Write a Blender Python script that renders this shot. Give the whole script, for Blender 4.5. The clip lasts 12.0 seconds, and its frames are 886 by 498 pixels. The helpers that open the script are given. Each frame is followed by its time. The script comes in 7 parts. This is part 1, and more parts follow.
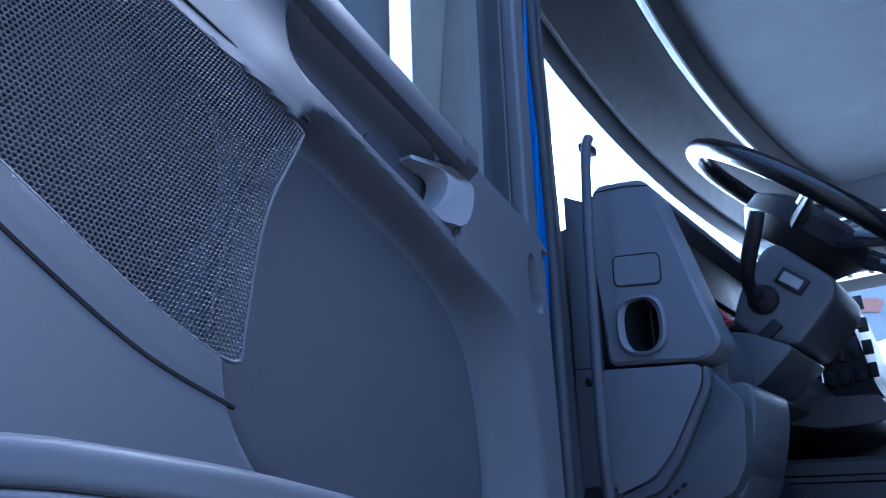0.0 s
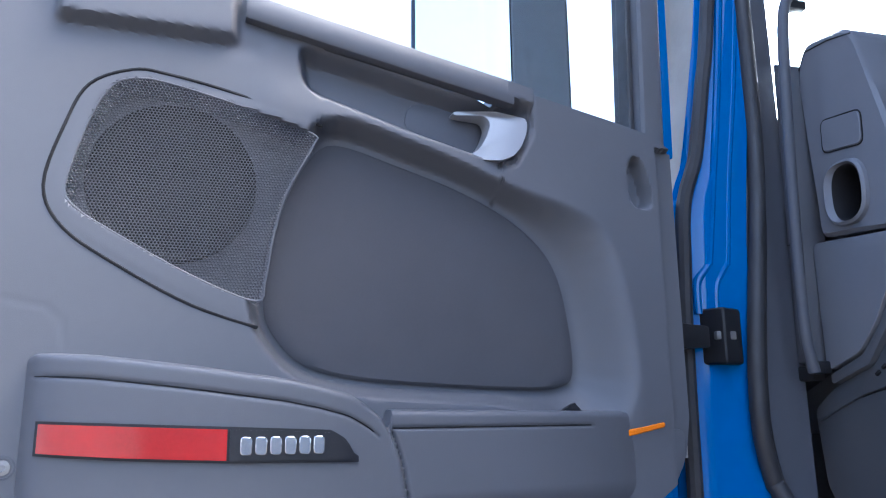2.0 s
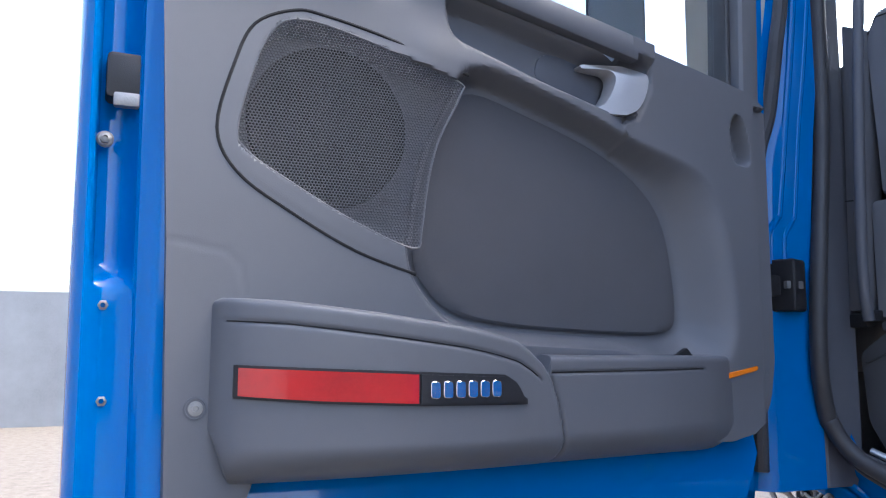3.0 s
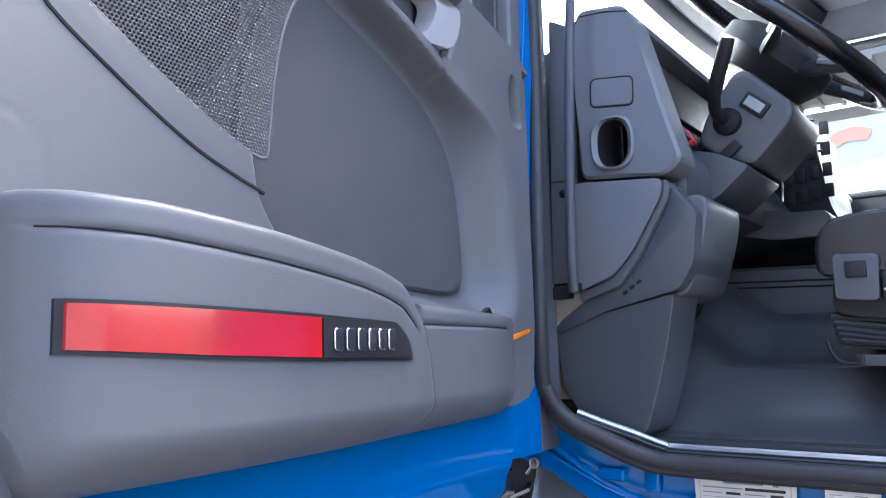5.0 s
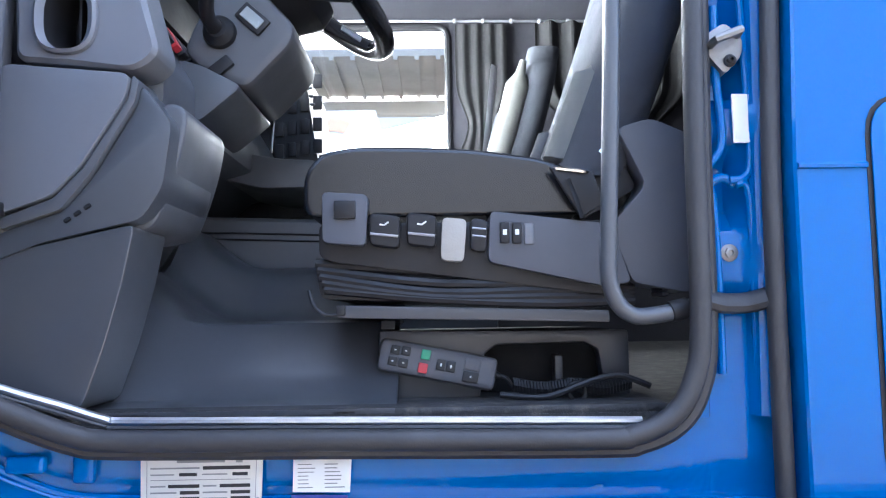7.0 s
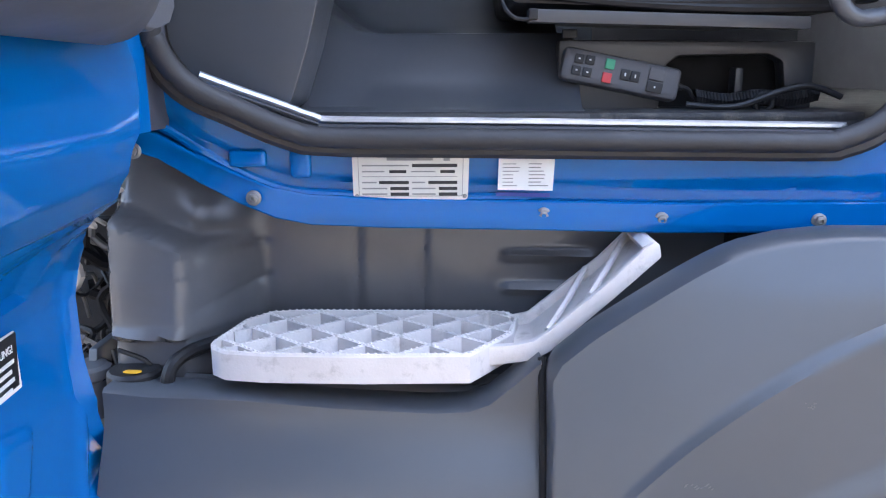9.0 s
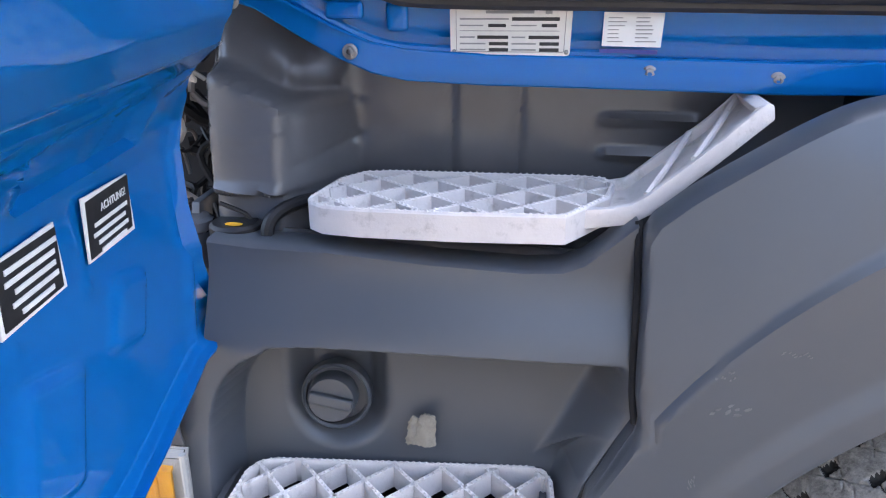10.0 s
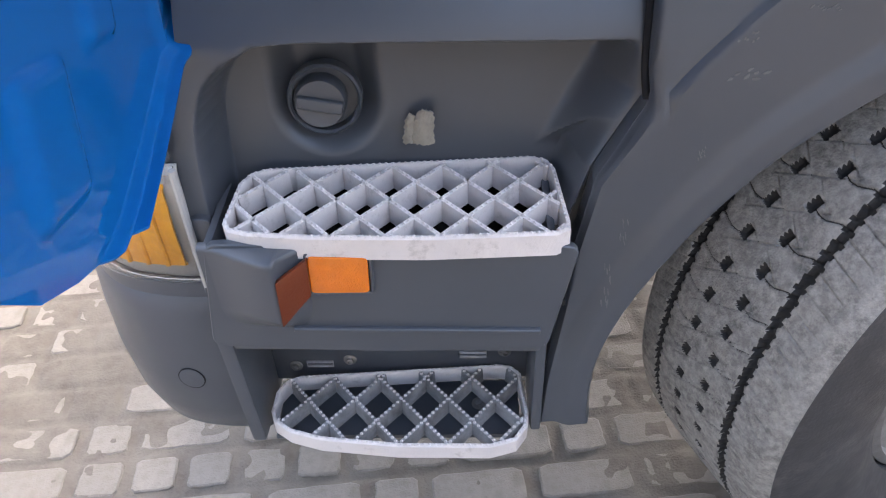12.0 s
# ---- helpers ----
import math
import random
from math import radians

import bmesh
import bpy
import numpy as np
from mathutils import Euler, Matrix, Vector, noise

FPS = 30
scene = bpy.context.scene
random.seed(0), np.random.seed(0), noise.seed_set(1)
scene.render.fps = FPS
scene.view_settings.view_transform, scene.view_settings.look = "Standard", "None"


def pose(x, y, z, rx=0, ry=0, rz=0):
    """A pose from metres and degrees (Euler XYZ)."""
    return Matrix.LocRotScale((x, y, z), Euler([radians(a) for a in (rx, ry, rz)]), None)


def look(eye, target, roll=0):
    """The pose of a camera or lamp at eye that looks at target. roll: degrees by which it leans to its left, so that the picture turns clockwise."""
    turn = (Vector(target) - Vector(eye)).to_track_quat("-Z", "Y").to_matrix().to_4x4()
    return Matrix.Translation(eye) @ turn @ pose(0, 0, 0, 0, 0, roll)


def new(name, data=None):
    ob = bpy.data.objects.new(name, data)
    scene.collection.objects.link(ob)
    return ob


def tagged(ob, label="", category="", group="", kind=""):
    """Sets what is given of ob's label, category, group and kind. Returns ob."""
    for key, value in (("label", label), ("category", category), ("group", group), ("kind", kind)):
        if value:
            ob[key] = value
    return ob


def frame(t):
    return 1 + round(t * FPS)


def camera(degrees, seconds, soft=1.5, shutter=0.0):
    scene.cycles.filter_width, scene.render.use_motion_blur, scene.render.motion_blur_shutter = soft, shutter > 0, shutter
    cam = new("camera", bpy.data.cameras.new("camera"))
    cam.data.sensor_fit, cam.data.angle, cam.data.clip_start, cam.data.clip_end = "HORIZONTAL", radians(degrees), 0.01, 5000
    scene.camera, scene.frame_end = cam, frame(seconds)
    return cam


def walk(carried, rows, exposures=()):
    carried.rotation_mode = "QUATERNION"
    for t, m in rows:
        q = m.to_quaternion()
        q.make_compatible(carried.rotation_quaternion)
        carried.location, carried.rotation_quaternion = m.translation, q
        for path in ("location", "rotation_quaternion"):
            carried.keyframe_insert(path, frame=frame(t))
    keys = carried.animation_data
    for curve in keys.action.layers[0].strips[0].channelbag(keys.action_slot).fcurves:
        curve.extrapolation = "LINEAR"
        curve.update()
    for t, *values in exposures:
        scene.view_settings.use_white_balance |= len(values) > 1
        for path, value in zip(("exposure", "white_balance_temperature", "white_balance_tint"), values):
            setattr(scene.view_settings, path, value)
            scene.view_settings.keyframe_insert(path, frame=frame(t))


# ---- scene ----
from mathutils.bvhtree import BVHTree

cam = camera(59.3, 12.0, soft=1.15)
PATH = [
    (0, (0.738, -1.118, 1.661), (-0.362, 0.40, 2.355), -2.4),
    (0.5, (0.833, -0.886, 1.634), (-0.636, 0.199, 2.449), -2.5),
    (1, (0.932, -0.68, 1.632), (-0.879, -0.23, 2.35), -0.9),
    (1.5, (0.995, -0.812, 1.654), (-0.857, -0.222, 2.127), -0.3),
    (2, (1.177, -0.821, 1.647), (-0.716, -0.335, 2.072), -0.6),
    (2.5, (1.206, -0.868, 1.652), (-0.715, -0.413, 1.975), -0.6),
    (2.7, (1.184, -0.949, 1.673), (-0.723, -0.415, 1.953), -0.3),
    (4.5, (0.901, -1.215, 1.62), (-0.563, 0.121, 1.886), -1.6),
    (5, (0.814, -1.211, 1.615), (-0.349, 0.395, 1.872), -1.6),
    (5.5, (0.762, -1.23, 1.604), (-0.053, 0.58, 1.849), -1.6),
    (6, (0.731, -1.115, 1.595), (0.297, 0.824, 1.827), -1.5),
    (6.5, (0.763, -0.963, 1.579), (0.694, 1.023, 1.804), -1.2),
    (6.7, (0.766, -0.95, 1.579), (0.763, 1.039, 1.788), -1.3),
    (8.3, (0.559, -0.967, 1.526), (0.624, 1.022, 1.327), -0.3),
    (8.5, (0.551, -0.963, 1.51), (0.599, 1.018, 1.239), -0.3),
    (9, (0.53, -0.962, 1.512), (0.493, 0.988, 1.07), -0.3),
    (9.5, (0.514, -0.961, 1.497), (0.378, 0.952, 0.93), -0.5),
    (10, (0.511, -0.962, 1.479), (0.276, 0.889, 0.758), -0.5),
    (10.5, (0.486, -0.954, 1.469), (0.266, 0.742, 0.433), 0.7),
    (11, (0.479, -0.963, 1.441), (0.245, 0.576, 0.185), 0.6),
    (11.5, (0.46, -0.958, 1.425), (0.239, 0.553, 0.134), -1.7),
    (12, (0.43, -0.947, 1.408), (0.366, 0.571, 0.108), -2.3),
]
EXPOSURES = [(0, 2.15, 4400, 10), (0.5, 2.65, 4050, 10), (1.0, 3.05, 4700, 10), (1.6, 3.15, 5300, 10), (2.5, 2.65, 6000, 10), (4.5, 3.2, 6000, 10), (6.5, 3.85, 6100, 10), (9.5, 3.65, 6650, 11), (12, 3.05, 7050, 12)]
walk(cam, [(t, look(eye, target, roll)) for t, eye, target, roll in PATH], EXPOSURES)

# ---- world and light ----
SUN_EL, SUN_AZ = radians(53), radians(20)
world = bpy.data.worlds.new("sky")
scene.world = world
world.use_nodes = True
wn = world.node_tree
sky = wn.nodes.new("ShaderNodeTexSky")
sky.sky_type, sky.sun_disc = "NISHITA", False
sky.sun_elevation, sky.sun_rotation = SUN_EL, SUN_AZ
sky.air_density, sky.dust_density, sky.ozone_density = 1.0, 5.0, 1.0
wn.links.new(sky.outputs[0], wn.nodes["Background"].inputs[0])
wn.nodes["Background"].inputs[1].default_value = 0.15
sun = new("sun", bpy.data.lights.new("sun", "SUN"))
sun.data.energy, sun.data.angle, sun.data.color = 0.5, radians(16), (1.0, 0.95, 0.88)
sun_way = Vector((math.sin(SUN_AZ) * math.cos(SUN_EL), math.cos(SUN_AZ) * math.cos(SUN_EL), math.sin(SUN_EL)))
sun.matrix_world = Matrix.Translation((0, -6, 8)) @ sun_way.to_track_quat("Z", "Y").to_matrix().to_4x4()

screen_light = new("windscreen_daylight", bpy.data.lights.new("windscreen_daylight", "AREA"))
screen_light.data.shape, screen_light.data.size, screen_light.data.size_y, screen_light.data.energy = "RECTANGLE", 2.1, 0.6, 19.0
screen_light.data.color = (0.93, 0.97, 1.0)
screen_light.matrix_world = look((-0.16, 1.18, 2.36), (1.0, 1.18, 2.15))

side_light = new("far_window_daylight", bpy.data.lights.new("far_window_daylight", "AREA"))
side_light.data.shape, side_light.data.size, side_light.data.size_y, side_light.data.energy = "RECTANGLE", 0.78, 0.56, 2.0
side_light.data.color = (0.95, 0.98, 1.0)
side_light.matrix_world = look((0.43, 2.29, 2.50), (0.55, 0.6, 2.0))


# ---- materials ----
def material(name, base, rough=0.5, metal=0.0, var=0.15, scale=6.0, fine=120.0, bump=0.15, bump_scale=600.0,
             coat=0.0, spec=0.5, dirt=None, dirt_amount=0.0, dirt_scale=9.0, rand=0.0):
    """A surface with broad and fine variation of its colour and roughness, fine relief and, if wanted, dirt."""
    m = bpy.data.materials.new(name)
    m.use_nodes = True
    t = m.node_tree
    b = t.nodes["Principled BSDF"]
    co = t.nodes.new("ShaderNodeTexCoord")

    def noise_at(s, detail=4.0, rough_=0.6):
        n = t.nodes.new("ShaderNodeTexNoise")
        n.inputs["Scale"].default_value, n.inputs["Detail"].default_value = s, detail
        n.inputs["Roughness"].default_value = rough_
        t.links.new(co.outputs["Object"], n.inputs["Vector"])
        return n.outputs["Fac"]

    def ramp(fac, lo, hi, a, c):
        n = t.nodes.new("ShaderNodeMapRange")
        n.inputs["From Min"].default_value, n.inputs["From Max"].default_value = lo, hi
        n.inputs["To Min"].default_value, n.inputs["To Max"].default_value = a, c
        t.links.new(fac, n.inputs["Value"])
        return n.outputs["Result"]

    def mix(fac, a, c):
        n = t.nodes.new("ShaderNodeMix")
        n.data_type = "RGBA"
        for sock, v in (("Factor", fac), ("A", a), ("B", c)):
            k = {"Factor": 0, "A": 6, "B": 7}[sock]
            if isinstance(v, (tuple, list)):
                n.inputs[k].default_value = (*v[:3], 1)
            elif isinstance(v, float):
                n.inputs[k].default_value = v
            else:
                t.links.new(v, n.inputs[k])
        return n.outputs[2]

    dark = tuple(c * (1 - var) for c in base)
    light = tuple(min(1.0, c * (1 + var)) for c in base)
    col = mix(ramp(noise_at(scale), 0.3, 0.7, 0.0, 1.0), dark, light)
    col = mix(ramp(noise_at(fine), 0.35, 0.65, 0.0, 0.35), col, light)
    if rand:
        oi = t.nodes.new("ShaderNodeObjectInfo")
        g = t.nodes.new("ShaderNodeHueSaturation")
        t.links.new(ramp(oi.outputs["Random"], 0.0, 1.0, 1 - rand, 1 + rand), g.inputs["Value"])
        t.links.new(col, g.inputs["Color"])
        col = g.outputs["Color"]
    if dirt:
        patch = ramp(noise_at(dirt_scale, 8.0, 0.7), 0.62 - 0.3 * dirt_amount, 0.75, 0.0, min(1.0, dirt_amount + 0.3))
        col = mix(patch, col, dirt)
    t.links.new(col, b.inputs["Base Color"])
    t.links.new(ramp(noise_at(scale * 2.3), 0.3, 0.7, max(0.02, rough * 0.86), min(1.0, rough * 1.14)), b.inputs["Roughness"])
    b.inputs["Metallic"].default_value = metal
    b.inputs["Specular IOR Level"].default_value = spec
    b.inputs["Coat Weight"].default_value = coat
    b.inputs["Coat Roughness"].default_value = 0.06
    if bump:
        bp = t.nodes.new("ShaderNodeBump")
        bp.inputs["Strength"].default_value, bp.inputs["Distance"].default_value = bump, 0.002
        t.links.new(noise_at(bump_scale, 2.0), bp.inputs["Height"])
        t.links.new(bp.outputs["Normal"], b.inputs["Normal"])
    return m


def clear(name, color, rough=0.02, ior=1.45):
    m = bpy.data.materials.new(name)
    m.use_nodes = True
    b = m.node_tree.nodes["Principled BSDF"]
    b.inputs["Base Color"].default_value = (*color, 1)
    b.inputs["Roughness"].default_value, b.inputs["IOR"].default_value = rough, ior
    b.inputs["Transmission Weight"].default_value = 1.0
    return m


BLUE = material("blue_paint", (0.0, 0.111, 0.36), 0.25, 0.0, 0.04, 3, 40, 0.0, 30, coat=0.7, spec=0.0)
TRIM = material("grey_door_plastic", (0.094, 0.097, 0.108), 0.5, 0, 0.05, 3, 90, 0.07, 900, spec=0.38)
TRIM_DARK = material("dark_trim_plastic", (0.07, 0.074, 0.088), 0.5, 0, 0.06, 4, 90, 0.15, 900, spec=0.45)
CLOTH = material("dark_grey_cloth", (0.078, 0.079, 0.087), 0.95, 0, 0.06, 5, 300, 0.5, 1500, spec=0.15)
GRILLE = material("grey_speaker_mesh", (0.062, 0.064, 0.073), 0.55, 0, 0.06, 5, 200, 0.0, 700, spec=0.3)
BLACK = material("black_plastic", (0.015, 0.015, 0.017), 0.45, 0, 0.2, 8, 90, 0.1, 700, spec=0.32)
# Near-black for seams and black parts, and for shade painted into hollows.
MATT_BLACK = material("matt_black", (0.006, 0.006, 0.007), 0.9, 0, 0.2, 8, 90, 0.1, 300)
RUBBER = material("black_rubber", (0.028, 0.028, 0.031), 0.55, 0, 0.2, 12, 150, 0.15, 300, dirt=(0.07, 0.067, 0.065), dirt_amount=0.08)
DASH = material("dash_plastic", (0.138, 0.144, 0.160), 0.45, 0, 0.05, 4, 100, 0.10, 900, spec=0.4)
DASH_DARK = material("dark_dash_plastic", (0.062, 0.067, 0.077), 0.36, 0, 0.08, 4, 100, 0.08, 900, spec=0.6)
COVER = material("lower_dash_plastic", (0.082, 0.086, 0.096), 0.46, 0, 0.06, 5, 100, 0.08, 800, spec=0.55)
SILVER = material("silver_plastic", (0.30, 0.305, 0.32), 0.34, 0.2, 0.05, 8, 90, 0.05, 400)
CHROME = material("chrome", (0.75, 0.76, 0.78), 0.12, 1.0, 0.05, 9, 60, 0.0)
ALU = material("brushed_aluminium", (0.52, 0.53, 0.55), 0.34, 0.9, 0.15, 14, 160, 0.2, 200)
STEEL = material("dull_steel", (0.24, 0.235, 0.23), 0.5, 0.7, 0.2, 20, 150, 0.2, 250)
STEP = material("light_grey_step_metal", (0.63, 0.585, 0.56), 0.5, 0.0, 0.07, 12, 140, 0.2, 300, dirt=(0.20, 0.175, 0.145), dirt_amount=0.24, dirt_scale=38)
# Darker, patchy step metal for the bottom step's bars and the bracket slots.
STEP_DARK = material("darker_step_metal", (0.34, 0.335, 0.33), 0.55, 0.0, 0.1, 12, 140, 0.3, 300, dirt=(0.085, 0.08, 0.075), dirt_amount=0.75, dirt_scale=18)
FASCIA = material("dark_grey_fascia_plastic", (0.068, 0.076, 0.088), 0.34, 0, 0.05, 3, 60, 0.04, 900, spec=0.55)
LINER = material("grey_liner_plastic", (0.088, 0.090, 0.097), 0.24, 0, 0.06, 6, 60, 0.0, 200, spec=0.6)
LEATHER = material("black_leather", (0.007, 0.007, 0.008), 0.24, 0, 0.15, 7, 130, 0.03, 350, spec=0.6)
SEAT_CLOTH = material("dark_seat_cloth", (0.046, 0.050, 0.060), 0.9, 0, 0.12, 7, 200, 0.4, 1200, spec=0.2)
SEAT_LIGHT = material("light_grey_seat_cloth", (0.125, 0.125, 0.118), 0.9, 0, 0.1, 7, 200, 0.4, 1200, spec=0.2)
CURTAIN = material("grey_curtain_cloth", (0.028, 0.028, 0.029), 0.95, 0, 0.12, 8, 200, 0.3, 1100, spec=0.05)
LINING = material("grey_headliner", (0.048, 0.05, 0.055), 0.95, 0, 0.08, 4, 150, 0.4, 900, spec=0.1)
CAB_WALL = material("dark_cab_lining", (0.035, 0.035, 0.042), 0.9, 0, 0.12, 4, 150, 0.4, 700, spec=0.2)
MAT_FLOOR = material("worn_black_floor_mat", (0.030, 0.030, 0.032), 0.6, 0, 0.2, 14, 160, 0.6, 220, dirt=(0.17, 0.15, 0.12), dirt_amount=0.42, dirt_scale=34)
FOOT = material("dark_footwell_plastic", (0.062, 0.065, 0.073), 0.32, 0, 0.08, 4, 100, 0.05, 700, spec=0.7)
RED = material("red_reflector", (0.36, 0.008, 0.009), 0.14, 0, 0.20, 14, 300, 0.06, 900, coat=1.0)
AMBER = material("amber_lens", (0.74, 0.175, 0.004), 0.15, 0, 0.1, 40, 300, 0.6, 420, coat=1.0)
AMBER_BRIGHT = material("bright_amber_cover", (0.95, 0.37, 0.008), 0.4, 0, 0.25, 25, 200, 0.4, 300)
AMBER_DARK = material("dark_amber_lens", (0.13, 0.020, 0.002), 0.35, 0, 0.1, 40, 300, 0.5, 330, coat=0.2)
LAMP_BODY = material("pale_lamp_body", (0.36, 0.355, 0.335), 0.3, 0, 0.08, 30, 200, 0.1, 300)
PLATE = material("pale_aluminium_plate", (0.58, 0.57, 0.53), 0.45, 0.25, 0.06, 20, 160, 0.05, 300, dirt=(0.33, 0.31, 0.27), dirt_amount=0.1)
PAPER = material("white_label_paper", (0.72, 0.72, 0.70), 0.7, 0, 0.04, 20, 160, 0.05, 300)
INK = material("black_print", (0.012, 0.012, 0.013), 0.5, 0, 0.1, 20, 100, 0.0)
INK_GREY = material("grey_print", (0.22, 0.22, 0.22), 0.6, 0, 0.1, 20, 100, 0.0)
YELLOW = material("yellow_sticker", (0.80, 0.42, 0.03), 0.5, 0, 0.06, 20, 100, 0.05, 300)
BEIGE = material("grey_beige_plastic", (0.33, 0.31, 0.275), 0.5, 0, 0.1, 9, 80, 0.2, 300)
GREEN = material("green_key", (0.03, 0.30, 0.16), 0.4, 0, 0.05, 20, 100, 0.0)
RED_KEY = material("red_key", (0.55, 0.03, 0.04), 0.4, 0, 0.05, 20, 100, 0.0)
REMOTE = material("grey_remote_plastic", (0.085, 0.085, 0.095), 0.5, 0, 0.08, 12, 120, 0.3, 900)
PED = material("black_pedestal_plastic", (0.052, 0.053, 0.058), 0.36, 0, 0.1, 6, 100, 0.08, 700, spec=0.5)
SCUFF = material("pale_scuffed_plastic", (0.125, 0.13, 0.135), 0.6, 0, 0.3, 60, 300, 0.3, 400)
MUD = material("dried_mud", (0.27, 0.245, 0.20), 0.95, 0, 0.2, 40, 200, 0.8, 160)
TYRE = material("dusty_tyre_rubber", (0.19, 0.182, 0.17), 0.95, 0, 0.45, 30, 420, 1.0, 330, dirt=(0.42, 0.395, 0.355), dirt_amount=0.7, dirt_scale=90)
# Tread colour with the shade of grooves, pits and sipes mixed in.
TYRE_SHADE = material("shaded_tread_groove", (0.028, 0.027, 0.026), 0.9, 0, 0.2, 20, 150, 0.4, 260)
TYRE_SIDE = material("tyre_sidewall", (0.030, 0.031, 0.034), 0.6, 0, 0.2, 9, 90, 0.4, 200, dirt=(0.11, 0.105, 0.10), dirt_amount=0.25, dirt_scale=18)
PAVER = material("concrete_paver", (0.215, 0.197, 0.172), 0.92, 0, 0.14, 9, 120, 0.9, 260, rand=0.08, dirt=(0.165, 0.148, 0.125), dirt_amount=0.7, dirt_scale=22)
JOINT = material("sandy_joint_soil", (0.110, 0.096, 0.079), 1.0, 0, 0.25, 8, 60, 1.0, 180, dirt=(0.175, 0.157, 0.133), dirt_amount=0.75, dirt_scale=9)
GLASS = clear("window_glass", (0.93, 0.96, 0.95))
LENS = clear("clear_lens", (1.0, 0.99, 0.96), 0.06)
MIRROR = material("mirror_glass", (0.80, 0.86, 0.90), 0.02, 1.0, 0.02, 3, 20, 0.0)
WHITE = material("white_paint", (0.55, 0.55, 0.53), 0.4, 0, 0.05, 3, 40, 0.05, 50, coat=0.4)
WALL_PALE = material("pale_cladding", (0.42, 0.405, 0.37), 0.7, 0, 0.1, 2, 30, 0.1, 60)
CANOPY = material("weathered_canopy_metal", (0.20, 0.19, 0.175), 0.7, 0.1, 0.2, 2, 30, 0.2, 60)
# For added walls out of view, grey so their bounce stays cool.
ADDED_WALL = material("grey_added_wall", (0.15, 0.165, 0.185), 0.8, 0, 0.15, 1.5, 30, 0.2, 60)
LOGO_RED = material("red_print", (0.75, 0.34, 0.22), 0.5, 0, 0.05, 5, 50, 0.0)
LCD = material("grey_display", (0.30, 0.33, 0.34), 0.25, 0, 0.05, 30, 200, 0.0, coat=0.5)


# ---- building tools ----
BASE = {}


def thing(name, at, label, category, group="", kind=""):
    ob = new(name)
    ob.empty_display_size = 0.05
    ob.location = at
    BASE[ob.name] = Matrix.Translation(at)
    return tagged(ob, label, category, group, kind)


def to_object(name, bm, m, angle=32.0):
    bmesh.ops.recalc_face_normals(bm, faces=bm.faces)
    me = bpy.data.meshes.new(name)
    bm.to_mesh(me)
    bm.free()
    me.materials.append(m)
    me.polygons.foreach_set("use_smooth", [True] * len(me.polygons))
    me.set_sharp_from_angle(angle=radians(angle))
    return new(name, me)


def part(name, bm, m, parent, label="", angle=32.0):
    ob = to_object(name, bm, m, angle)
    ob.parent = parent
    if parent.name in BASE:
        ob.matrix_parent_inverse = BASE[parent.name].inverted()
    if label:
        ob["label"] = label
    return ob


def solid(name, bm, m, label, category="", kind="", group="", angle=32.0):
    return tagged(to_object(name, bm, m, angle), label, category, group, kind)


def merged(*bms):
    out = bmesh.new()
    for b in bms:
        me = bpy.data.meshes.new("tmp")
        b.to_mesh(me)
        b.free()
        out.from_mesh(me)
        bpy.data.meshes.remove(me)
    return out


def rounded(bm, r, segs=2, angle=28.0):
    if r > 0:
        edges = [e for e in bm.edges if len(e.link_faces) == 2 and e.calc_face_angle(0) > radians(angle)]
        bmesh.ops.bevel(bm, geom=edges, offset=r, segments=segs, profile=0.6, affect="EDGES", clamp_overlap=True)
    return bm


def box(x, y, z, sx, sy, sz, r=0.0, segs=2, turn=None):
    bm = bmesh.new()
    bmesh.ops.create_cube(bm, size=1.0)
    for v in bm.verts:
        v.co = Vector((v.co.x * sx, v.co.y * sy, v.co.z * sz))
    rounded(bm, min(r, 0.49 * min(sx, sy, sz)), segs)
    m = Matrix.Translation((x, y, z)) @ (turn if turn else Matrix())
    bm.transform(m)
    return bm


def prism(poly, place, c0, c1, r=0.0, segs=2, angle=28.0):
    """A polygon of (a, b) drawn out from c0 to c1; place(a, b, c) gives the point."""
    bm = bmesh.new()
    lo = [bm.verts.new(place(a, b, c0)) for a, b in poly]
    hi = [bm.verts.new(place(a, b, c1)) for a, b in poly]
    bm.faces.new(lo)
    bm.faces.new(hi[::-1])
    n = len(poly)
    for i in range(n):
        bm.faces.new((lo[i], hi[i], hi[(i + 1) % n], lo[(i + 1) % n]))
    bmesh.ops.recalc_face_normals(bm, faces=bm.faces)
    return rounded(bm, r, segs, angle)


def XZ(a, b, c):
    return Vector((a, c, b))


def XY(a, b, c):
    return Vector((a, b, c))


def YZ(a, b, c):
    return Vector((c, a, b))


def curve_through(pts, n=6, closed=False):
    """Points on a smooth line through pts."""
    p = [Vector(q) for q in pts]
    out = []
    k = len(p)
    for i in range(k if closed else k - 1):
        if closed:
            a, b, c, d = p[i - 1], p[i], p[(i + 1) % k], p[(i + 2) % k]
        else:
            a, b, c, d = p[max(i - 1, 0)], p[i], p[i + 1], p[min(i + 2, k - 1)]
        for j in range(n):
            s = j / n
            out.append(0.5 * ((2 * b) + (c - a) * s + (2 * a - 5 * b + 4 * c - d) * s * s + (3 * b - a - 3 * c + d) * s ** 3))
    if not closed:
        out.append(p[-1])
    return out


def soft_poly(pts, n=5):
    return [(q.x, q.y) for q in curve_through([(a, b, 0) for a, b in pts], n, True)]


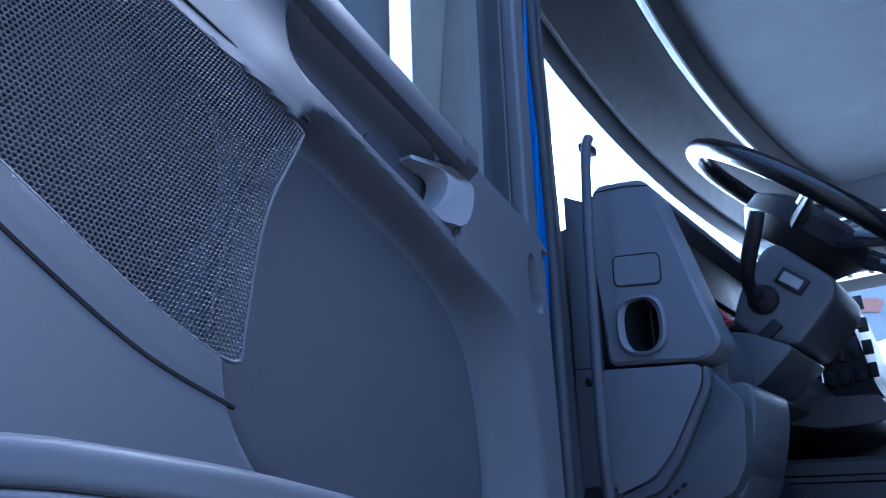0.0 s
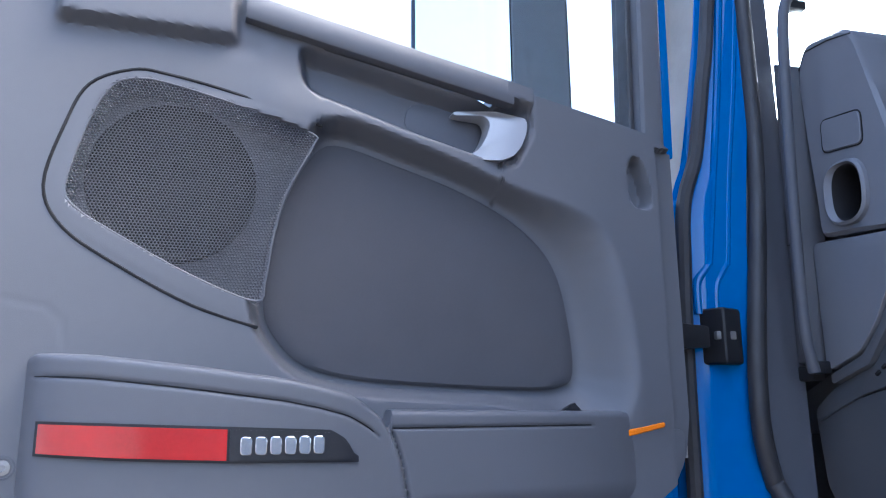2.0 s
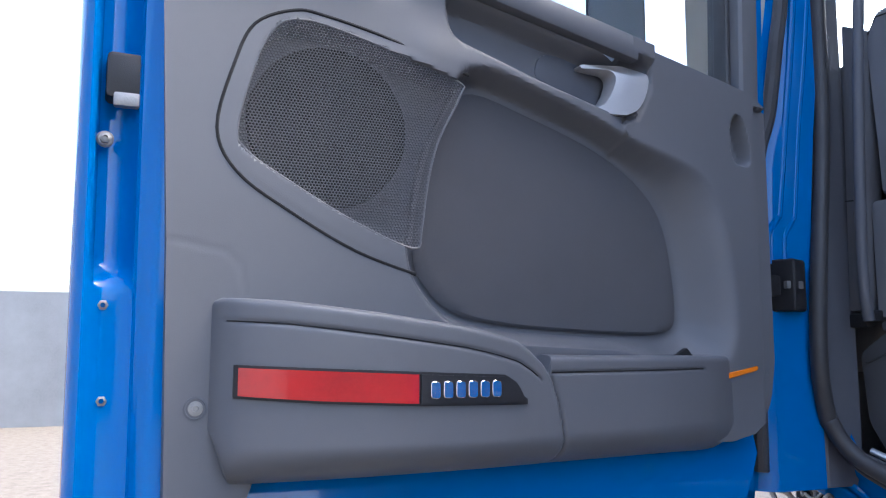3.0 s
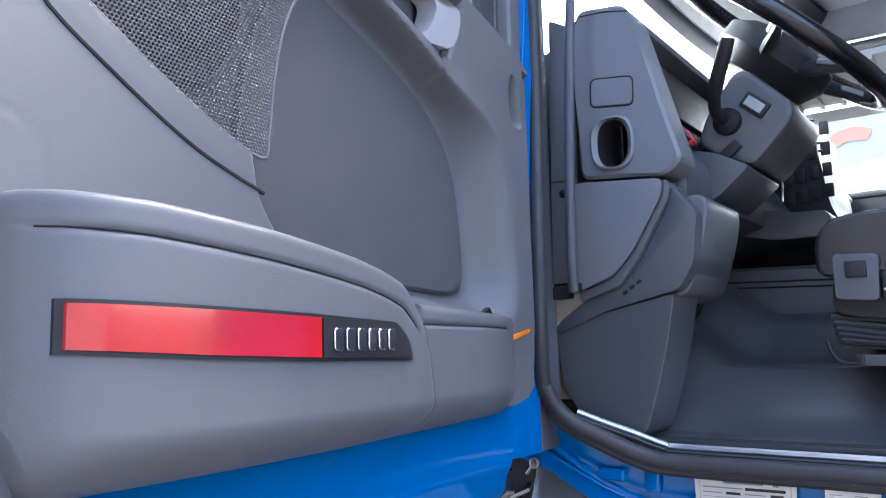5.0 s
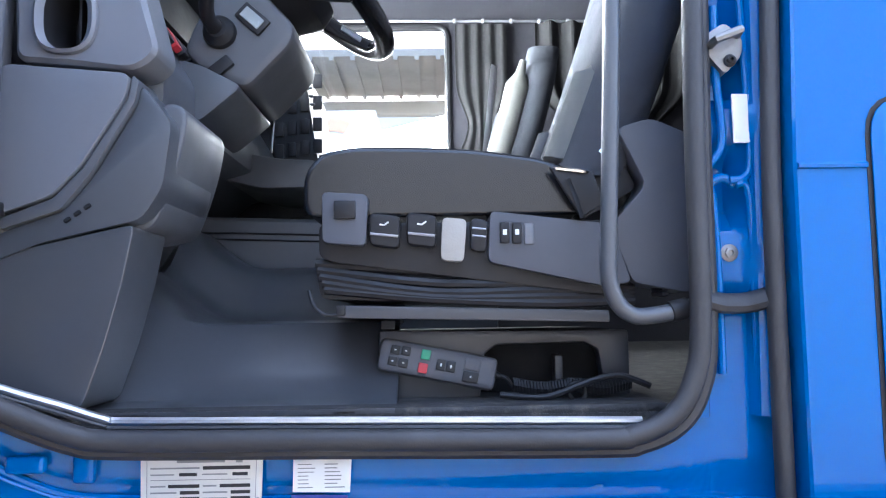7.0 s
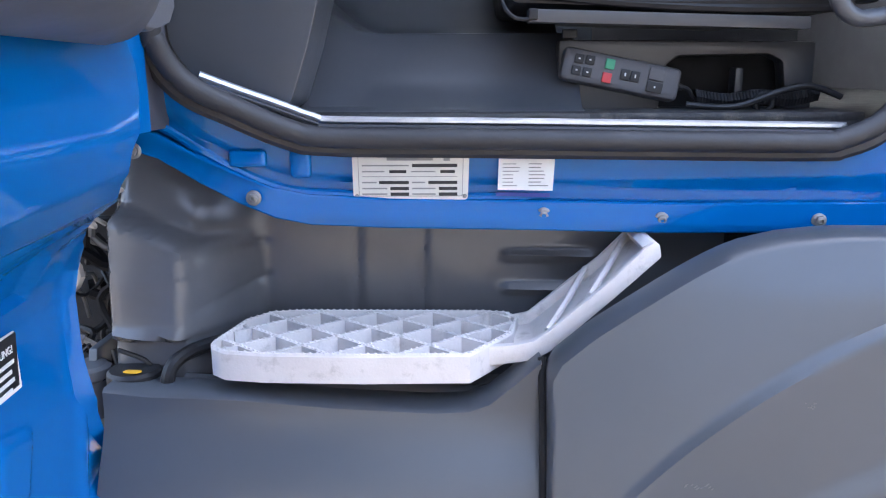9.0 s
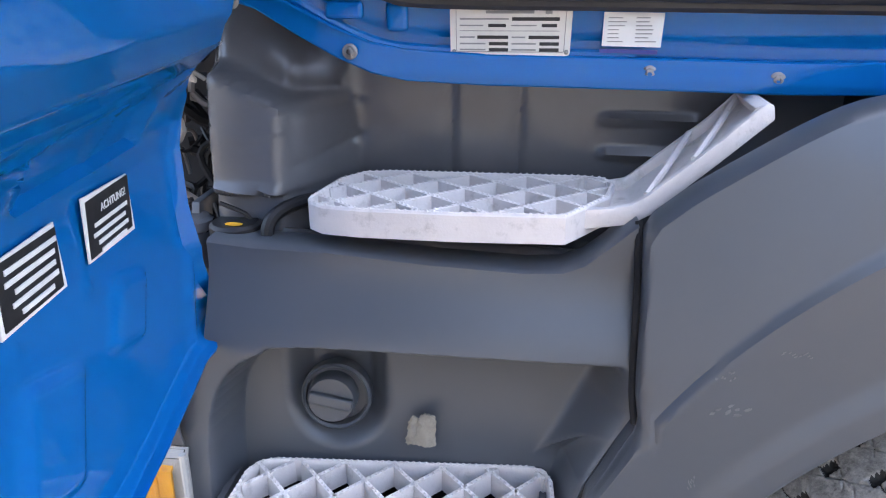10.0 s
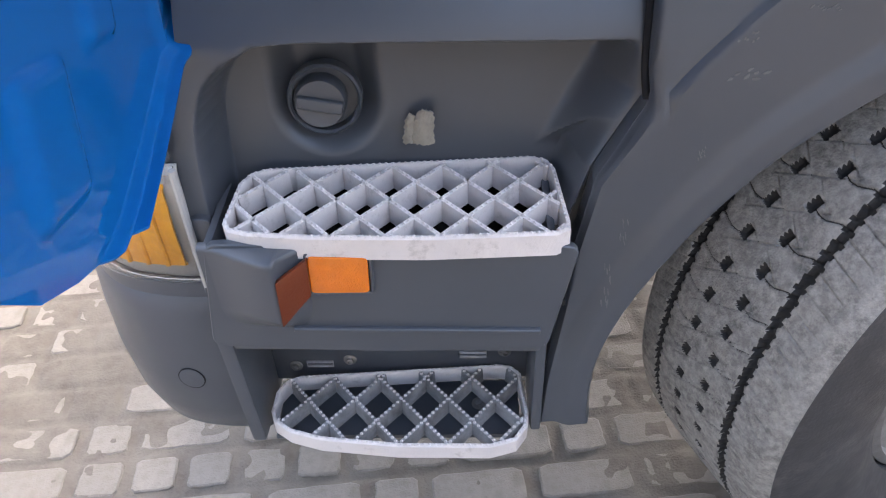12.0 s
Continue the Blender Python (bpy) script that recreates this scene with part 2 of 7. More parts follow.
def cut_corners(pts, r, n=4):
    """The polygon with each corner rounded by about r."""
    out = []
    k = len(pts)
    for i in range(k):
        a, b, c = Vector(pts[i - 1]), Vector(pts[i]), Vector(pts[(i + 1) % k])
        da, dc = (a - b), (c - b)
        ra, rc = min(r, da.length * 0.45), min(r, dc.length * 0.45)
        p, q = b + da.normalized() * ra, b + dc.normalized() * rc
        for j in range(n + 1):
            s = j / n
            out.append(tuple((1 - s) ** 2 * p + 2 * s * (1 - s) * b + s * s * q))
    return out


def tube(pts, r, n=10, closed=False, flat=1.0):
    """A round bar along pts; r is a number or one number a point."""
    p = [Vector(q) for q in pts]
    k = len(p)
    rs = r if isinstance(r, (list, tuple)) else [r] * k
    bm = bmesh.new()
    rings = []
    side = None
    for i in range(k):
        if closed:
            way = (p[(i + 1) % k] - p[i - 1]).normalized()
        else:
            way = (p[min(i + 1, k - 1)] - p[max(i - 1, 0)]).normalized()
        if side is None:
            side = way.orthogonal().normalized()
        side = (side - way * side.dot(way)).normalized()
        up = way.cross(side)
        rings.append([bm.verts.new(p[i] + rs[i] * (math.cos(2 * math.pi * j / n) * side + flat * math.sin(2 * math.pi * j / n) * up)) for j in range(n)])
    for i in range(k if closed else k - 1):
        a, b = rings[i], rings[(i + 1) % k]
        for j in range(n):
            bm.faces.new((a[j], a[(j + 1) % n], b[(j + 1) % n], b[j]))
    if not closed:
        bm.faces.new(rings[0][::-1])
        bm.faces.new(rings[-1])
    return bm


def lathe(profile, m, n=32, closed=False):
    """Turns (radius, height) round the local z axis of m."""
    bm = bmesh.new()
    rings = []
    for r, h in profile:
        rings.append([bm.verts.new(m @ Vector((r * math.cos(2 * math.pi * j / n), r * math.sin(2 * math.pi * j / n), h))) for j in range(n)])
    for a, b in zip(rings, rings[1:] + ([rings[0]] if closed else [])):
        for j in range(n):
            bm.faces.new((a[j], a[(j + 1) % n], b[(j + 1) % n], b[j]))
    if not closed:
        for ring in (rings[0][::-1], rings[-1]):
            if profile:
                bm.faces.new(ring)
    return bm


def sheet(rows, thick=0.0):
    """A surface over rows of points, with a back at the given thickness along its normals."""
    bm = bmesh.new()
    vs = [[bm.verts.new(q) for q in row] for row in rows]
    for a, b in zip(vs, vs[1:]):
        for i in range(len(a) - 1):
            bm.faces.new((a[i], a[i + 1], b[i + 1], b[i]))
    if thick:
        bmesh.ops.recalc_face_normals(bm, faces=bm.faces)
        bmesh.ops.solidify(bm, geom=list(bm.faces), thickness=thick)
    return bm


def steps(a, b, n):
    return [a + (b - a) * i / n for i in range(n + 1)]


def lerp_table(table, x):
    xs, ys = zip(*table)
    return float(np.interp(x, xs, ys))


def ease(x):
    x = np.clip(x, 0.0, 1.0)
    return x * x * (3 - 2 * x)


def inside_by(poly, a, b):
    """How far the points (a, b) lie inside the polygon; negative outside."""
    p = np.array(poly, float)
    q = np.stack([np.asarray(a, float), np.asarray(b, float)], -1)
    best = np.full(q.shape[:-1], 1e9)
    odd = np.zeros(q.shape[:-1], bool)
    for i in range(len(p)):
        s, e = p[i - 1], p[i]
        d = e - s
        h = np.clip(((q - s) @ d) / max(d @ d, 1e-12), 0, 1)
        best = np.minimum(best, np.hypot(*np.moveaxis(q - s - h[..., None] * d, -1, 0)))
        if abs(d[1]) > 1e-12:
            x = s[0] + (q[..., 1] - s[1]) / d[1] * d[0]
            odd ^= ((s[1] > q[..., 1]) != (e[1] > q[..., 1])) & (q[..., 0] < x)
    return np.where(odd, best, -best)


def line_off(line, a, b):
    """Distance of the points (a, b) from an open line."""
    q = np.stack([np.asarray(a, float), np.asarray(b, float)], -1)
    best = np.full(q.shape[:-1], 1e9)
    for s, e in zip(np.array(line[:-1], float), np.array(line[1:], float)):
        d = e - s
        h = np.clip(((q - s) @ d) / max(d @ d, 1e-12), 0, 1)
        best = np.minimum(best, np.hypot(*np.moveaxis(q - s - h[..., None] * d, -1, 0)))
    return best


def word(text, size, m):
    """The mesh of a word in the built-in font, in the plane of m."""
    cu = bpy.data.curves.new("word", "FONT")
    cu.body, cu.size, cu.align_x, cu.align_y, cu.extrude = text, size, "CENTER", "CENTER", 0.0003
    ob = bpy.data.objects.new("word", cu)
    me = bpy.data.meshes.new_from_object(ob)
    bm = bmesh.new()
    bm.from_mesh(me)
    bm.transform(m)
    bpy.data.objects.remove(ob)
    bpy.data.meshes.remove(me)
    return bm


def bolt(x, y, z, r=0.011, way=(0, -1, 0)):
    """A hex screw with a washer that faces the given way."""
    m = Matrix.Translation((x, y, z)) @ Vector(way).to_track_quat("Z", "Y").to_matrix().to_4x4()
    return merged(lathe([(r, 0), (r, 0.002), (r * 0.75, 0.0035)], m, 16), lathe([(r * 0.62, 0.0035), (r * 0.62, 0.007), (r * 0.34, 0.008), (r * 0.3, 0.005)], m, 6))


# ---- the open door ----
HINGE = Vector((0.286, -0.15, 0.0))
ALONG = Vector((0.0975, -0.9952, 0.0)).normalized()
INWARD = Vector((0.9952, 0.0975, 0.0)).normalized()


def DW(u, v, w):
    """A point of the door: u along it from the hinge, v its height, w out of its inner face."""
    return HINGE + ALONG * u + INWARD * w + Vector((0, 0, v))


door_at = tuple(DW(0.4, 1.0, -0.15))
door = thing("open_door", door_at, "open blue truck door with grey plastic inner trim and red reflector", "door")

BELT = [(0.10, 1.985), (0.13, 1.99), (0.165, 2.01), (0.21, 2.02), (0.33, 2.043), (0.60, 2.093), (0.70, 2.112), (0.95, 2.16)]
FABRIC = soft_poly([(0.578, 1.962), (0.607, 1.938), (0.632, 1.886), (0.646, 1.824), (0.652, 1.765), (0.636, 1.73), (0.604, 1.703), (0.55, 1.69), (0.459, 1.683),
                    (0.346, 1.679), (0.295, 1.682), (0.272, 1.70), (0.277, 1.77), (0.295, 1.832), (0.338, 1.878), (0.416, 1.917), (0.506, 1.945)], 4)
SPEAKER = soft_poly([(0.80, 2.006), (0.838, 1.985), (0.857, 1.941), (0.871, 1.875), (0.85, 1.834), (0.798, 1.799), (0.728, 1.763), (0.661, 1.742), (0.640, 1.80),
                     (0.624, 1.87), (0.590, 1.945), (0.598, 1.968), (0.691, 1.993), (0.765, 2.006)], 4)
MESH_AREA = soft_poly([(0.798, 1.998), (0.818, 1.987), (0.835, 1.953), (0.853, 1.880), (0.843, 1.855), (0.799, 1.828), (0.728, 1.791), (0.664, 1.768), (0.655, 1.79),
                       (0.648, 1.84), (0.635, 1.89), (0.608, 1.945), (0.612, 1.960), (0.689, 1.982), (0.765, 1.998)], 4)
BOWL = cut_corners([(0.628, 2.066), (0.62, 2.012), (0.501, 1.977), (0.382, 1.949), (0.346, 1.968), (0.342, 2.028), (0.434, 2.026), (0.529, 2.046)], 0.018, 4)
RECESS = soft_poly([(0.200, 1.955), (0.190, 1.976), (0.178, 1.968), (0.168, 1.93), (0.172, 1.910), (0.190, 1.910), (0.199, 1.925)], 4)
CREST = [(0.64, 1.985), (0.50, 1.955), (0.38, 1.915), (0.29, 1.865), (0.235, 1.79), (0.215, 1.70), (0.205, 1.655)]
SHOULDER = [(0.63, 1.735), (0.645, 1.74), (0.61, 1.712), (0.585, 1.695), (0.57, 1.678)]
SEAM_CORNER = [(0.918, 1.765), (0.86, 1.755), (0.845, 1.742), (0.840, 1.715)]


def trim_depth(u, v):
    """How far the door's main trim stands out, for arrays of u and v."""
    w = 0.0 * u
    side = ease((0.40 - u) / 0.16)
    width = 0.018 + 0.050 * side * ease((1.93 - v) / 0.1 + 0.4)
    well = inside_by(FABRIC, u, v)
    w = w - (0.037 + 0.008 * side) * ease(1 + (well + 0.004) / width)
    w = w + 0.005 * np.exp(-((line_off(CREST, u, v) - 0.0) / 0.032) ** 2) * (well < 0.01)
    sp = inside_by(SPEAKER, u, v)
    w = w + 0.0006 * ease(sp / 0.010)
    area = inside_by(MESH_AREA, u, v)
    w = w - 0.05 * ease((area - 0.001) / 0.004)
    bowl = inside_by(BOWL, u, v)
    w = w - 0.027 * ease((bowl + 0.004) / 0.016)
    belt = np.interp(u, [b[0] for b in BELT], [b[1] for b in BELT])
    lip = belt - v
    bar = ease((0.030 - lip) / 0.012) * ease((u - 0.335) / 0.004) * ease((0.675 - u) / 0.006)
    w = np.where((bowl < 0.002) & (u < 0.375), w + 0.014 * bar, w)
    w = w - 0.022 * ease(inside_by(RECESS, u, v) / 0.008 + 0.3)
    w = w - 0.010 * ease((0.158 - u) / 0.004) * (v < 1.992)
    pod = ease((v - 2.050) / 0.010) * ease((u - 0.692) / 0.012) * ease((0.880 - u) / 0.012)
    w = w + 0.016 * pod - 0.002 * np.exp(-((v - 2.046 + 0.05 * (u - 0.78)) / 0.012) ** 2) * ease((u - 0.66) / 0.02) * ease((0.89 - u) / 0.02)
    w = w - 0.0006 * np.exp(-((line_off(SEAM_CORNER, u, v)) / 0.0022) ** 2)
    w = w - 0.0045 * np.exp(-((line_off([(0.3345, 2.06), (0.338, 1.99), (0.36, 1.95), (0.383, 1.943)], u, v)) / 0.0024) ** 2)
    return w


us = np.concatenate([np.linspace(0.127, 0.66, 190), np.linspace(0.6632, 0.925, 86)])
shares = np.linspace(0, 1, 190)
top_at = np.interp(us, [b[0] for b in BELT], [b[1] for b in BELT]) - 0.030 * ease((us - 0.375) / 0.012) * ease((0.615 - us) / 0.02)
UU = np.repeat(us[None, :], len(shares), 0)
low_at = np.interp(us, [0.127, 0.135, 0.15, 0.18, 0.22, 0.84, 0.87, 0.95], [1.645, 1.60, 1.572, 1.552, 1.545, 1.545, 1.47, 1.47])
VV = low_at[None, :] + shares[:, None] * (top_at - low_at)[None, :]
EDGE = np.interp(VV, [1.47, 1.76, 2.05, 2.2], [0.905, 0.914, 0.929, 0.935])
UU = 0.127 + (UU - 0.127) * (EDGE - 0.127) / (0.925 - 0.127)
WW = trim_depth(UU, VV)
rows = [[DW(UU[i, j], VV[i, j], WW[i, j]) for j in range(UU.shape[1])] for i in range(UU.shape[0])]
rows.append([DW(UU[-1, j], VV[-1, j] + 0.004, min(WW[-1, j], 0) - 0.012) for j in range(UU.shape[1])])
rows.append([DW(UU[-1, j], VV[-1, j] + 0.002, -0.045) for j in range(UU.shape[1])])
rows = [[DW(0.127, VV[min(i, len(shares) - 1), 0], -0.05)] + row + [DW(EDGE[min(i, len(shares) - 1), 0], VV[min(i, len(shares) - 1), -1], -0.045)] for i, row in enumerate(rows)]
trim = part("inner_trim", sheet(rows), TRIM, door, "moulded grey plastic inner trim panel", 40)

# pull bar in front of the slot above the handle bowl
bar_us = steps(0.366, 0.688, 50)
bar_rows = []
for k in range(13):
    a = 2 * math.pi * k / 12
    ca, sa = math.cos(a), math.sin(a)
    row = []
    for u in bar_us:
        b = lerp_table(BELT, u)
        row.append(DW(u, b - 0.0135 + 0.0155 * abs(ca) ** 0.3 * (1 if ca > 0 else -1), 0.003 + 0.011 * abs(sa) ** 0.3 * (1 if sa > 0 else -1)))
    bar_rows.append(row)
part("pull_bar", sheet(bar_rows), TRIM, door, "grey plastic pull bar", 50)

# cloth insert
bm = bmesh.new()
ring = [bm.verts.new(DW(a, b, -0.034 - 0.008 * float(ease((0.40 - a) / 0.16)))) for a, b in FABRIC]
c_u, c_v = 0.455, 1.80
last = ring
for k in (0.97, 0.9, 0.75, 0.5, 0.2):
    now = [bm.verts.new(DW(c_u + (a - c_u) * k, c_v + (b - c_v) * k, -0.031 + 0.004 * (1 - k) - 0.008 * float(ease((0.40 - (c_u + (a - c_u) * k)) / 0.16)))) for a, b in FABRIC]
    for i in range(len(ring)):
        bm.faces.new((last[i - 1], last[i], now[i], now[i - 1]))
    last = now
bm.faces.new(last)
part("cloth_insert", bm, CLOTH, door, "dark grey cloth insert")

# loudspeaker mesh with its holes, and the cone behind it
PITCH = 0.0034
bm = bmesh.new()
seen = {}


def vert_at(a, b, w):
    key = (round(a, 5), round(b, 5), round(w, 5))
    if key not in seen:
        seen[key] = bm.verts.new(DW(a, b, w))
    return seen[key]


j = 0
v = 1.762
while v < 2.004:
    u = 0.598 + (PITCH / 2 if j % 2 else 0)
    while u < 0.858:
        if float(inside_by(MESH_AREA, u, v)) > 0.0:
            out, hole = [], []
            for k in range(6):
                a = math.pi / 6 + k * math.pi / 3
                ca, sa = math.cos(a), math.sin(a)
                out.append(vert_at(u + ca * PITCH / math.sqrt(3), v + sa * PITCH / math.sqrt(3), 0.0002))
                hole.append(bm.verts.new(DW(u + ca * PITCH * 0.37, v + sa * PITCH * 0.34, -0.0003)))
            for k in range(6):
                bm.faces.new((out[k - 1], out[k], hole[k], hole[k - 1]))
        u += PITCH
    v += PITCH * math.sqrt(3) / 2
    j += 1
grille = part("speaker_grille", bm, GRILLE, door, "perforated grey loudspeaker grille")
part("grille_rim", tube([DW(a, b, -0.0006) for a, b in MESH_AREA], 0.0014, 8, True), TRIM, grille)
seam = [(0.598, 1.9690), (0.691, 1.9945), (0.765, 2.0075), (0.80, 2.0075), (0.8395, 1.986), (0.8585, 1.941), (0.8725, 1.875), (0.8515, 1.833), (0.798, 1.7975), (0.728, 1.7615), (0.661, 1.7405)]
part("surround_seam", tube([DW(q.x, q.y, -0.0005) for q in curve_through([(a, b, 0) for a, b in seam], 5)], 0.0019, 6), MATT_BLACK, grille)
m_cone = Matrix.Translation(DW(0.752, 1.896, -0.040)) @ INWARD.to_track_quat("Z", "Y").to_matrix().to_4x4()
part("speaker_cone", lathe([(0.088, 0.010), (0.086, 0.018), (0.078, 0.012), (0.035, -0.02), (0.030, -0.012), (0.001, -0.006)], m_cone, 40), MATT_BLACK, grille)
part("speaker_backing", prism([(0.60, 1.755), (0.60, 2.005), (0.865, 2.005), (0.865, 1.755)], lambda a, b, c: DW(a, b, c), -0.055, -0.043), DASH_DARK, grille)

# inner door handle in its bowl
C_BAND = [(0.437, 2.012), (0.394, 2.010), (0.350, 2.006), (0.347, 1.998), (0.350, 1.984), (0.357, 1.968), (0.367, 1.956), (0.384, 1.948), (0.414, 1.950), (0.457, 1.956),
          (0.457, 1.960), (0.418, 1.957), (0.409, 1.962), (0.401, 1.976), (0.396, 1.992), (0.398, 2.001), (0.405, 2.0055), (0.437, 2.007)]
handle = part("door_handle", prism(cut_corners(C_BAND, 0.004, 2), lambda a, b, c: DW(a, b, c - 0.45 * max(0.0, a - 0.39)), -0.016, 0.010, 0.003, 3), SILVER, door, "silver plastic door handle")
part("handle_cup", prism(cut_corners([(0.392, 2.006), (0.40, 1.958), (0.445, 1.966), (0.497, 1.990), (0.490, 2.020), (0.465, 2.024)], 0.012, 3), lambda a, b, c: DW(a, b, c), -0.034, -0.0245, 0.003), TRIM_DARK, handle)
# door pocket: bulging front, rounded lip
POCKET_TOP = [(0.20, 1.652), (0.30, 1.653), (0.50, 1.655), (0.535, 1.6555), (0.5375, 1.640), (0.545, 1.648), (0.56, 1.660), (0.58, 1.671), (0.61, 1.679), (0.64, 1.685), (0.73, 1.697), (0.81, 1.706), (0.862, 1.709), (0.874, 1.705)]
FACE = [(0.19, -0.012), (0.23, 0.006), (0.283, 0.024), (0.40, 0.048), (0.541, 0.066), (0.60, 0.074), (0.70, 0.074), (0.77, 0.064), (0.82, 0.050), (0.846, 0.036), (0.860, 0.018), (0.868, 0.002), (0.874, -0.014)]
FACE = [(q.x, q.y) for q in curve_through([(a, b, 0) for a, b in FACE], 6)]
DIVIDE = [(0.560, 1.661), (0.546, 1.650), (0.534, 1.632), (0.524, 1.605), (0.517, 1.57), (0.513, 1.53)]


def pocket_face(u, v):
    w = np.interp(u, *zip(*FACE))
    top = np.interp(u, *zip(*POCKET_TOP))
    left = u > np.interp(v, [p[1] for p in DIVIDE[::-1]], [p[0] for p in DIVIDE[::-1]])
    w = w + 0.004 * left
    w = w - 0.005 * np.exp(-(line_off(DIVIDE, u, v) / 0.0028) ** 2)
    w = w - 0.0022 * np.exp(-((top - 0.021 - v) / 0.0018) ** 2) * (left & (u < 0.862) & (u > 0.55))
    w = w - 0.0022 * np.exp(-((v - 1.638) / 0.0018) ** 2) * ((u < 0.534) & (u > 0.285))
    lip = np.clip((0.007 - (top - v)) / 0.007, 0, 1)
    w = w - 0.006 * (1 - np.sqrt(1 - np.minimum(lip, 1) ** 2))
    low = np.clip((1.575 - v) / 0.042, 0, 1)
    w = w - (w + 0.03) * (1 - np.sqrt(1 - np.minimum(low, 0.999) ** 2))
    return w


us = np.concatenate([np.linspace(0.19, 0.50, 70), np.linspace(0.503, 0.60, 50), np.linspace(0.604, 0.874, 84)])
tops = np.interp(us, *zip(*POCKET_TOP))
bots = 1.532 + 0.060 * ease((us - 0.835) / 0.04) ** 2 + 0.05 * ease((0.25 - us) / 0.06)
shares = np.linspace(0, 1, 84)
UU = np.repeat(us[None, :], len(shares), 0)
VV = bots[None, :] + shares[:, None] * (tops - bots)[None, :]
WW = pocket_face(UU, VV)
rows = [[DW(UU[i, j], VV[i, j], WW[i, j]) for j in range(len(us))] for i in range(len(shares))]
rows.append([DW(us[j], tops[j] + 0.001, WW[-1, j] - 0.012) for j in range(len(us))])
rows.append([DW(us[j], tops[j] - 0.001, max(-0.012, WW[-1, j] - 0.03) if us[j] > 0.545 else max(-0.02, WW[-1, j] - 0.022)) for j in range(len(us))])
rows.append([DW(us[j], tops[j] - 0.012, -0.03 if us[j] > 0.545 else max(-0.021, WW[-1, j] - 0.023)) for j in range(len(us))])
rows.insert(0, [DW(us[j], bots[j] + 0.002, -0.05) for j in range(len(us))])
pocket = part("door_pocket", sheet(rows), TRIM, door, "grey plastic door pocket", 40)
SEAMS = [[(u, float(np.interp(u, *zip(*POCKET_TOP))) - 0.021, 0.004) for u in steps(0.555, 0.860, 40)], [(u, 1.638, 0.0) for u in steps(0.287, 0.533, 12)]]
for line in SEAMS:
    part("pocket_seam", tube(curve_through([DW(u, v, lerp_table(FACE, u) + lift - 0.0012 - (lerp_table(FACE, u) + 0.03) * (1 - math.sqrt(max(0.002, 1 - min(1.0, max(0.0, (1.575 - v) / 0.042)) ** 2)))) for u, v, lift in line], 3), 0.0007, 6), MATT_BLACK, pocket)
part("slot_end", prism([(0.285, 1.648), (0.299, 1.663), (0.318, 1.653)], lambda a, b, c: DW(a, b, c), 0.004, 0.010), BLACK, pocket)


def on_pocket(us_, lo, hi, lift, thick):
    """A strip that follows the pocket's face between the heights lo(u) and hi(u)."""
    front, back = [], []
    for k in range(5):
        s = k / 4
        front.append([DW(u, lo(u) + s * (hi(u) - lo(u)), lerp_table(FACE, u) + 0.004 + lift) for u in us_])
    bm = sheet(front, 0.0)
    bmesh.ops.recalc_face_normals(bm, faces=bm.faces)
    geo = bmesh.ops.extrude_face_region(bm, geom=list(bm.faces))
    for q in geo["geom"]:
        if isinstance(q, bmesh.types.BMVert):
            q.co -= INWARD * thick
    return bm


LOW = [(0.574, 1.610), (0.692, 1.612), (0.784, 1.616), (0.852, 1.6205)]
HIGH = [(0.574, 1.6105), (0.583, 1.626), (0.598, 1.635), (0.692, 1.6390), (0.852, 1.6455)]
frame_strip = part("reflector_frame", on_pocket(steps(0.571, 0.8545, 60), lambda u: lerp_table(LOW, u) - 0.0025, lambda u: lerp_table(HIGH, u) + 0.0025, 0.0025, 0.006), BLACK, pocket, "black reflector surround")
part("red_reflector", on_pocket(steps(0.693, 0.8515, 40), lambda u: lerp_table(LOW, u), lambda u: lerp_table(HIGH, u), 0.005, 0.005), RED, frame_strip.parent, "glossy red reflector strip")
part("badge_plate", on_pocket(steps(0.5765, 0.6905, 30), lambda u: lerp_table(LOW, u), lambda u: lerp_table(HIGH, u), 0.0045, 0.005), BLACK, frame_strip.parent, "glossy black badge plate")
for k in range(6):
    a = 0.6815 - k * 0.0132
    w0 = lerp_table(FACE, a - 0.006) + 0.0085
    part("badge_bar", prism(cut_corners([(a, 1.6165), (a, 1.6325), (a - 0.0104, 1.6320), (a - 0.0104, 1.6160)], 0.003, 2), lambda p, q, c: DW(p, q, c), w0, w0 + 0.002, 0.0006, 1), CHROME, pocket, "chrome badge bar")

m_s = Matrix.Translation(DW(0.882, 1.607, -0.0005)) @ INWARD.to_track_quat("Z", "Y").to_matrix().to_4x4()
screw = part("trim_screw", lathe([(0.0112, 0), (0.0112, 0.0012), (0.0092, 0.0014), (0.0088, 0.0003), (0.0, 0.0002)], m_s, 24), TRIM_DARK, door, "steel trim screw in a black cup")
part("screw_head", lathe([(0.0070, 0.0003), (0.0066, 0.0016), (0.0030, 0.0020), (0.0026, 0.0006), (0.0, 0.0006)], m_s, 20), STEEL, screw)
m_l = DW(0.205, 1.635, 0.0)
part("courtesy_lamp", prism(cut_corners([(0.236, 1.6295), (0.172, 1.640), (0.172, 1.634), (0.232, 1.622)], 0.003, 2), lambda a, b, c: DW(a, b, c), -0.006, 0.004, 0.001, 1), AMBER, door, "small amber courtesy lamp")
part("lower_hinge_cover", prism(cut_corners([(0.21, 1.628), (0.137, 1.632), (0.140, 1.59), (0.165, 1.556), (0.21, 1.542), (0.245, 1.545)], 0.012, 3), lambda a, b, c: DW(a, b, c), -0.04, -0.006, 0.008, 2), TRIM, door)

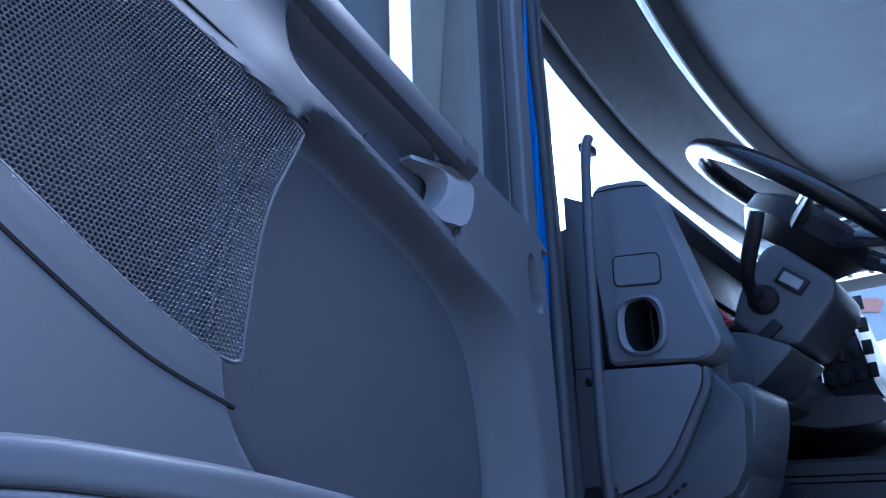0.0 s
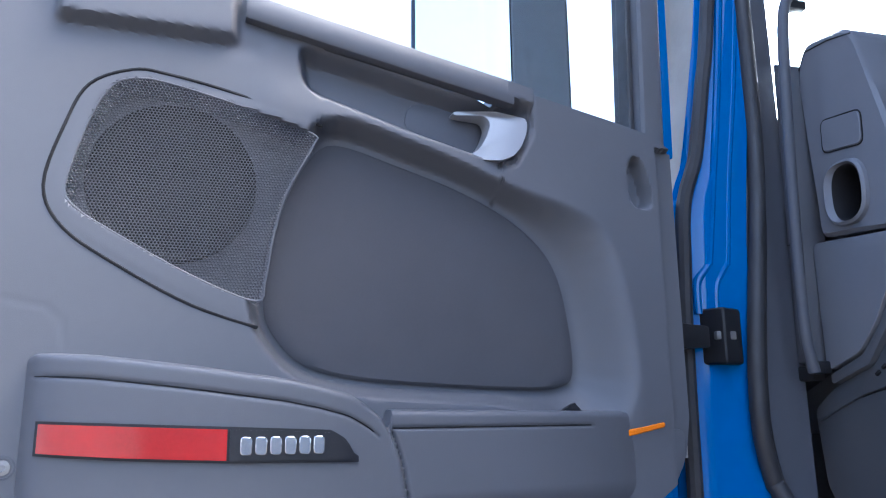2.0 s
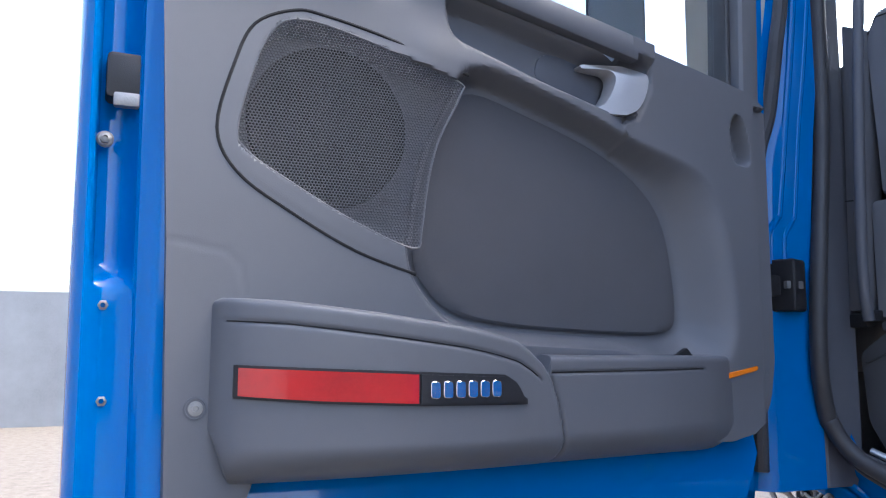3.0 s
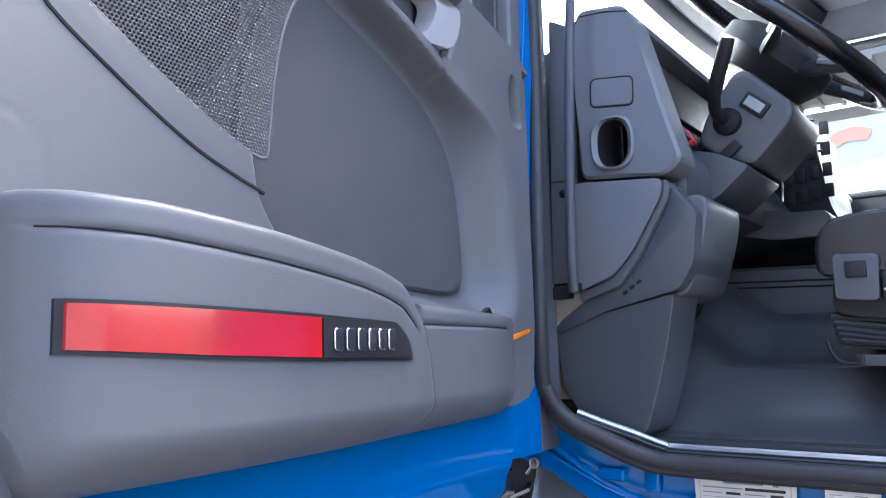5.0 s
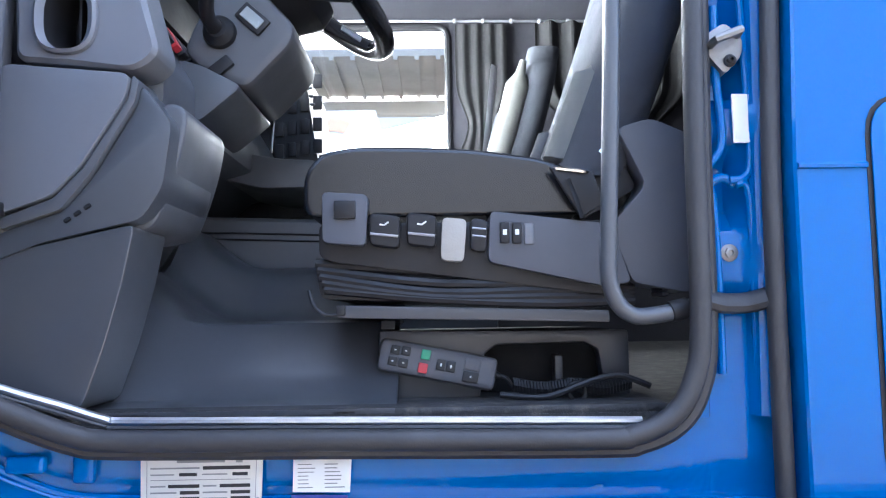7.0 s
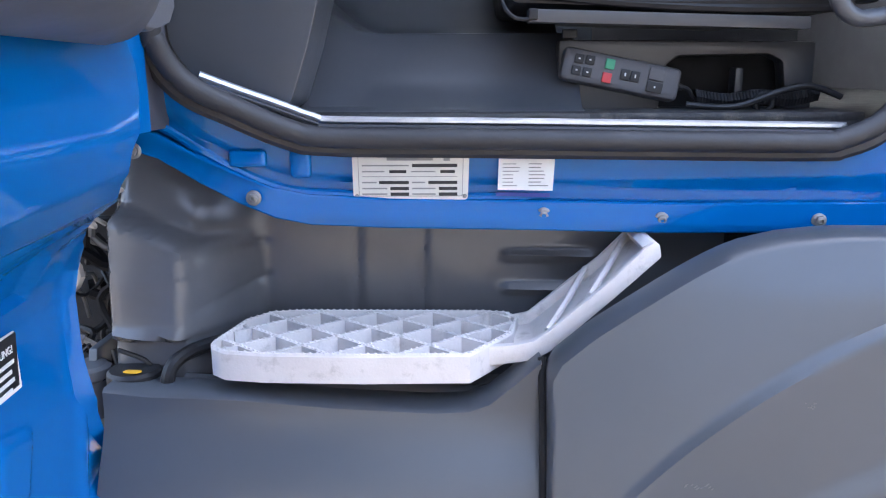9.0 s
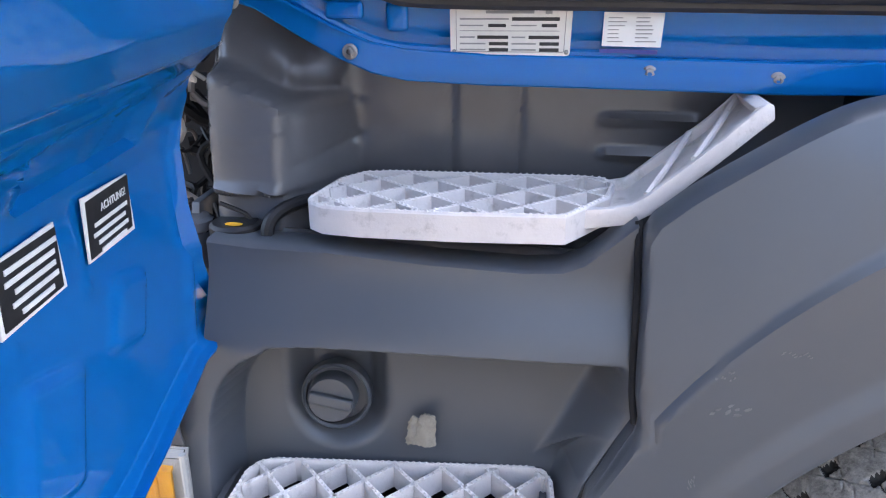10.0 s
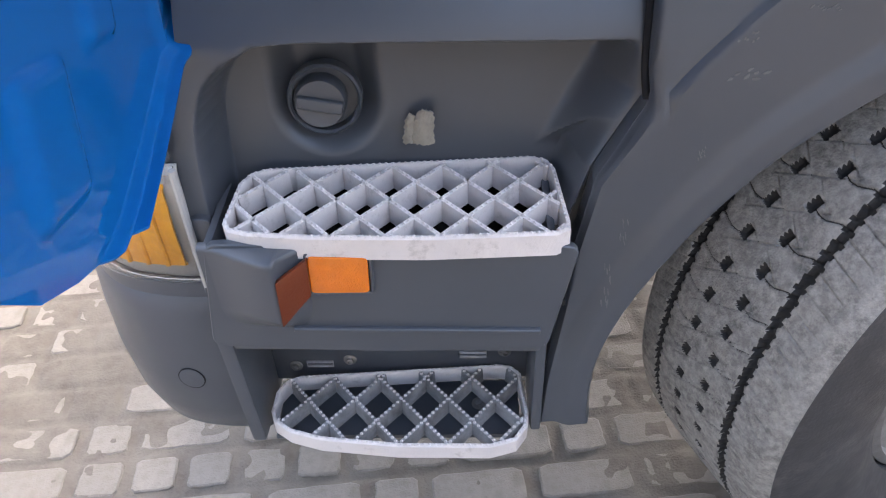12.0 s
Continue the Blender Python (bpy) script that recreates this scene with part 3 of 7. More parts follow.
# blue shell: the part behind the trim, the folded latch edge and the skirt under it
shell_poly = [(0.100, 1.46), (0.100, 1.99), (0.21, 2.012), (0.60, 2.083), (0.985, 2.150), (0.985, 1.46)]
shell = part("door_shell", prism(shell_poly, lambda a, b, c: DW(a, b, c), -0.105, -0.078, 0.006, 2), BLUE, door, "blue painted door shell")
edge_rows = []
for v in steps(1.40, 2.30, 150):
    dent = float(ease((v - 1.715) / 0.030) * ease((2.055 - v) / 0.030))
    fl = 0.955 + 0.012 * (v - 1.7)
    edge_rows.append([DW(0.905, v, -0.012), DW(0.918, v, -0.010), DW(0.926, v, -0.015), DW(0.931, v, -0.024), DW(fl - 0.019, v, -0.026), DW(fl - 0.016, v, -0.023), DW(fl - 0.013, v, -0.026 - 0.012 * dent), DW(fl - 0.004, v, -0.030 - 0.020 * dent),
                      DW(fl + 0.008, v, -0.031 - 0.021 * dent), DW(fl + 0.018, v, -0.029 - 0.018 * dent), DW(fl + 0.023, v, -0.022), DW(fl + 0.027, v, -0.019), DW(fl + 0.031, v, -0.022), DW(fl + 0.036, v, -0.034), DW(fl + 0.038, v, -0.06), DW(fl + 0.038, v, -0.115)])
part("latch_edge", sheet(edge_rows, 0.002), BLUE, door, "folded blue latch edge with a pressed hollow", 50)
latch = part("door_latch", prism(cut_corners([(0.972, 1.945), (0.938, 1.945), (0.936, 1.90), (0.972, 1.90)], 0.004, 2), lambda a, b, c: DW(a, b, c), -0.070, -0.026, 0.003), BLACK, door, "black door latch")
part("latch_claw", box(*DW(0.953, 1.898, -0.028), 0.012, 0.024, 0.014, 0.003), STEEL, latch)
for a, b in ((0.964, 1.702), (0.961, 1.614), (0.970, 1.86), (0.975, 1.50)):
    c = DW(a, b, -0.036)
    part("edge_screw", bolt(*c, 0.008, INWARD), STEEL, door)
SK_W = [(1.00, -0.188), (1.20, -0.196), (1.27, -0.194), (1.30, -0.186), (1.34, -0.160), (1.375, -0.115), (1.40, -0.075), (1.43, -0.050), (1.465, -0.036), (1.495, -0.038), (1.52, -0.044), (1.58, -0.062)]
SK_F = [(0.985, 0.25), (0.994, 0.14), (1.005, 0.07), (1.018, 0.0), (1.028, -0.06), (1.035, -0.122), (1.042, -0.122), (1.06, -0.10), (1.09, -0.072), (1.15, -0.044), (1.30, -0.038), (1.35, 0.01), (1.39, 0.10), (1.42, 0.15), (1.45, 0.165), (1.48, 0.155), (1.52, 0.130), (1.58, 0.128)]
SK_BOTTOM = [(-0.125, 1.036), (-0.06, 1.028), (0.0, 1.018), (0.07, 1.005), (0.14, 0.994), (0.25, 0.985), (0.5, 0.985)]
SK_R = [(0.985, 0.285), (0.99, 0.30), (1.01, 0.35), (1.04, 0.405), (1.08, 0.445), (1.15, 0.50), (1.22, 0.58), (1.28, 0.68), (1.32, 0.80), (1.345, 0.985), (1.52, 0.985)]
skirt_rows = []
rv = random.Random(4)
for v in steps(0.985, 1.045, 60) + steps(1.05, 1.58, 106):
    f, r = lerp_table(SK_F, v), lerp_table(SK_R, v)
    row = []
    for k in range(91):
        s = k / 90
        u = f + (r - f) * s
        w = lerp_table(SK_W, v)
        w += 0.0030 * noise.noise((u * 6, v * 8, 2.0)) * float(ease((1.40 - v) / 0.05))
        for u0, v0, hu, hv in ((0.300, 1.105, 0.062, 0.060), (0.128, 1.142, 0.052, 0.042)):
            w += 0.008 * float(ease((hu - abs(u - u0 + 0.5 * (v - v0))) / 0.024) * ease((hv - abs(v - v0 - 0.25 * (u - u0))) / 0.016))
        for u0, v0 in ((0.318, 1.198), (0.196, 1.197)):
            w += 0.004 * math.exp(-(((u - u0) / 0.008) ** 2 + ((v - v0) / 0.010) ** 2))
        facet = min(u - 0.06, 0.30 - u, 0.9 * (v - 1.295), 1.372 - 0.10 * (u - 0.1) - v)
        w -= 0.012 * float(ease(facet / 0.010))
        w += 0.004 * math.exp(-(line_off([(0.12, 1.365), (0.15, 1.335), (0.17, 1.30)], u, v) / 0.006) ** 2)
        w += 0.006 * math.exp(-((u + 0.035 + 0.25 * (v - 1.1)) / 0.012) ** 2) * float(ease((1.25 - v) / 0.05))
        w += 0.012 * float(ease((0.012 - (u - f)) / 0.012)) * float(ease((1.36 - v) / 0.03))
        w += 0.012 * float(ease((0.010 - (v - lerp_table(SK_BOTTOM, u))) / 0.010))
        row.append(DW(u, v, w))
    skirt_rows.append(row)
skirt = part("door_skirt", sheet(skirt_rows, 0.003), BLUE, door, "blue lower door skirt with folded edge")
outer_rows = []
for s in steps(0, 1, 40):
    row = []
    for k in range(25):
        v = 1.0 + s * (1.97 - 1.0)
        f, r = max(-0.12, lerp_table(SK_F, min(v, 1.30))), lerp_table(SK_R, min(v, 1.5))
        u = f + (r - f) * k / 24
        v = 1.0 + s * (lerp_table(BELT, u) - 0.03 - 1.0) if s > 0.5 else max(v, lerp_table(SK_BOTTOM, u) + 0.004)
        row.append(DW(u, v, -0.215 + 0.10 * float(ease((v - 1.35) / 0.5))))
    outer_rows.append(row)
part("outer_skin", sheet(outer_rows, 0.002), BLUE, door, "blue outer door skin")


def sticker(name, poly, paper, lines, ink, label):
    st = part(name, prism(poly, lambda a, b, c: DW(a, b, lerp_table(SK_W, b) + c), 0.0035, 0.0050), paper, skirt, label)
    us_ = [p[0] for p in poly]
    vs_ = [p[1] for p in poly]
    for a0, a1, b0, b1 in lines:
        A = lambda s, t_: (max(us_) - s * (max(us_) - min(us_)), max(vs_) - t_ * (max(vs_) - min(vs_)))
        (p0, q0), (p1, q1) = A(a0, b0), A(a1, b1)
        part("print_bar", prism([(p0, q0), (p1, q0), (p1, q1), (p0, q1)], lambda a, b, c: DW(a, b, lerp_table(SK_W, b) + c), 0.0052, 0.0062), ink, skirt)
    return st


sticker("warning_sticker", [(0.195, 1.279), (0.098, 1.275), (0.090, 1.215), (0.192, 1.217)], PAPER, [(0.06, 0.93, 0.08, 0.92)], INK, "black and white warning sticker")
sticker("notice_sticker", [(0.332, 1.273), (0.243, 1.275), (0.235, 1.215), (0.335, 1.214)], PAPER, [(0.05, 0.93, 0.07, 0.93)], INK, "black and white notice sticker")
for k, (a, b) in enumerate(((0.14, 0.86), (0.10, 0.80), (0.18, 0.84), (0.22, 0.78))):
    v0 = 1.250 - k * 0.0088
    part("print_bar", prism([(0.19 - 0.098 * a, v0), (0.19 - 0.098 * b, v0), (0.19 - 0.098 * b, v0 - 0.0038), (0.19 - 0.098 * a, v0 - 0.0038)], lambda p, q, c: DW(p, q, lerp_table(SK_W, q) + c), 0.0064, 0.0074), PAPER, skirt)
for k, (a, b) in enumerate(((0.1, 0.9), (0.08, 0.85), (0.2, 0.84), (0.14, 0.86), (0.25, 0.76))):
    v0 = 1.264 - k * 0.0092
    part("print_bar", prism([(0.33 - 0.095 * a, v0), (0.33 - 0.095 * b, v0), (0.33 - 0.095 * b, v0 - 0.0042), (0.33 - 0.095 * a, v0 - 0.0042)], lambda p, q, c: DW(p, q, lerp_table(SK_W, q) + c), 0.0064, 0.0074), PAPER, skirt)
m_w = Matrix.Translation(DW(0.138, 1.2615, -0.192 + 0.0070)) @ Matrix((( -ALONG.x, 0, INWARD.x, 0), (-ALONG.y, 0, INWARD.y, 0), (0, 1, 0, 0), (0, 0, 0, 1)))
part("print_word", word("ACHTUNG!", 0.0105, m_w), PAPER, skirt, "white printed warning word")
yel = [(0.375, 1.262), (0.36, 1.20), (0.37, 1.156), (0.43, 1.143), (0.52, 1.15), (0.53, 1.235), (0.49, 1.262)]
part("yellow_sticker", prism(cut_corners(yel, 0.008, 2), lambda a, b, c: DW(a, b, lerp_table(SK_W, b) + c), 0.0035, 0.0050), YELLOW, skirt, "yellow instruction sticker with line drawings")
for k in range(4):
    for j in range(2):
        a, b = 0.385 + 0.032 * j + 0.012 * k * 0.4, 1.235 - 0.021 * k
        part("print_line", tube([DW(p, q, lerp_table(SK_W, q) + 0.0055) for p, q in ((a, b), (a + 0.026, b - 0.003), (a + 0.024, b - 0.016), (a - 0.002, b - 0.013))], 0.0007, 4, True), INK, skirt)

# window frame, glass and belt seal
post = part("window_post", prism([(0.130, 1.99), (0.166, 2.005), (0.150, 2.50), (0.128, 2.95), (0.09, 2.95), (0.112, 2.50)], lambda a, b, c: DW(a, b, c), -0.075, -0.012, 0.010, 3), TRIM, door, "grey front window post")
part("window_post_skin", prism([(0.112, 1.99), (0.1285, 1.99), (0.1105, 2.50), (0.0885, 2.95), (0.078, 2.95), (0.098, 2.50)], lambda a, b, c: DW(a, b, c), -0.06, -0.022, 0.003, 2), BLUE, door)
part("rear_post", prism([(0.90, 2.14), (0.985, 2.155), (0.985, 2.95), (0.90, 2.95)], lambda a, b, c: DW(a, b, c), -0.075, -0.012, 0.008, 2), TRIM, door)
part("top_rail", prism([(0.05, 2.88), (0.985, 2.88), (0.985, 2.96), (0.05, 2.96)], lambda a, b, c: DW(a, b, c), -0.076, -0.011, 0.008, 2), TRIM, door)
part("glass_run", prism([(0.1655, 2.00), (0.174, 2.00), (0.158, 2.50), (0.136, 2.88), (0.1285, 2.88), (0.1495, 2.50)], lambda a, b, c: DW(a, b, c), -0.07, -0.03, 0.002, 1), RUBBER, door)
pane = part("window_pane", prism([(0.155, 1.98), (0.93, 2.12), (0.93, 2.90), (0.12, 2.90)], lambda a, b, c: DW(a, b, c), -0.058, -0.054), GLASS, door, "clear side window pane")
pane.visible_shadow = False

# outside mirror: glass turned to the rear, housing and post beside it
def MW(a, b, c):
    return DW(0.14 + 0.87 * a + 0.50 * c, b, -0.24 - 0.50 * a + 0.87 * c)


mirror = part("outside_mirror", prism(cut_corners([(0.0, 2.070), (0.275, 2.070), (0.275, 2.92), (0.0, 2.92)], 0.04, 5), MW, -0.09, -0.003, 0.02, 4), BLACK, door, "black outside mirror housing")
part("mirror_glass", prism(cut_corners([(0.098, 2.085), (0.262, 2.085), (0.262, 2.90), (0.098, 2.90)], 0.03, 5), MW, -0.002, 0.003), MIRROR, mirror)
part("mirror_post", prism(cut_corners([(0.0, 2.075), (0.095, 2.075), (0.095, 2.90), (0.0, 2.90)], 0.02, 4), MW, -0.01, 0.012, 0.008, 3), FASCIA, mirror)
part("mirror_arm", tube(curve_through([DW(0.10, 2.85, -0.09), DW(0.11, 2.86, -0.2), DW(0.17, 2.86, -0.30)], 5), 0.014, 10), BLACK, mirror)


# ---- cab shell ----
EYE_LINE = Vector((0.64, -1.04, 1.56))


def bow(x, z, dy=0.0):
    """The cab side bows outwards towards the front pillar."""
    g_ = float(ease((0.42 - x) / 0.26))
    y = -0.028 - g_ * (0.045 + 0.045 * float(ease((z - 1.45) / 0.2)) - 0.05 * float(ease((z - 1.65) / 0.45)))
    f = (y + 1.04) / 1.012
    q = EYE_LINE + (Vector((x, -0.028, z)) - EYE_LINE) * f
    return q + Vector((0, dy, 0))


SEAL = [(0.176, 2.62), (0.173, 2.20), (0.165, 1.62), (0.172, 1.545), (0.205, 1.500), (0.262, 1.472), (0.330, 1.445), (0.385, 1.437), (0.60, 1.434), (0.93, 1.4295), (0.985, 1.4335), (1.030, 1.455), (1.057, 1.497), (1.068, 1.57), (1.070, 1.80), (1.078, 2.20), (1.078, 2.62), (1.03, 2.82), (0.90, 2.88), (0.35, 2.88), (0.21, 2.82)]
SEAL_SMOOTH = [(q.x, q.y) for q in curve_through([(a, b, 0) for a, b in SEAL], 9, True)]
solid("door_seal", tube([bow(a, b) for a, b in SEAL_SMOOTH], 0.0128, 20, True), RUBBER, "black rubber door seal round the cab opening", "seal", "structure")
solid("seal_lip", tube([bow(0.615 + (a - 0.615) * 1.034, 2.1 + (b - 2.1) * 1.022, 0.016) for a, b in SEAL_SMOOTH], 0.010, 8, True), RUBBER, "black rubber lip of the cab door seal", "seal", "structure")

# blue sill under the opening
lower = [(0.03, 1.475), (0.049, 1.455), (0.077, 1.432), (0.155, 1.408), (0.205, 1.378), (0.255, 1.352), (0.30, 1.334), (0.345, 1.326), (0.444, 1.322), (0.62, 1.319), (0.80, 1.315), (1.20, 1.316)]
upper = [(1.20, 1.60), (1.085, 1.60), (1.080, 1.52), (1.062, 1.47), (1.022, 1.425), (0.955, 1.409), (0.60, 1.413), (0.385, 1.417), (0.327, 1.424), (0.25, 1.455), (0.19, 1.483), (0.152, 1.535), (0.144, 1.60), (0.03, 1.60)]
sill = thing("cab_sill", (0.6, 0.02, 1.32), "blue painted cab sill below the door opening", "sill", kind="structure")
up_line = [(0.03, 1.60), (0.143, 1.60), (0.150, 1.55), (0.165, 1.51), (0.19, 1.485), (0.25, 1.457), (0.327, 1.427), (0.385, 1.419), (0.60, 1.415), (0.955, 1.411), (1.022, 1.427), (1.060, 1.468), (1.078, 1.52), (1.086, 1.60), (1.20, 1.60)]
xs_s = sorted(set(steps(0.03, 1.20, 90) + [p[0] for p in up_line] + [p[0] for p in lower]))
rows = []
for k in range(17):
    s = k / 16
    row = []
    for x in xs_s:
        z0, z1 = lerp_table(lower, x), lerp_table(up_line, x)
        z = z0 + (z1 - z0) * s
        press = 0.003 * math.exp(-((z - z0 - 0.055) / 0.006) ** 2) - 0.004 * float(ease((z - z0 - 0.05) / 0.012)) + 0.0015 * noise.noise((x * 6, z * 10, 4.0))
        row.append(bow(x, z, 0.0400 + press + 0.012 * float(ease((s - 0.93) / 0.07))))
    rows.append(row)
part("sill_panel", sheet(rows, 0.004), BLUE, sill, "", 45)
flange_low = [(a, b) for a, b in lower[1:]]
flange = flange_low + [(a, b + 0.030 + 0.008 * float(ease((a - 0.1) / 0.2))) for a, b in flange_low[::-1]]
part("sill_flange", prism(flange, lambda a, b, c: bow(a, b, 0.028 + c), -0.006, 0.004, 0.002, 1), BLUE, sill)
crease = [bow(a, b + 0.040, 0.033) for a, b in flange_low[:9]]
part("sill_crease", tube(curve_through(crease, 4), 0.0055, 8), BLUE, sill)
for a, b, sx, sz in ((0.268, 1.408, 0.046, 0.020), (0.335, 1.402, 0.026, 0.034)):
    part("pressed_rib", box(*bow(a, b, 0.026), sx, 0.013, sz, 0.0062, 4), BLUE, sill)
for a, b in ((0.127, 1.424), (0.274, 1.366), (0.408, 1.345), (0.637, 1.345), (0.783, 1.339), (0.977, 1.337)):
    part("sill_bolt", bolt(*bow(a, b - 0.006, 0.0215), 0.0095), STEEL, sill)

strip = [tuple(bow(0.214, 1.508, 0.022)), tuple(bow(0.26, 1.492, 0.022)), tuple(bow(0.31, 1.4755, 0.024)), tuple(bow(0.355, 1.4600, 0.026)), (0.385, -0.001, 1.4560), (0.60, -0.001, 1.4530), (0.90, -0.001, 1.4480), (1.0, -0.001, 1.4465)]
sill_strip = thing("sill_strip", (0.6, 0.0, 1.45), "scuffed bright aluminium sill strip", "trim", kind="structure")
part("strip_face", tube(curve_through(strip, 5), 0.0052, 8), ALU, sill_strip)
part("strip_ridge", tube(curve_through([(a, b - 0.008, c - 0.007) for a, b, c in strip], 5), 0.0028, 6), RUBBER, sill_strip)

# pillars
a_pillar = thing("cab_pillar", (0.10, -0.09, 1.42), "blue front door pillar with pressed ridges", "pillar", kind="structure")
JAMB_OUT = [(1.45, -0.210), (1.74, -0.205), (1.88, -0.198), (1.95, -0.194), (1.985, -0.183), (2.02, -0.168), (2.08, -0.156), (2.24, -0.128), (3.0, -0.03)]
JAMB_IN = [(1.45, -0.100), (1.87, -0.105), (2.0, -0.092), (2.24, -0.062), (3.0, 0.0)]
rows, inner_rows = [], []
for z in steps(1.45, 3.0, 60):
    o, i_ = lerp_table(JAMB_OUT, z), lerp_table(JAMB_IN, z)
    rows.append([Vector((a, b, z)) for a, b in ((0.02, o - 0.012), (0.12, o - 0.016), (0.155, o - 0.010), (0.172, o + 0.004), (0.182, o + 0.016), (0.187, o + 0.032), (0.188, i_), (0.160, i_ + 0.01), (0.02, i_ + 0.012))])
    inner_rows.append([Vector((a, b, z)) for a, b in ((0.150, i_ + 0.012), (0.182, i_ + 0.004), (0.187, i_ + 0.012), (0.187, max(i_ + 0.02, -0.02)), (0.10, max(i_ + 0.02, -0.02)))])
part("pillar_face", sheet([r[2:] for r in rows], 0.003), BLUE, a_pillar)
part("pillar_front", sheet([r[:3] for r in rows if r[0].z < 1.98], 0.003), BLUE, a_pillar)
part("pale_corner_panel", sheet([r[:3] for r in rows if r[0].z > 1.95], 0.003), BEIGE, a_pillar, "pale cab corner panel")
part("inner_pillar_trim", sheet(inner_rows, 0.003), TRIM_DARK, a_pillar, "dark inner pillar trim")
for pts in (((-0.030, 3.0), (-0.112, 2.24), (-0.145, 1.995), (-0.162, 1.875), (-0.166, 1.862), (-0.182, 1.842), (-0.186, 1.825), (-0.186, 1.79)), ((0.0, 3.0), (-0.085, 2.24), (-0.118, 2.006), (-0.133, 1.875), (-0.137, 1.862), (-0.153, 1.838), (-0.157, 1.82), (-0.157, 1.79))):
    part("pillar_ridge", tube(curve_through([(0.186 - 0.1 * max(0.0, -0.172 - y), y, z) for y, z in pts], 6), 0.0062, 10), BLUE, a_pillar)
part("pillar_seal", tube(curve_through([(0.180, lerp_table(JAMB_OUT, z) - 0.002, z) for z in (3.0, 2.6, 2.24, 2.16, 2.08, 2.03, 2.0, 1.97, 1.93, 1.88, 1.74, 1.48)], 5), 0.0115, 10), RUBBER, a_pillar)
hinge = part("hinge", box(0.190, -0.158, 1.757, 0.045, 0.046, 0.080, 0.006, 3, Matrix.Rotation(radians(25), 4, "Z")), BLACK, door, "black steel door hinge with check box")
part("hinge_slot", box(0.2105, -0.163, 1.757, 0.008, 0.032, 0.012, 0.002), STEEL, hinge)
part("hinge_link", box(0.165, -0.202, 1.70, 0.024, 0.024, 0.21, 0.006), BLACK, hinge)
part("hinge_pin", lathe([(0.009, -0.11), (0.009, 0.11)], Matrix.Translation((0.176, -0.218, 1.70)), 14), STEEL, hinge)
part("hinge_arm", prism([(0.10, 1.735), (0.10, 1.775), (0.03, 1.77), (0.03, 1.74)], lambda a, b, c: DW(a, b, c), -0.092, -0.078, 0.003), BLACK, hinge)
for c in (1.83, 1.655):
    part("hinge_bolt", bolt(0.1655 + 0.01 * (c < 1.7), -0.176 + 0.02 * (c < 1.7), c, 0.013, (0.9, -0.45, 0)), STEEL, hinge)
top_hinge = part("hinge", box(0.165, -0.232, 2.105, 0.035, 0.03, 0.09, 0.006), BLUE, door, "blue painted upper hinge")
part("hinge_link", box(0.172, -0.236, 2.03, 0.022, 0.024, 0.05, 0.005), BEIGE, top_hinge)
front_corner = [(0.018, -0.20), (0.018, 0.0), (-0.10, 0.06), (-0.12, 0.03), (0.0, -0.17)]
solid("cab_front_corner", prism(front_corner, XY, 1.56, 3.0, 0.01, 2), BEIGE, "pale grey front corner panel of the cab", "panel", "structure")

b_pillar = thing("rear_pillar", (1.12, 0.02, 1.32), "blue rear door pillar with pressed hollows", "pillar", kind="structure")
rows = []
for z in steps(1.45, 3.0, 160):
    hol = float(ease((z - 1.66) / 0.05) * ease((1.80 - z) / 0.04)) + float(ease((z - 1.83) / 0.02) * ease((2.12 - z) / 0.04)) + 0.7 * float(ease((1.62 - z) / 0.04))
    lean = 0.02 * (z - 1.6)
    rows.append([Vector((1.066 + lean, -0.004, z)), Vector((1.078 + lean, -0.010, z)), Vector((1.090 + lean, 0.002 + 0.024 * hol, z)), Vector((1.098 + lean, 0.010 + 0.034 * hol, z)),
                 Vector((1.126 + lean, 0.010 + 0.034 * hol, z)), Vector((1.138 + lean, 0.004 + 0.018 * hol, z)), Vector((1.148 + lean, -0.008, z)), Vector((1.160 + lean, -0.012, z))])
part("pillar_face", sheet(rows, 0.004), BLUE, b_pillar)
part("gap_seal", tube(curve_through([(1.158, -0.03, 1.30), (1.158, -0.03, 1.50), (1.160, -0.03, 1.75), (1.172, -0.03, 2.1), (1.19, -0.03, 3.0)], 6), 0.0115, 18), RUBBER, b_pillar)
for line in (((1.109, 1.960), (1.109, 1.870), (1.113, 1.790), (1.100, 1.762), (1.080, 1.745)), ((1.094, 1.734), (1.099, 1.70), (1.101, 1.607), (1.101, 1.50)),
             ((1.142, 1.985), (1.146, 1.866), (1.147, 1.765), (1.138, 1.741), (1.120, 1.738)), ((1.128, 1.732), (1.143, 1.722), (1.144, 1.607), (1.144, 1.50))):
    part("pillar_ridge", tube(curve_through([(a, -0.001, b) for a, b in line], 6), 0.0052, 10), BLUE, b_pillar)
part("pillar_lip", tube(curve_through([(1.094, 0.006, 1.734), (1.112, 0.004, 1.742), (1.128, 0.006, 1.733)], 5), 0.006, 10), BLUE, b_pillar)
part("seal_clamp", tube(curve_through([(1.075, -0.018, 1.592), (1.10, -0.012, 1.586), (1.13, -0.012, 1.586), (1.152, -0.024, 1.592)], 5), 0.014, 10, flat=0.8), RUBBER, b_pillar, "black rubber cross piece")
part("pillar_label", box(1.137, -0.004, 1.815, 0.022, 0.004, 0.062, 0.001, 1), PAPER, b_pillar, "blank white label")
part("pillar_bolt", bolt(1.118, 0.006, 1.648, 0.011), STEEL, b_pillar)
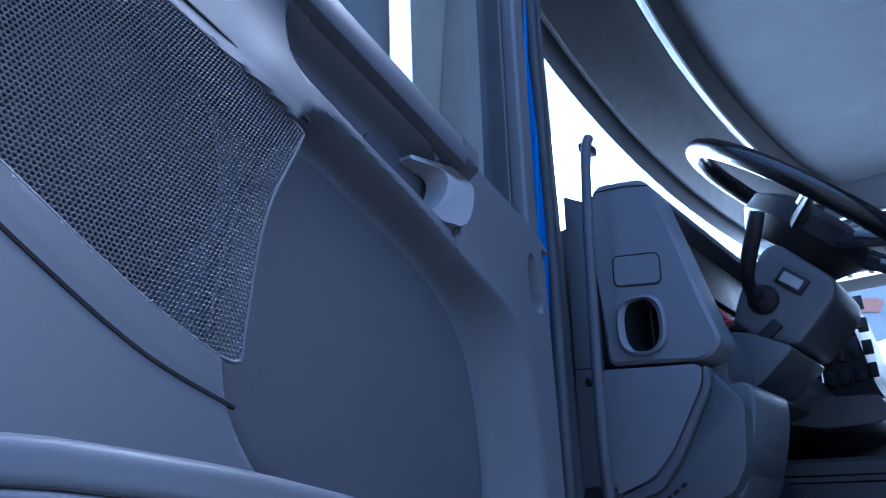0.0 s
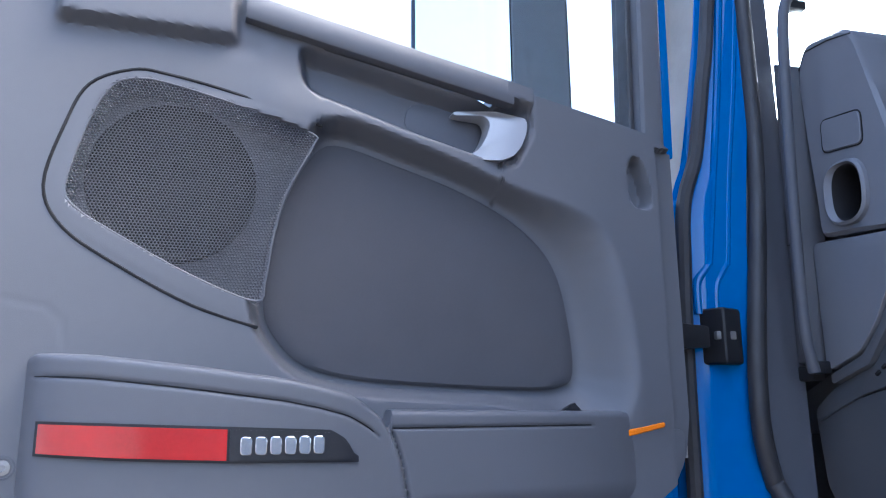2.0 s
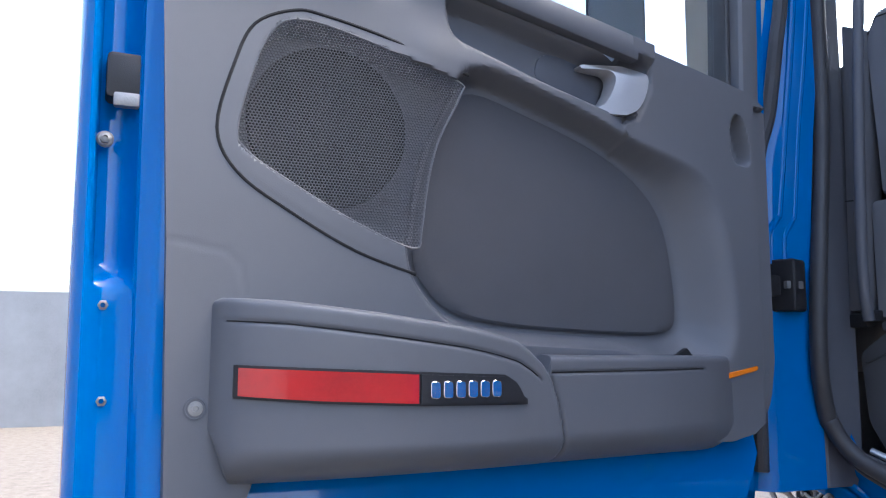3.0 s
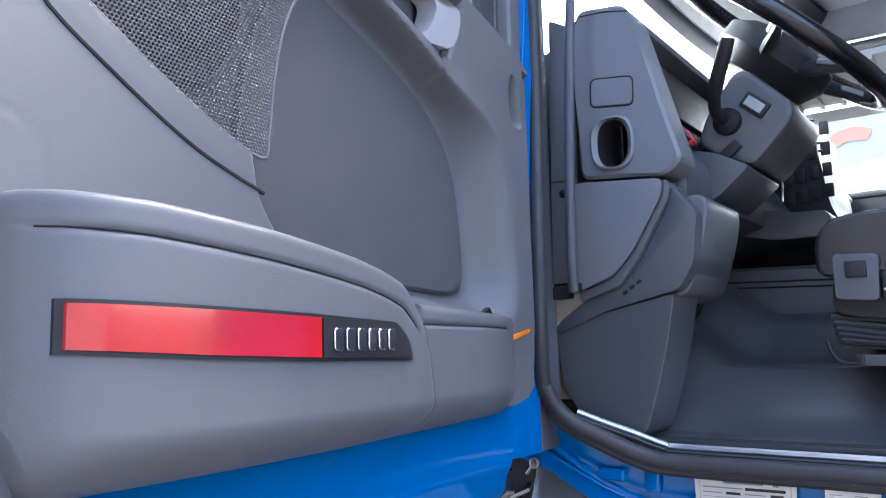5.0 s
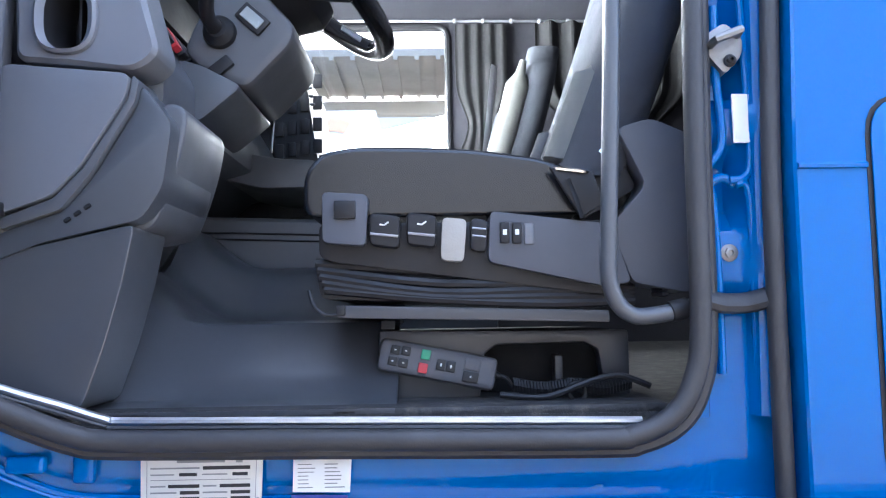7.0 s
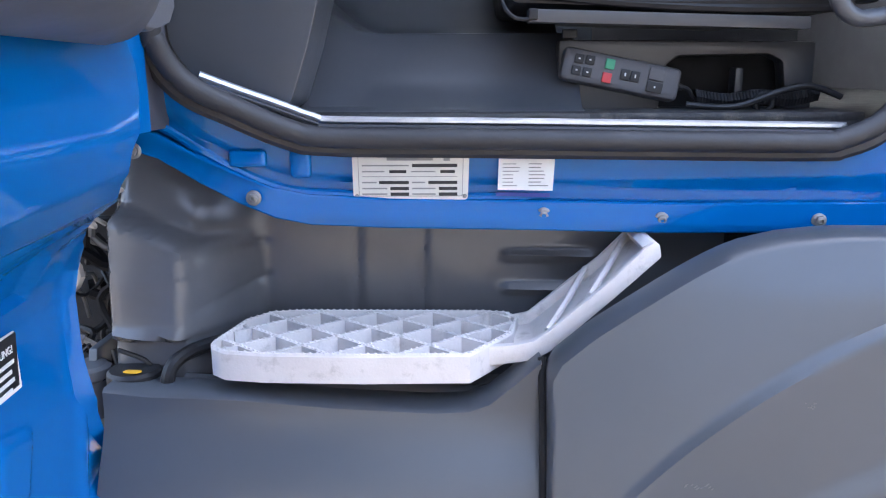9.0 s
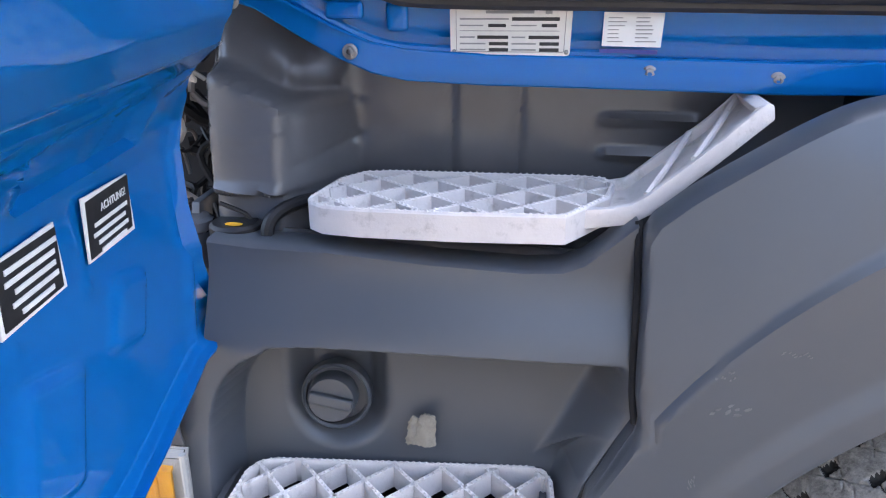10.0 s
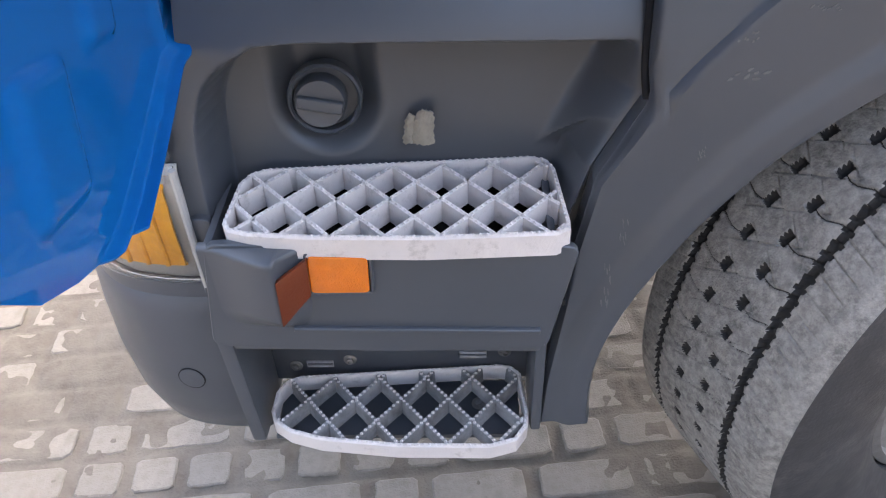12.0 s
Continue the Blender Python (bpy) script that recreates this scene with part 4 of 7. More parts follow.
striker = thing("door_striker", (1.115, -0.02, 1.90), "worn steel door striker on the blue pillar", "striker")
part("striker_plate", prism(cut_corners([(1.092, 1.918), (1.118, 1.935), (1.140, 1.915), (1.138, 1.892), (1.116, 1.868), (1.096, 1.892)], 0.008, 3), XZ, -0.014, 0.012, 0.004), STEEL, striker)
part("striker_bar", tube([(1.098, -0.016, 1.905), (1.100, -0.034, 1.906), (1.130, -0.034, 1.918), (1.132, -0.016, 1.918)], 0.0055, 8), STEEL, striker)
part("striker_screw", bolt(1.122, -0.015, 1.885, 0.008), BLACK, striker)

# side of the cab behind the door
side = thing("cab_side", (1.9, 0.0, 1.30), "blue painted cab side panel behind the door", "panel", kind="structure")
part("side_panel", prism([(1.176, 1.30), (2.35, 1.30), (2.35, 3.0), (1.212, 3.0), (1.188, 2.1), (1.176, 1.75)], XZ, -0.055, -0.01, 0.008, 3), BLUE, side)
hatch = cut_corners([(1.262, 1.36), (1.262, 1.83), (2.0, 1.83), (2.0, 1.36)], 0.05, 5)
part("locker_gap", prism(hatch, XZ, -0.0562, -0.0552), BLACK, side)
part("locker_lid", prism(cut_corners([(1.267, 1.362), (1.267, 1.825), (1.995, 1.825), (1.995, 1.362)], 0.046, 5), XZ, -0.060, -0.0564, 0.003, 2), BLUE, side)
part("side_fold", tube([(1.18, -0.056, 1.745), (1.262, -0.056, 1.745)], 0.004, 6), BLUE, side)

# floor, walls, roof
cab_floor = solid("cab_floor", merged(box(1.02, 1.2, 1.425, 1.74, 2.30, 0.05), box(0.62, 0.30, 1.455, 0.86, 0.50, 0.012, 0.004)), MAT_FLOOR, "worn black rubber mat on the cab floor", "floor", "structure")
solid("cab_rear_wall", box(1.93, 1.18, 2.2, 0.06, 2.36, 1.6), CAB_WALL, "dark rear wall of the cab", "wall", "structure")
solid("cab_roof", box(0.95, 1.18, 3.02, 2.1, 2.44, 0.06, 0.01), LINING, "grey cab headliner", "ceiling", "structure")
solid("cab_front_wall", box(-0.10, 1.18, 1.72, 0.06, 2.3, 0.62), DASH_DARK, "dark bulkhead below the windscreen", "wall", "structure")
side_wall = merged(box(1.55, 0.02, 2.2, 0.72, 0.05, 1.6), box(0.62, 0.02, 2.96, 1.0, 0.05, 0.10))
solid("cab_near_wall", side_wall, CAB_WALL, "dark inner side wall of the cab", "wall", "structure")
far = thing("far_cab_side", (0.9, 2.34, 1.45), "dark far door side of the cab with its window", "wall", kind="structure")
for x0, x1, z0, z1 in ((-0.1, 2.0, 1.40, 2.19), (-0.1, 2.0, 2.81, 3.02), (0.83, 2.0, 2.19, 2.81), (-0.1, 0.02, 2.19, 2.81)):
    part("wall_piece", box((x0 + x1) / 2, 2.34, (z0 + z1) / 2, x1 - x0, 0.06, z1 - z0), CAB_WALL, far)
part("window_rim", tube([(a, 2.305, b) for a, b in cut_corners([(0.02, 2.19), (0.83, 2.19), (0.83, 2.81), (0.02, 2.81)], 0.06, 5)], 0.014, 8, True), BLACK, far)
fp = part("far_pane", box(0.425, 2.34, 2.50, 0.83, 0.004, 0.64), GLASS, far, "clear far side window")
fp.visible_shadow = False

# windscreen with its frame, sun blind and header
screen = thing("windscreen", (0.0, 1.2, 2.05), "wide clear windscreen with a tinted top band", "windscreen", kind="structure")


def on_screen(y, z, off=0.0):
    bow = 0.10 * (1 - ((y - 1.18) / 1.16) ** 2)
    return Vector((0.02 - bow + 0.16 * (z - 2.3) + off, y, z))


sp = part("screen_pane", sheet([[on_screen(y, z) for y in steps(0.04, 2.31, 16)] for z in steps(1.98, 2.70, 4)], 0.005), GLASS, screen)
sp.visible_shadow = False
part("tint_band", sheet([[on_screen(y, z, 0.012) for y in steps(0.02, 2.33, 16)] for z in steps(2.66, 2.82, 3)], 0.004), DASH_DARK, screen, "dark band at the top of the screen")
part("header", sheet([[on_screen(y, z, 0.03 + 0.5 * max(0, z - 2.72)) for y in steps(0.0, 2.36, 16)] for z in (2.715, 2.76, 2.85, 2.99)], 0.02), BLACK, screen, "dark header above the screen")
part("header_rail", tube([on_screen(y, 2.90, 0.16) for y in steps(0.1, 2.2, 12)], 0.012, 8), ALU, screen)
part("blind_clip", tube([on_screen(y, 2.78 + dz, 0.075) for y, dz in ((0.55, 0), (0.55, 0.02), (0.68, 0.02), (0.68, 0))], 0.003, 6), SILVER, screen)
part("screen_post", prism([(0.0, 0.0), (0.10, 0.0), (0.10, 0.05), (0.0, 0.05)], lambda a, b, c: Vector((a - 0.02 + 0.16 * (c - 2.3), b, c)), 1.95, 3.0, 0.01, 2), BLACK, screen)
part("screen_post", prism([(0.0, 2.29), (0.10, 2.29), (0.10, 2.34), (0.0, 2.34)], lambda a, b, c: Vector((a - 0.02 + 0.16 * (c - 2.3), b, c)), 1.95, 3.0, 0.01, 2), BLACK, screen)

# ---- dashboard ----
dash = thing("dashboard", (0.3, 0.6, 1.46), "grey moulded truck dashboard with a dark instrument panel", "dashboard")
END_UP = cut_corners([(0.232, 2.155), (0.250, 2.200), (0.332, 2.188), (0.347, 2.165), (0.417, 1.905), (0.390, 1.884), (0.241, 1.898)], 0.014, 3)
hole_c = Vector((0.303, 1.950, 0))


def edge_at(poly, c, ang):
    d = Vector((math.cos(ang), math.sin(ang)))
    best = 9.0
    for i in range(len(poly)):
        s, e = Vector(poly[i - 1]) - Vector((c.x, c.y)), Vector(poly[i]) - Vector((c.x, c.y))
        k = e - s
        den = d.x * k.y - d.y * k.x
        if abs(den) > 1e-9:
            t_ = (s.x * k.y - s.y * k.x) / den
            q = (s.x * d.y - s.y * d.x) / den
            if t_ > 0 and -1e-6 <= q <= 1 + 1e-6:
                best = min(best, t_)
    return best


def oval(ang, a, b, p=2.6):
    return 1.0 / ((abs(math.cos(ang)) / a) ** p + (abs(math.sin(ang)) / b) ** p) ** (1 / p)


angs = sorted({round(2 * math.pi * k / 120, 5) for k in range(120)} | {round(math.atan2(b - hole_c.y, a - hole_c.x) % (2 * math.pi), 5) for a, b in END_UP})
angs.append(angs[0] + 2 * math.pi)
rows = [[], [], [], []]
ring_rows = [[], [], [], [], [], []]
for a in angs:
    e = edge_at(END_UP, hole_c, a)
    ro = oval(a, 0.040, 0.047)
    at = lambda r, y: Vector((hole_c.x + r * math.cos(a), y, hole_c.y + r * math.sin(a)))
    rows[0].append(at(e, 0.06))
    rows[1].append(at(e, -0.006))
    rows[2].append(at(e - 0.006, -0.012))
    rows[3].append(at(ro, -0.012))
    for k, (r, y) in enumerate(((ro, -0.011), (ro - 0.001, -0.018), (ro - 0.005, -0.021), (oval(a, 0.027, 0.040), -0.014), (oval(a, 0.019, 0.037), 0.012), (oval(a, 0.018, 0.036), 0.055))):
        ring_rows[k].append(at(r, y))
end_panel = part("dash_end", sheet(rows), DASH, dash, "grey dash end panel")
part("vent_ring", sheet(ring_rows[:4]), DASH, end_panel, "oval recessed grip opening")
# Throat and back are black to put the hole's shade into their colour.
part("vent_throat", sheet(ring_rows[3:]), BLACK, end_panel, "throat of the opening with its shade painted black")
part("vent_back", box(0.303, 0.058, 1.95, 0.05, 0.006, 0.09), MATT_BLACK, end_panel)
part("vent_slat", box(0.308, 0.03, 1.95, 0.004, 0.03, 0.07, 0.001), BLACK, end_panel)
part("cover_plate", prism(cut_corners([(0.270, 2.067), (0.343, 2.057), (0.341, 2.010), (0.268, 2.020)], 0.010, 3), XZ, -0.0145, -0.011, 0.001, 1), DASH, end_panel)
gap = cut_corners([(0.2685, 2.0685), (0.3445, 2.0585), (0.3425, 2.0085), (0.2665, 2.0185)], 0.011, 3)
part("cover_gap", tube([(a, -0.0122, b) for a, b in gap], 0.0012, 5, True), MATT_BLACK, end_panel)
part("top_seam", tube([(0.236, -0.0115, 2.163), (0.252, -0.0125, 2.186), (0.30, -0.0125, 2.182), (0.343, -0.0115, 2.172)], 0.0012, 5), MATT_BLACK, end_panel)
END_LOW = cut_corners([(0.225, 1.893), (0.383, 1.879), (0.378, 1.850), (0.325, 1.765), (0.290, 1.728), (0.226, 1.706)], 0.012, 3)
low_panel = part("dash_end_lower", prism(END_LOW, XZ, -0.014, 0.06, 0.006, 3), DASH, dash, "grey lower dash end panel")
band = [(0.384, 1.879), (0.392, 1.87), (0.388, 1.845), (0.336, 1.757), (0.300, 1.712), (0.228, 1.688), (0.226, 1.702), (0.290, 1.726), (0.326, 1.764), (0.379, 1.849)]
part("dash_end_band", prism(cut_corners(band, 0.004, 2), XZ, -0.009, 0.08, 0.004, 2), COVER, dash)
under = cut_corners([(0.392, 1.87), (0.389, 1.843), (0.337, 1.755), (0.300, 1.711), (0.226, 1.687), (0.178, 1.655), (0.178, 1.635), (0.27, 1.672), (0.395, 1.70), (0.42, 1.74), (0.43, 1.82)], 0.012, 3)
part("dash_underside", prism(under, XZ, 0.0, 0.20, 0.010, 2), DASH_DARK, dash)
for k in range(3):
    part("air_slot", box(0.305 + 0.012 * k, -0.001, 1.700 + 0.008 * k, 0.009, 0.004, 0.005, 0.001, 1, Matrix.Rotation(radians(-35), 4, "Y")), MATT_BLACK, dash)
trim_strip = part("pillar_trim", prism([(0.186, 1.72), (0.219, 1.72), (0.236, 2.17), (0.201, 2.19)], XZ, -0.030, 0.012, 0.005, 2), TRIM, dash, "grey pillar trim strip")
part("trim_joint", tube([(0.192, -0.0305, 1.897), (0.226, -0.0305, 1.894)], 0.001, 5), MATT_BLACK, trim_strip)
part("trim_screw", bolt(0.216, -0.030, 1.874, 0.0075), BLACK, trim_strip)
part("trim_foot", box(0.20, -0.02, 1.705, 0.036, 0.02, 0.022, 0.004), BLACK, trim_strip)
kick = [(0.172, 1.655), (0.26, 1.668), (0.385, 1.695), (0.370, 1.62), (0.350, 1.545), (0.325, 1.472), (0.30, 1.464), (0.215, 1.498), (0.182, 1.545)]
part("kick_panel", prism(cut_corners(kick, 0.012, 3), XZ, 0.004, 0.12, 0.024, 5), FOOT, dash, "dark kick panel beside the pedals")
hump = [(0.335, 1.69), (0.352, 1.76), (0.372, 1.825), (0.405, 1.852), (0.430, 1.85), (0.437, 1.828), (0.425, 1.77), (0.402, 1.705), (0.38, 1.69)]
part("column_cover", prism(soft_poly(hump, 3), XZ, 0.035, 0.22, 0.018, 4), COVER, dash, "grey steering column foot cover")
body = [(-0.12, 2.06), (0.10, 2.16), (0.26, 2.20), (0.335, 2.185), (0.345, 2.16), (0.30, 2.14), (0.34, 2.02), (0.40, 1.92), (0.40, 1.86), (0.33, 1.84), (0.18, 1.72), (-0.10, 1.60)]
part("dash_body", prism(body, XZ, 0.0605, 2.28, 0.012, 2), DASH_DARK, dash, "dark dashboard body")
part("instrument_panel", prism([(0.312, 2.135), (0.342, 2.025), (0.352, 2.03), (0.322, 2.14)], XZ, 0.14, 0.72, 0.004), BLACK, dash, "black instrument panel")
for k in range(7):
    part("rocker_switch", box(0.372, 0.10 + 0.034 * k, 1.985, 0.012, 0.026, 0.032, 0.003, 2, Matrix.Rotation(radians(-30), 4, "Y")), BLACK if k != 2 else RED_KEY, dash)
console = [(0.30, 2.17), (0.425, 2.19), (0.452, 2.17), (0.485, 1.94), (0.505, 1.89), (0.50, 1.82), (0.40, 1.80), (0.25, 1.80)]
part("centre_console", prism(cut_corners(console, 0.012, 3), XZ, 0.86, 1.22, 0.014, 3), BLACK, dash, "black centre console with rows of switches")
for j in range(4):
    for k in range(4):
        part("console_key", box(0.395 + 0.030 * j, 0.857, 2.12 - 0.052 * k + 0.004 * j, 0.022, 0.008, 0.034, 0.003, 2), BLACK, dash)
for c in (2.04, 1.93):
    part("console_dial", lathe([(0.020, 0), (0.020, 0.014), (0.016, 0.018)], Matrix.Translation((0.365, 0.856, c)) @ Matrix.Rotation(radians(90), 4, "X"), 20), BLACK, dash)
part("console_trim", tube(curve_through([(0.372, 0.85, 2.13), (0.383, 0.85, 2.05), (0.378, 0.85, 1.96)], 5), 0.004, 8), CHROME, dash)
for k in range(5):
    part("vent_tooth", box(0.462 + 0.003 * k, 0.854, 2.155 - 0.020 * k, 0.012, 0.010, 0.006, 0.002, 1), DASH_DARK, dash)
arc = [(0.25, 1.955), (0.35, 1.905), (0.46, 1.886), (0.53, 1.884), (0.53, 1.83), (0.42, 1.828), (0.25, 1.87)]
part("knee_shelf", prism(cut_corners(arc, 0.02, 3), XZ, 0.56, 0.86, 0.016, 3), DASH_DARK, dash)
tunnel = [(0.10, 1.79), (0.62, 1.772), (0.62, 1.645), (0.10, 1.665)]
engine = thing("engine_cover", (0.37, 1.05, 1.45), "dark padded engine cover between the seats with stitched seam", "cover")
part("padded_top", prism(tunnel, XZ, 0.62, 1.5, 0.02, 3), COVER, engine)
part("lower_box", prism([(0.10, 1.66), (0.64, 1.645), (0.64, 1.45), (0.10, 1.45)], XZ, 0.60, 1.5, 0.01, 2), COVER, engine)
for z0, z1 in ((1.755, 1.738), (1.742, 1.725)):
    part("stitched_seam", tube([(0.12, 0.617, z0), (0.62, 0.617, z1)], 0.0018, 5), BLACK, engine)
hump_rows = []
for y in steps(0.05, 0.62, 16):
    hump_rows.append([Vector((x, y, 1.46 + (0.11 * float(ease((y - 0.10) / 0.14)) + 0.10 * float(ease((y - 0.40) / 0.15))) * float(ease((x - 0.20) / 0.1)) + 0.14 * float(ease((0.42 - x) / 0.22)) * float(ease((y - 0.12) / 0.2)))) for x in steps(0.18, 0.70, 20)])
solid("floor_hump", sheet(hump_rows, 0.006), FOOT, "dark moulded footwell floor", "floor", "structure")
solid("footwell_pad", box(0.46, 0.53, 1.612, 0.17, 0.05, 0.035, 0.006), COVER, "grey foot rest pad in the footwell", "pad")
grab = thing("pillar_grab_handle", (0.24, -0.045, 1.71), "long grey rounded grab handle on the front pillar", "grab handle")
part("grip", tube(curve_through([(0.232, -0.040, 1.705), (0.236, -0.052, 1.78), (0.246, -0.054, 2.0), (0.258, -0.050, 2.22), (0.262, -0.036, 2.275)], 6), 0.0085, 12), TRIM_DARK, grab)
part("bracket", box(0.252, -0.022, 2.262, 0.018, 0.036, 0.016, 0.004), BLACK, grab)
part("bracket", box(0.226, -0.026, 1.712, 0.018, 0.030, 0.018, 0.004), BLACK, grab)

# ---- steering column and wheel ----
AX = Vector((0.665, 0.0, 0.747)).normalized()
HUB = Vector((0.486, 0.335, 2.170))
side_ax = Vector((0, 1, 0))
up_ax = AX.cross(side_ax)
M_W = Matrix(((side_ax.x, up_ax.x, AX.x, HUB.x), (side_ax.y, up_ax.y, AX.y, HUB.y), (side_ax.z, up_ax.z, AX.z, HUB.z), (0, 0, 0, 1)))
wheel = thing("steering_wheel", tuple(HUB), "black leather steering wheel with stitched rim", "steering wheel")
R_W = 0.225
rim = part("rim", tube([M_W @ Vector((R_W * math.cos(a), R_W * math.sin(a), 0.03)) for a in steps(0, 2 * math.pi, 72)[:-1]], 0.0180, 16, True), LEATHER, wheel)
part("rim_stitching", merged(*[tube([M_W @ Vector(((R_W - 0.015) * math.cos(a), (R_W - 0.015) * math.sin(a), 0.035 - 0.012)), M_W @ Vector(((R_W - 0.0165) * math.cos(a + 0.02), (R_W - 0.0165) * math.sin(a + 0.02), 0.035 + 0.004))], 0.0012, 5) for a in steps(0, 2 * math.pi, 110)[:-1]]), BLACK, rim)
part("hub", merged(lathe([(0.085, -0.06), (0.112, -0.02), (0.108, 0.012), (0.075, 0.03), (0.0, 0.036)], M_W @ Matrix.Translation((0.0, -0.018, 0.0)), 40)), BLACK, wheel)
for a in (radians(-18), radians(198), radians(238), radians(302)):
    c, s = math.cos(a), math.sin(a)
    part("spoke", tube(curve_through([M_W @ Vector((0.07 * c, 0.07 * s, -0.005)), M_W @ Vector((0.14 * c, 0.14 * s, 0.004)), M_W @ Vector((0.215 * c, 0.215 * s, 0.028))], 5), [0.028, 0.027, 0.026, 0.025, 0.024, 0.022, 0.02, 0.018, 0.017, 0.016, 0.015], 10, flat=0.5), BLACK, wheel)
    part("spoke_trim", tube([M_W @ Vector((0.15 * c + 0.012 * s, 0.15 * s - 0.012 * c, 0.012)), M_W @ Vector((0.19 * c + 0.010 * s, 0.19 * s - 0.010 * c, 0.022))], 0.006, 6), SILVER, wheel)
column = thing("steering_column", (0.42, 0.25, 1.9), "grey steering column shroud with a small display", "steering column")
shroud = cut_corners([(0.372, 1.985), (0.392, 2.035), (0.445, 2.105), (0.470, 2.105), (0.545, 2.025), (0.538, 1.995), (0.470, 1.925), (0.405, 1.955)], 0.016, 3)
shell_c = part("shroud", prism(shroud, XZ, 0.215, 0.44, 0.022, 4), COVER, column)
neck = [(0.335, 1.845), (0.345, 1.93), (0.372, 1.965), (0.408, 1.955), (0.470, 1.922), (0.41, 1.872)]
part("neck", prism(cut_corners(neck, 0.012, 3), XZ, 0.19, 0.42, 0.018, 3), DASH_DARK, column)
m_d = Matrix.Rotation(radians(42), 4, "Y")
part("display_frame", box(0.480, 0.214, 2.034, 0.050, 0.010, 0.030, 0.004, 2, m_d), BLACK, shell_c)
part("display", box(0.480, 0.2085, 2.034, 0.036, 0.004, 0.018, 0.001, 1, m_d), LCD, shell_c)
stalk = part("stalk", tube(curve_through([(0.430, 0.23, 2.015), (0.424, 0.17, 2.02), (0.436, 0.13, 2.05), (0.462, 0.10, 2.095), (0.474, 0.09, 2.122)], 5), [0.013] * 4 + [0.011] * 6 + [0.013] * 10 + [0.012], 12), BLACK, column, "black control stalk")
part("stalk_boot", lathe([(0.026, 0), (0.024, 0.01), (0.014, 0.02)], Matrix.Translation((0.430, 0.214, 2.013)) @ Matrix.Rotation(radians(90), 4, "X"), 20), BLACK, shell_c)
part("shroud_notch", box(0.432, 0.212, 1.958, 0.040, 0.012, 0.020, 0.004, 2, Matrix.Rotation(radians(-38), 4, "Y")), BLACK, shell_c)


# ---- driver's seat ----
def seat(name, y0, y1, dx, label, dark, light):
    """A sprung truck seat between y0 and y1: cushion, backrest with pale bolsters, base."""
    st = thing(name, (0.80 + dx, (y0 + y1) / 2, 1.46), label, "seat", "truck seats")
    mid = (y0 + y1) / 2
    cush = cut_corners([(0.580, 1.708), (0.580, 1.768), (0.605, 1.797), (0.66, 1.803), (0.80, 1.798), (0.90, 1.784), (0.96, 1.76), (0.96, 1.708)], 0.02, 4)
    part("cushion", prism([(a + dx, b) for a, b in cush], XZ, y0, y1, 0.042, 6), LEATHER, st, "black leather seat cushion")
    for yy in (y0 + 0.012, y1 - 0.012):
        part("cushion_piping", tube(curve_through([(0.600 + dx, yy, 1.792), (0.66 + dx, yy, 1.802), (0.80 + dx, yy, 1.797), (0.90 + dx, yy, 1.783)], 5), 0.0025, 6), BLACK, st)
    back_rows = []
    for k, z in enumerate(steps(1.76, 2.52, 22)):
        s = (z - 1.76) / 0.76
        fx = 0.905 + 0.02 * math.sin(s * 3.1) + 0.235 * s + dx
        wide = 0.5 * (y1 - y0) * (1.0 - 0.10 * float(ease((s - 0.7) / 0.3)) - 0.35 * float(ease((s - 0.86) / 0.1)))
        ring = []
        for j in range(20):
            a = 2 * math.pi * j / 20
            ca, sa = math.cos(a), math.sin(a)
            px = abs(ca) ** 0.6 * (1 if ca > 0 else -1)
            py = abs(sa) ** 0.6 * (1 if sa > 0 else -1)
            dent = 0.022 * (1 - min(1, abs(py) * 1.25)) if ca < 0 else 0
            ring.append(Vector((fx + 0.065 + 0.065 * px + dent, mid + wide * py, z)))
        back_rows.append(ring)
    bm = bmesh.new()
    vs = [[bm.verts.new(q) for q in ring] for ring in back_rows]
    for a, b in zip(vs, vs[1:]):
        for j in range(20):
            bm.faces.new((a[j], a[(j + 1) % 20], b[(j + 1) % 20], b[j]))
    bm.faces.new(vs[0][::-1])
    bm.faces.new(vs[-1])
    part("backrest", bm, dark, st, "dark cloth backrest", 60)
    for yy, sg in ((y0, 1), (y1, -1)):
        bol = []
        for z in (steps(1.80, 2.44, 14) if dx else steps(1.775, 1.93, 14)):
            s = (z - 1.76) / 0.76
            fx = 0.905 + 0.02 * math.sin(s * 3.1) + 0.235 * s + dx
            bol.append((fx - 0.004, yy + sg * 0.035, z))
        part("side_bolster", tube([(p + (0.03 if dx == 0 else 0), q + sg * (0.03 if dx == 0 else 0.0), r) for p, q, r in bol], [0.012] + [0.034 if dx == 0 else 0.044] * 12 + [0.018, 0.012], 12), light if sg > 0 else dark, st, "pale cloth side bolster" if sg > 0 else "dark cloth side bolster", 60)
    return st


driver = seat("driver_seat", 0.075, 0.585, 0.0, "black leather driver seat with dark cloth back and pale bolsters", SEAT_CLOTH, SEAT_LIGHT)
panel = part("control_panel", prism(cut_corners([(0.600, 1.700), (0.60, 1.655), (0.622, 1.648), (0.98, 1.60), (0.985, 1.70)], 0.01, 3), XZ, 0.078, 0.11, 0.006, 2), BLACK, driver, "black seat control panel")
part("height_switch_box", prism(cut_corners([(0.607, 1.740), (0.667, 1.736), (0.664, 1.668), (0.607, 1.673)], 0.008, 3), XZ, 0.058, 0.10, 0.006, 3), TRIM_DARK, driver, "grey seat switch housing")
part("height_switch", box(0.637, 0.0565, 1.7155, 0.028, 0.008, 0.024, 0.002), BLACK, driver)
